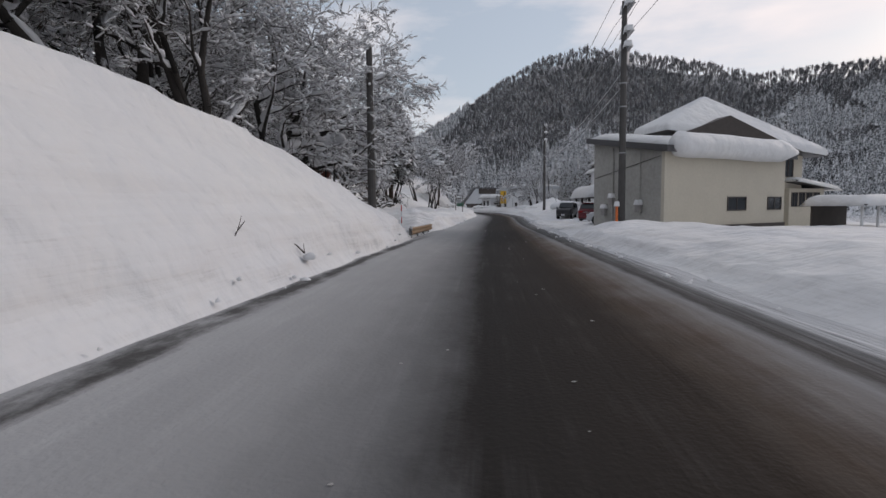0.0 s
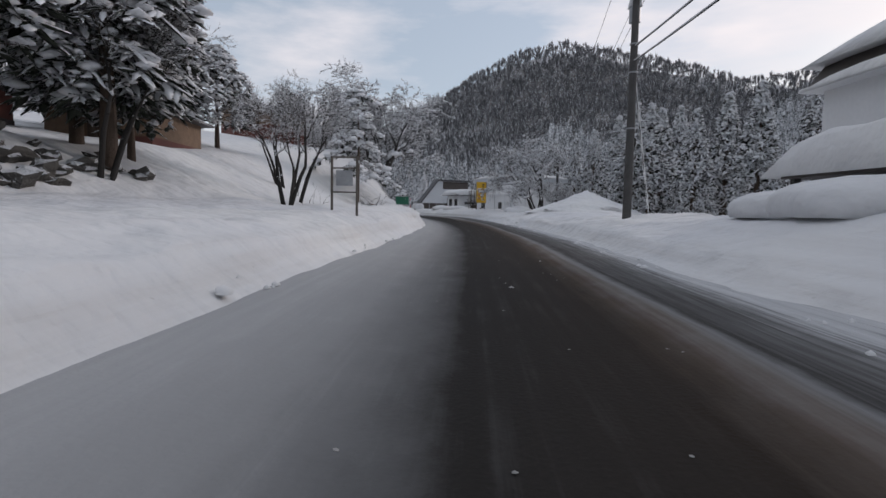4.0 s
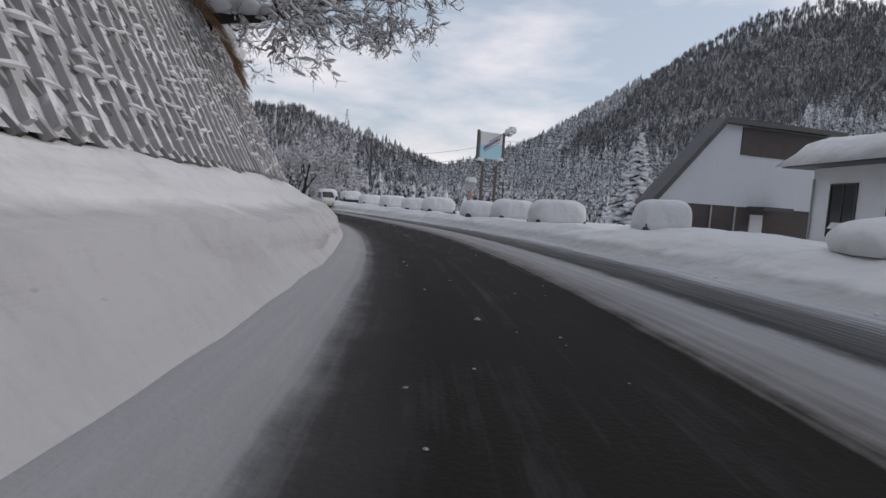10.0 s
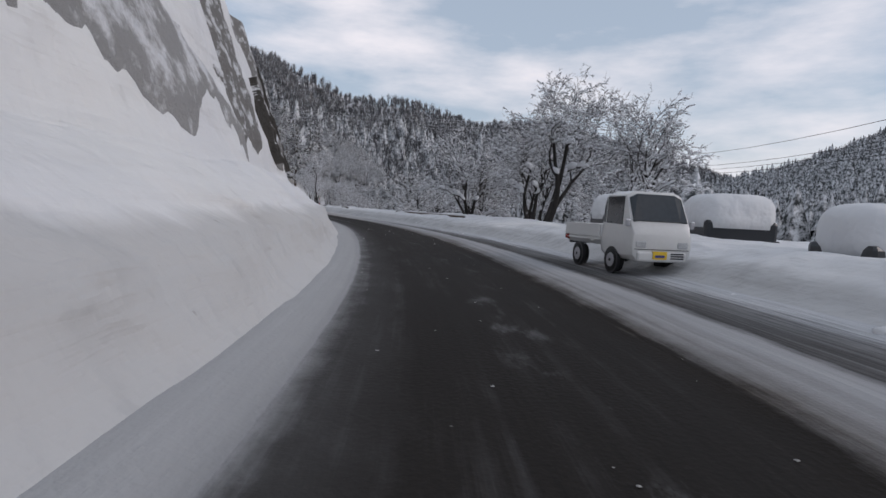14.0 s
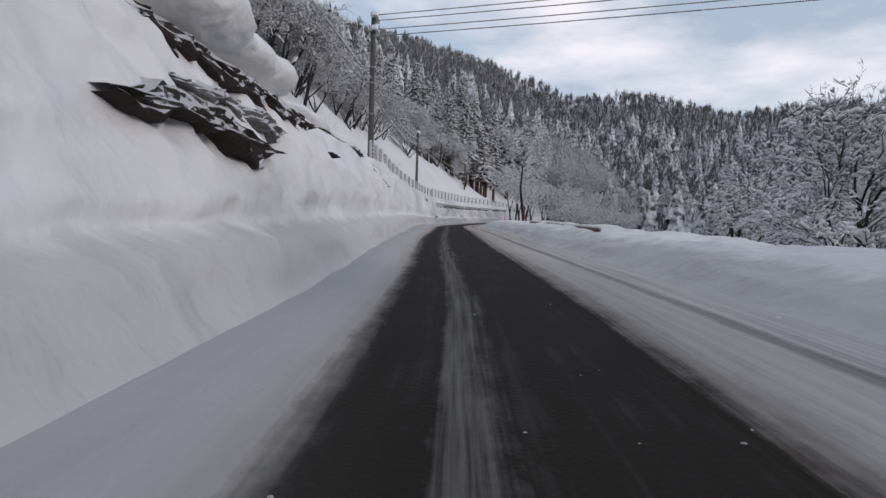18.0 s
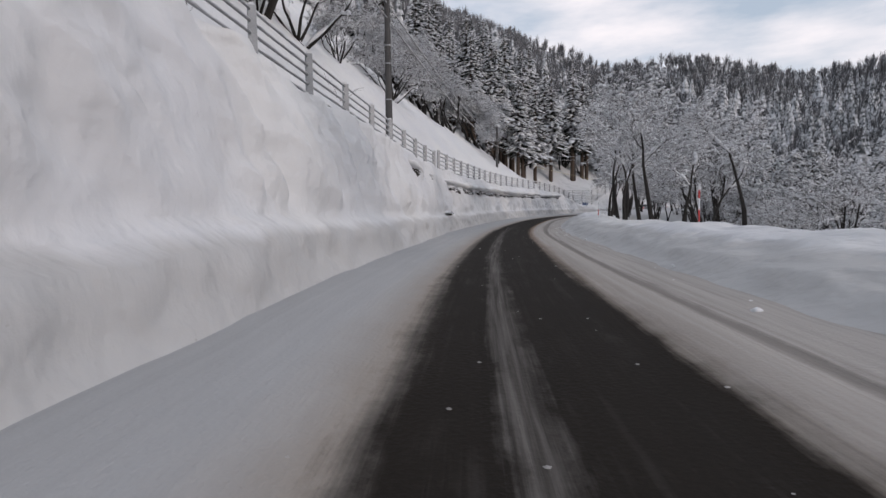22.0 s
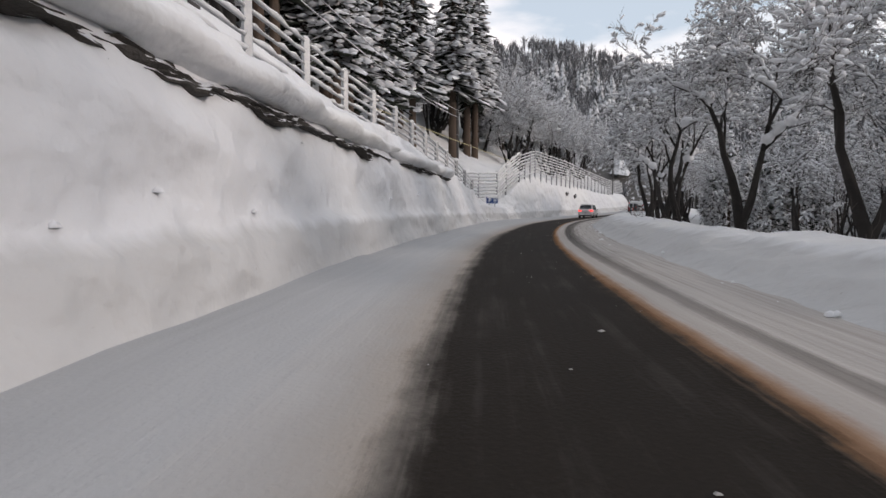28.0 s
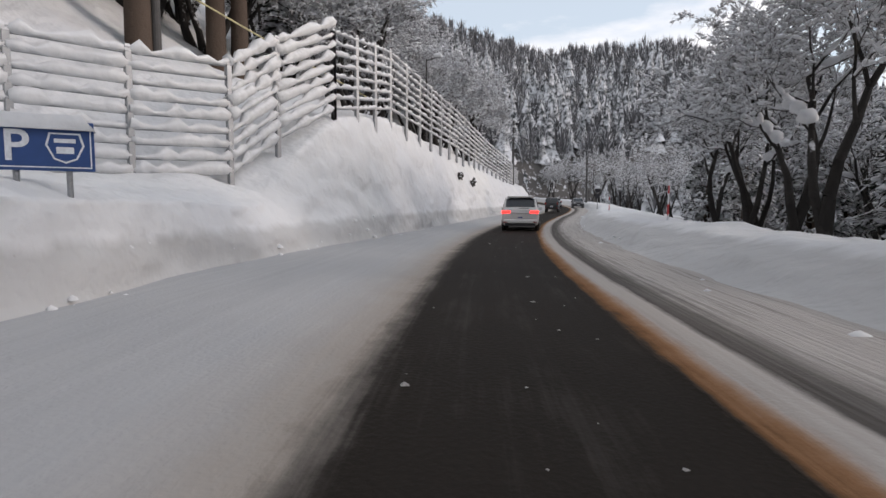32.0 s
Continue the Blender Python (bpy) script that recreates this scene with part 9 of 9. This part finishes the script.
# lumps fallen at the foot of the banks
cv, cf = [], []
for k in range(1300):
    s = rc.uniform(-8, 430)
    sign = rc.choice((-1, -1, 1))
    a, z_ = section(LEFT if sign < 0 else RIGHT, s)
    off = float(a[0]) + rc.gauss(-0.02, 0.18)
    p = place(s, sign * off)
    r = rc.uniform(0.02, 0.07) if rc.random() < 0.93 else rc.uniform(0.08, 0.15)
    o = len(cv)
    for zz, q in ((0.0, 1.0), (0.5, 0.85)):
        for t in range(6):
            b = t * 1.0472 + rc.uniform(-0.3, 0.3)
            cv.append((p.x + r * q * rc.uniform(0.7, 1.3) * math.cos(b), p.y + r * q * rc.uniform(0.7, 1.3) * math.sin(b), p.z - 0.02 + zz * r * rc.uniform(0.8, 1.3)))
    cv.append((p.x, p.y, p.z + r * 0.75))
    cf += [(o + t, o + (t + 1) % 6, o + 6 + (t + 1) % 6, o + 6 + t) for t in range(6)]
    cf += [(o + 6 + t, o + 6 + (t + 1) % 6, o + 12) for t in range(6)]
o = mesh_object("fallen_snow_lumps", np.array(cv), cf, SNOW)
tagged(o, "lumps of snow fallen at the foot of the banks", "snow lumps", kind="stuff")

# sticks and stems poking out of the snow
def stems(label, spots, seed):
    q = random.Random(seed)
    o = thing("leafless_shrub", label, "shrub", stand(spots[0][0], spots[0][1]), "stems in the snow")
    b = place(spots[0][0], spots[0][1])
    seg = []
    for s, d, h, n in spots:
        for _ in range(n):
            p = place(s + q.uniform(-0.5, 0.5), d + q.uniform(-0.4, 0.4), -0.1)
            way = Vector((q.uniform(-0.8, 0.8), q.uniform(-0.8, 0.8), q.uniform(0.3, 1.1))).normalized()
            r = q.uniform(0.008, 0.018)
            for k in range(3):
                e = p + way * h * q.uniform(0.22, 0.45)
                seg.append((*(p - b), r, *(e - b), r * 0.7))
                if q.random() < 0.6:
                    t = turned(way, q, 0.7)
                    e2 = p + t * h * 0.3
                    seg.append((*(p - b), r * 0.7, *(e2 - b), 0.004))
                p, r = e, r * 0.7
                way = turned(way, q, 0.35)
    o.matrix_basis = Matrix.Translation(b)
    t = part("stem", tubes(seg, 4), TWIG_DARK, o)
    t["kind"] = "stuff"


stems("bent bare stems poking out of the snow bank", [(14.5, -5.6, 1.0, 4), (15.8, -5.9, 0.9, 4), (17.0, -5.3, 0.8, 3)], 1)
stems("broken twigs lying on the snow bank", [(9.0, -3.6, 0.6, 2), (7.2, -3.5, 0.35, 2)], 2)
stems("leafless shrubs in the snow behind the green board", [(113, -4.0, 1.0, 5), (114.5, -3.6, 1.1, 6), (116, -3.6, 0.9, 5), (111.5, -4.4, 1.0, 4)], 3)
stems("thin stems on the snow slope below the trees", [(84, -5.6, 1.0, 4), (88, -6.2, 1.2, 5), (92, -6.0, 1.0, 4), (78, -7.5, 1.2, 5)], 4)
stems("bare scrub on the steep hillside", [(228, -9.5, 1.6, 6), (234, -10.5, 1.6, 6), (243, -9.0, 1.4, 5), (262, -9, 1.6, 6), (280, -9, 1.6, 6), (295, -9.5, 1.5, 5)], 5)
stems("scrub beneath the roadside trees", [(352, 7.2, 1.2, 6), (358, 7.4, 1.3, 6), (364, 7.2, 1.2, 6), (371, 7.3, 1.3, 6), (378, 7.4, 1.2, 6), (341, 7.4, 1.1, 5), (331, 7.6, 1.1, 5)], 6)

# dark stones in the tall bank by the fence
for k, (x, y, z, r) in enumerate(((-200.4, 292.4, 3.45, 0.28), (-206.2, 306.6, 3.3, 0.3), (-207.8, 310.4, 3.0, 0.34), (-203.5, 300.0, 1.6, 0.15))):
    me = bpy.data.meshes.new("stone")
    bm = rock_mesh(90 + k, r, r, r * 1.3, 3)
    bm.to_mesh(me)
    bm.free()
    me.materials.append(ROCK)
    o = new("rock_outcrop", me)
    o.matrix_basis = pose(x, y, z, 0, 0, 30 * k)
    tagged(o, "small dark stone in the face of the snow wall", "rock", "rocks in the snow wall")
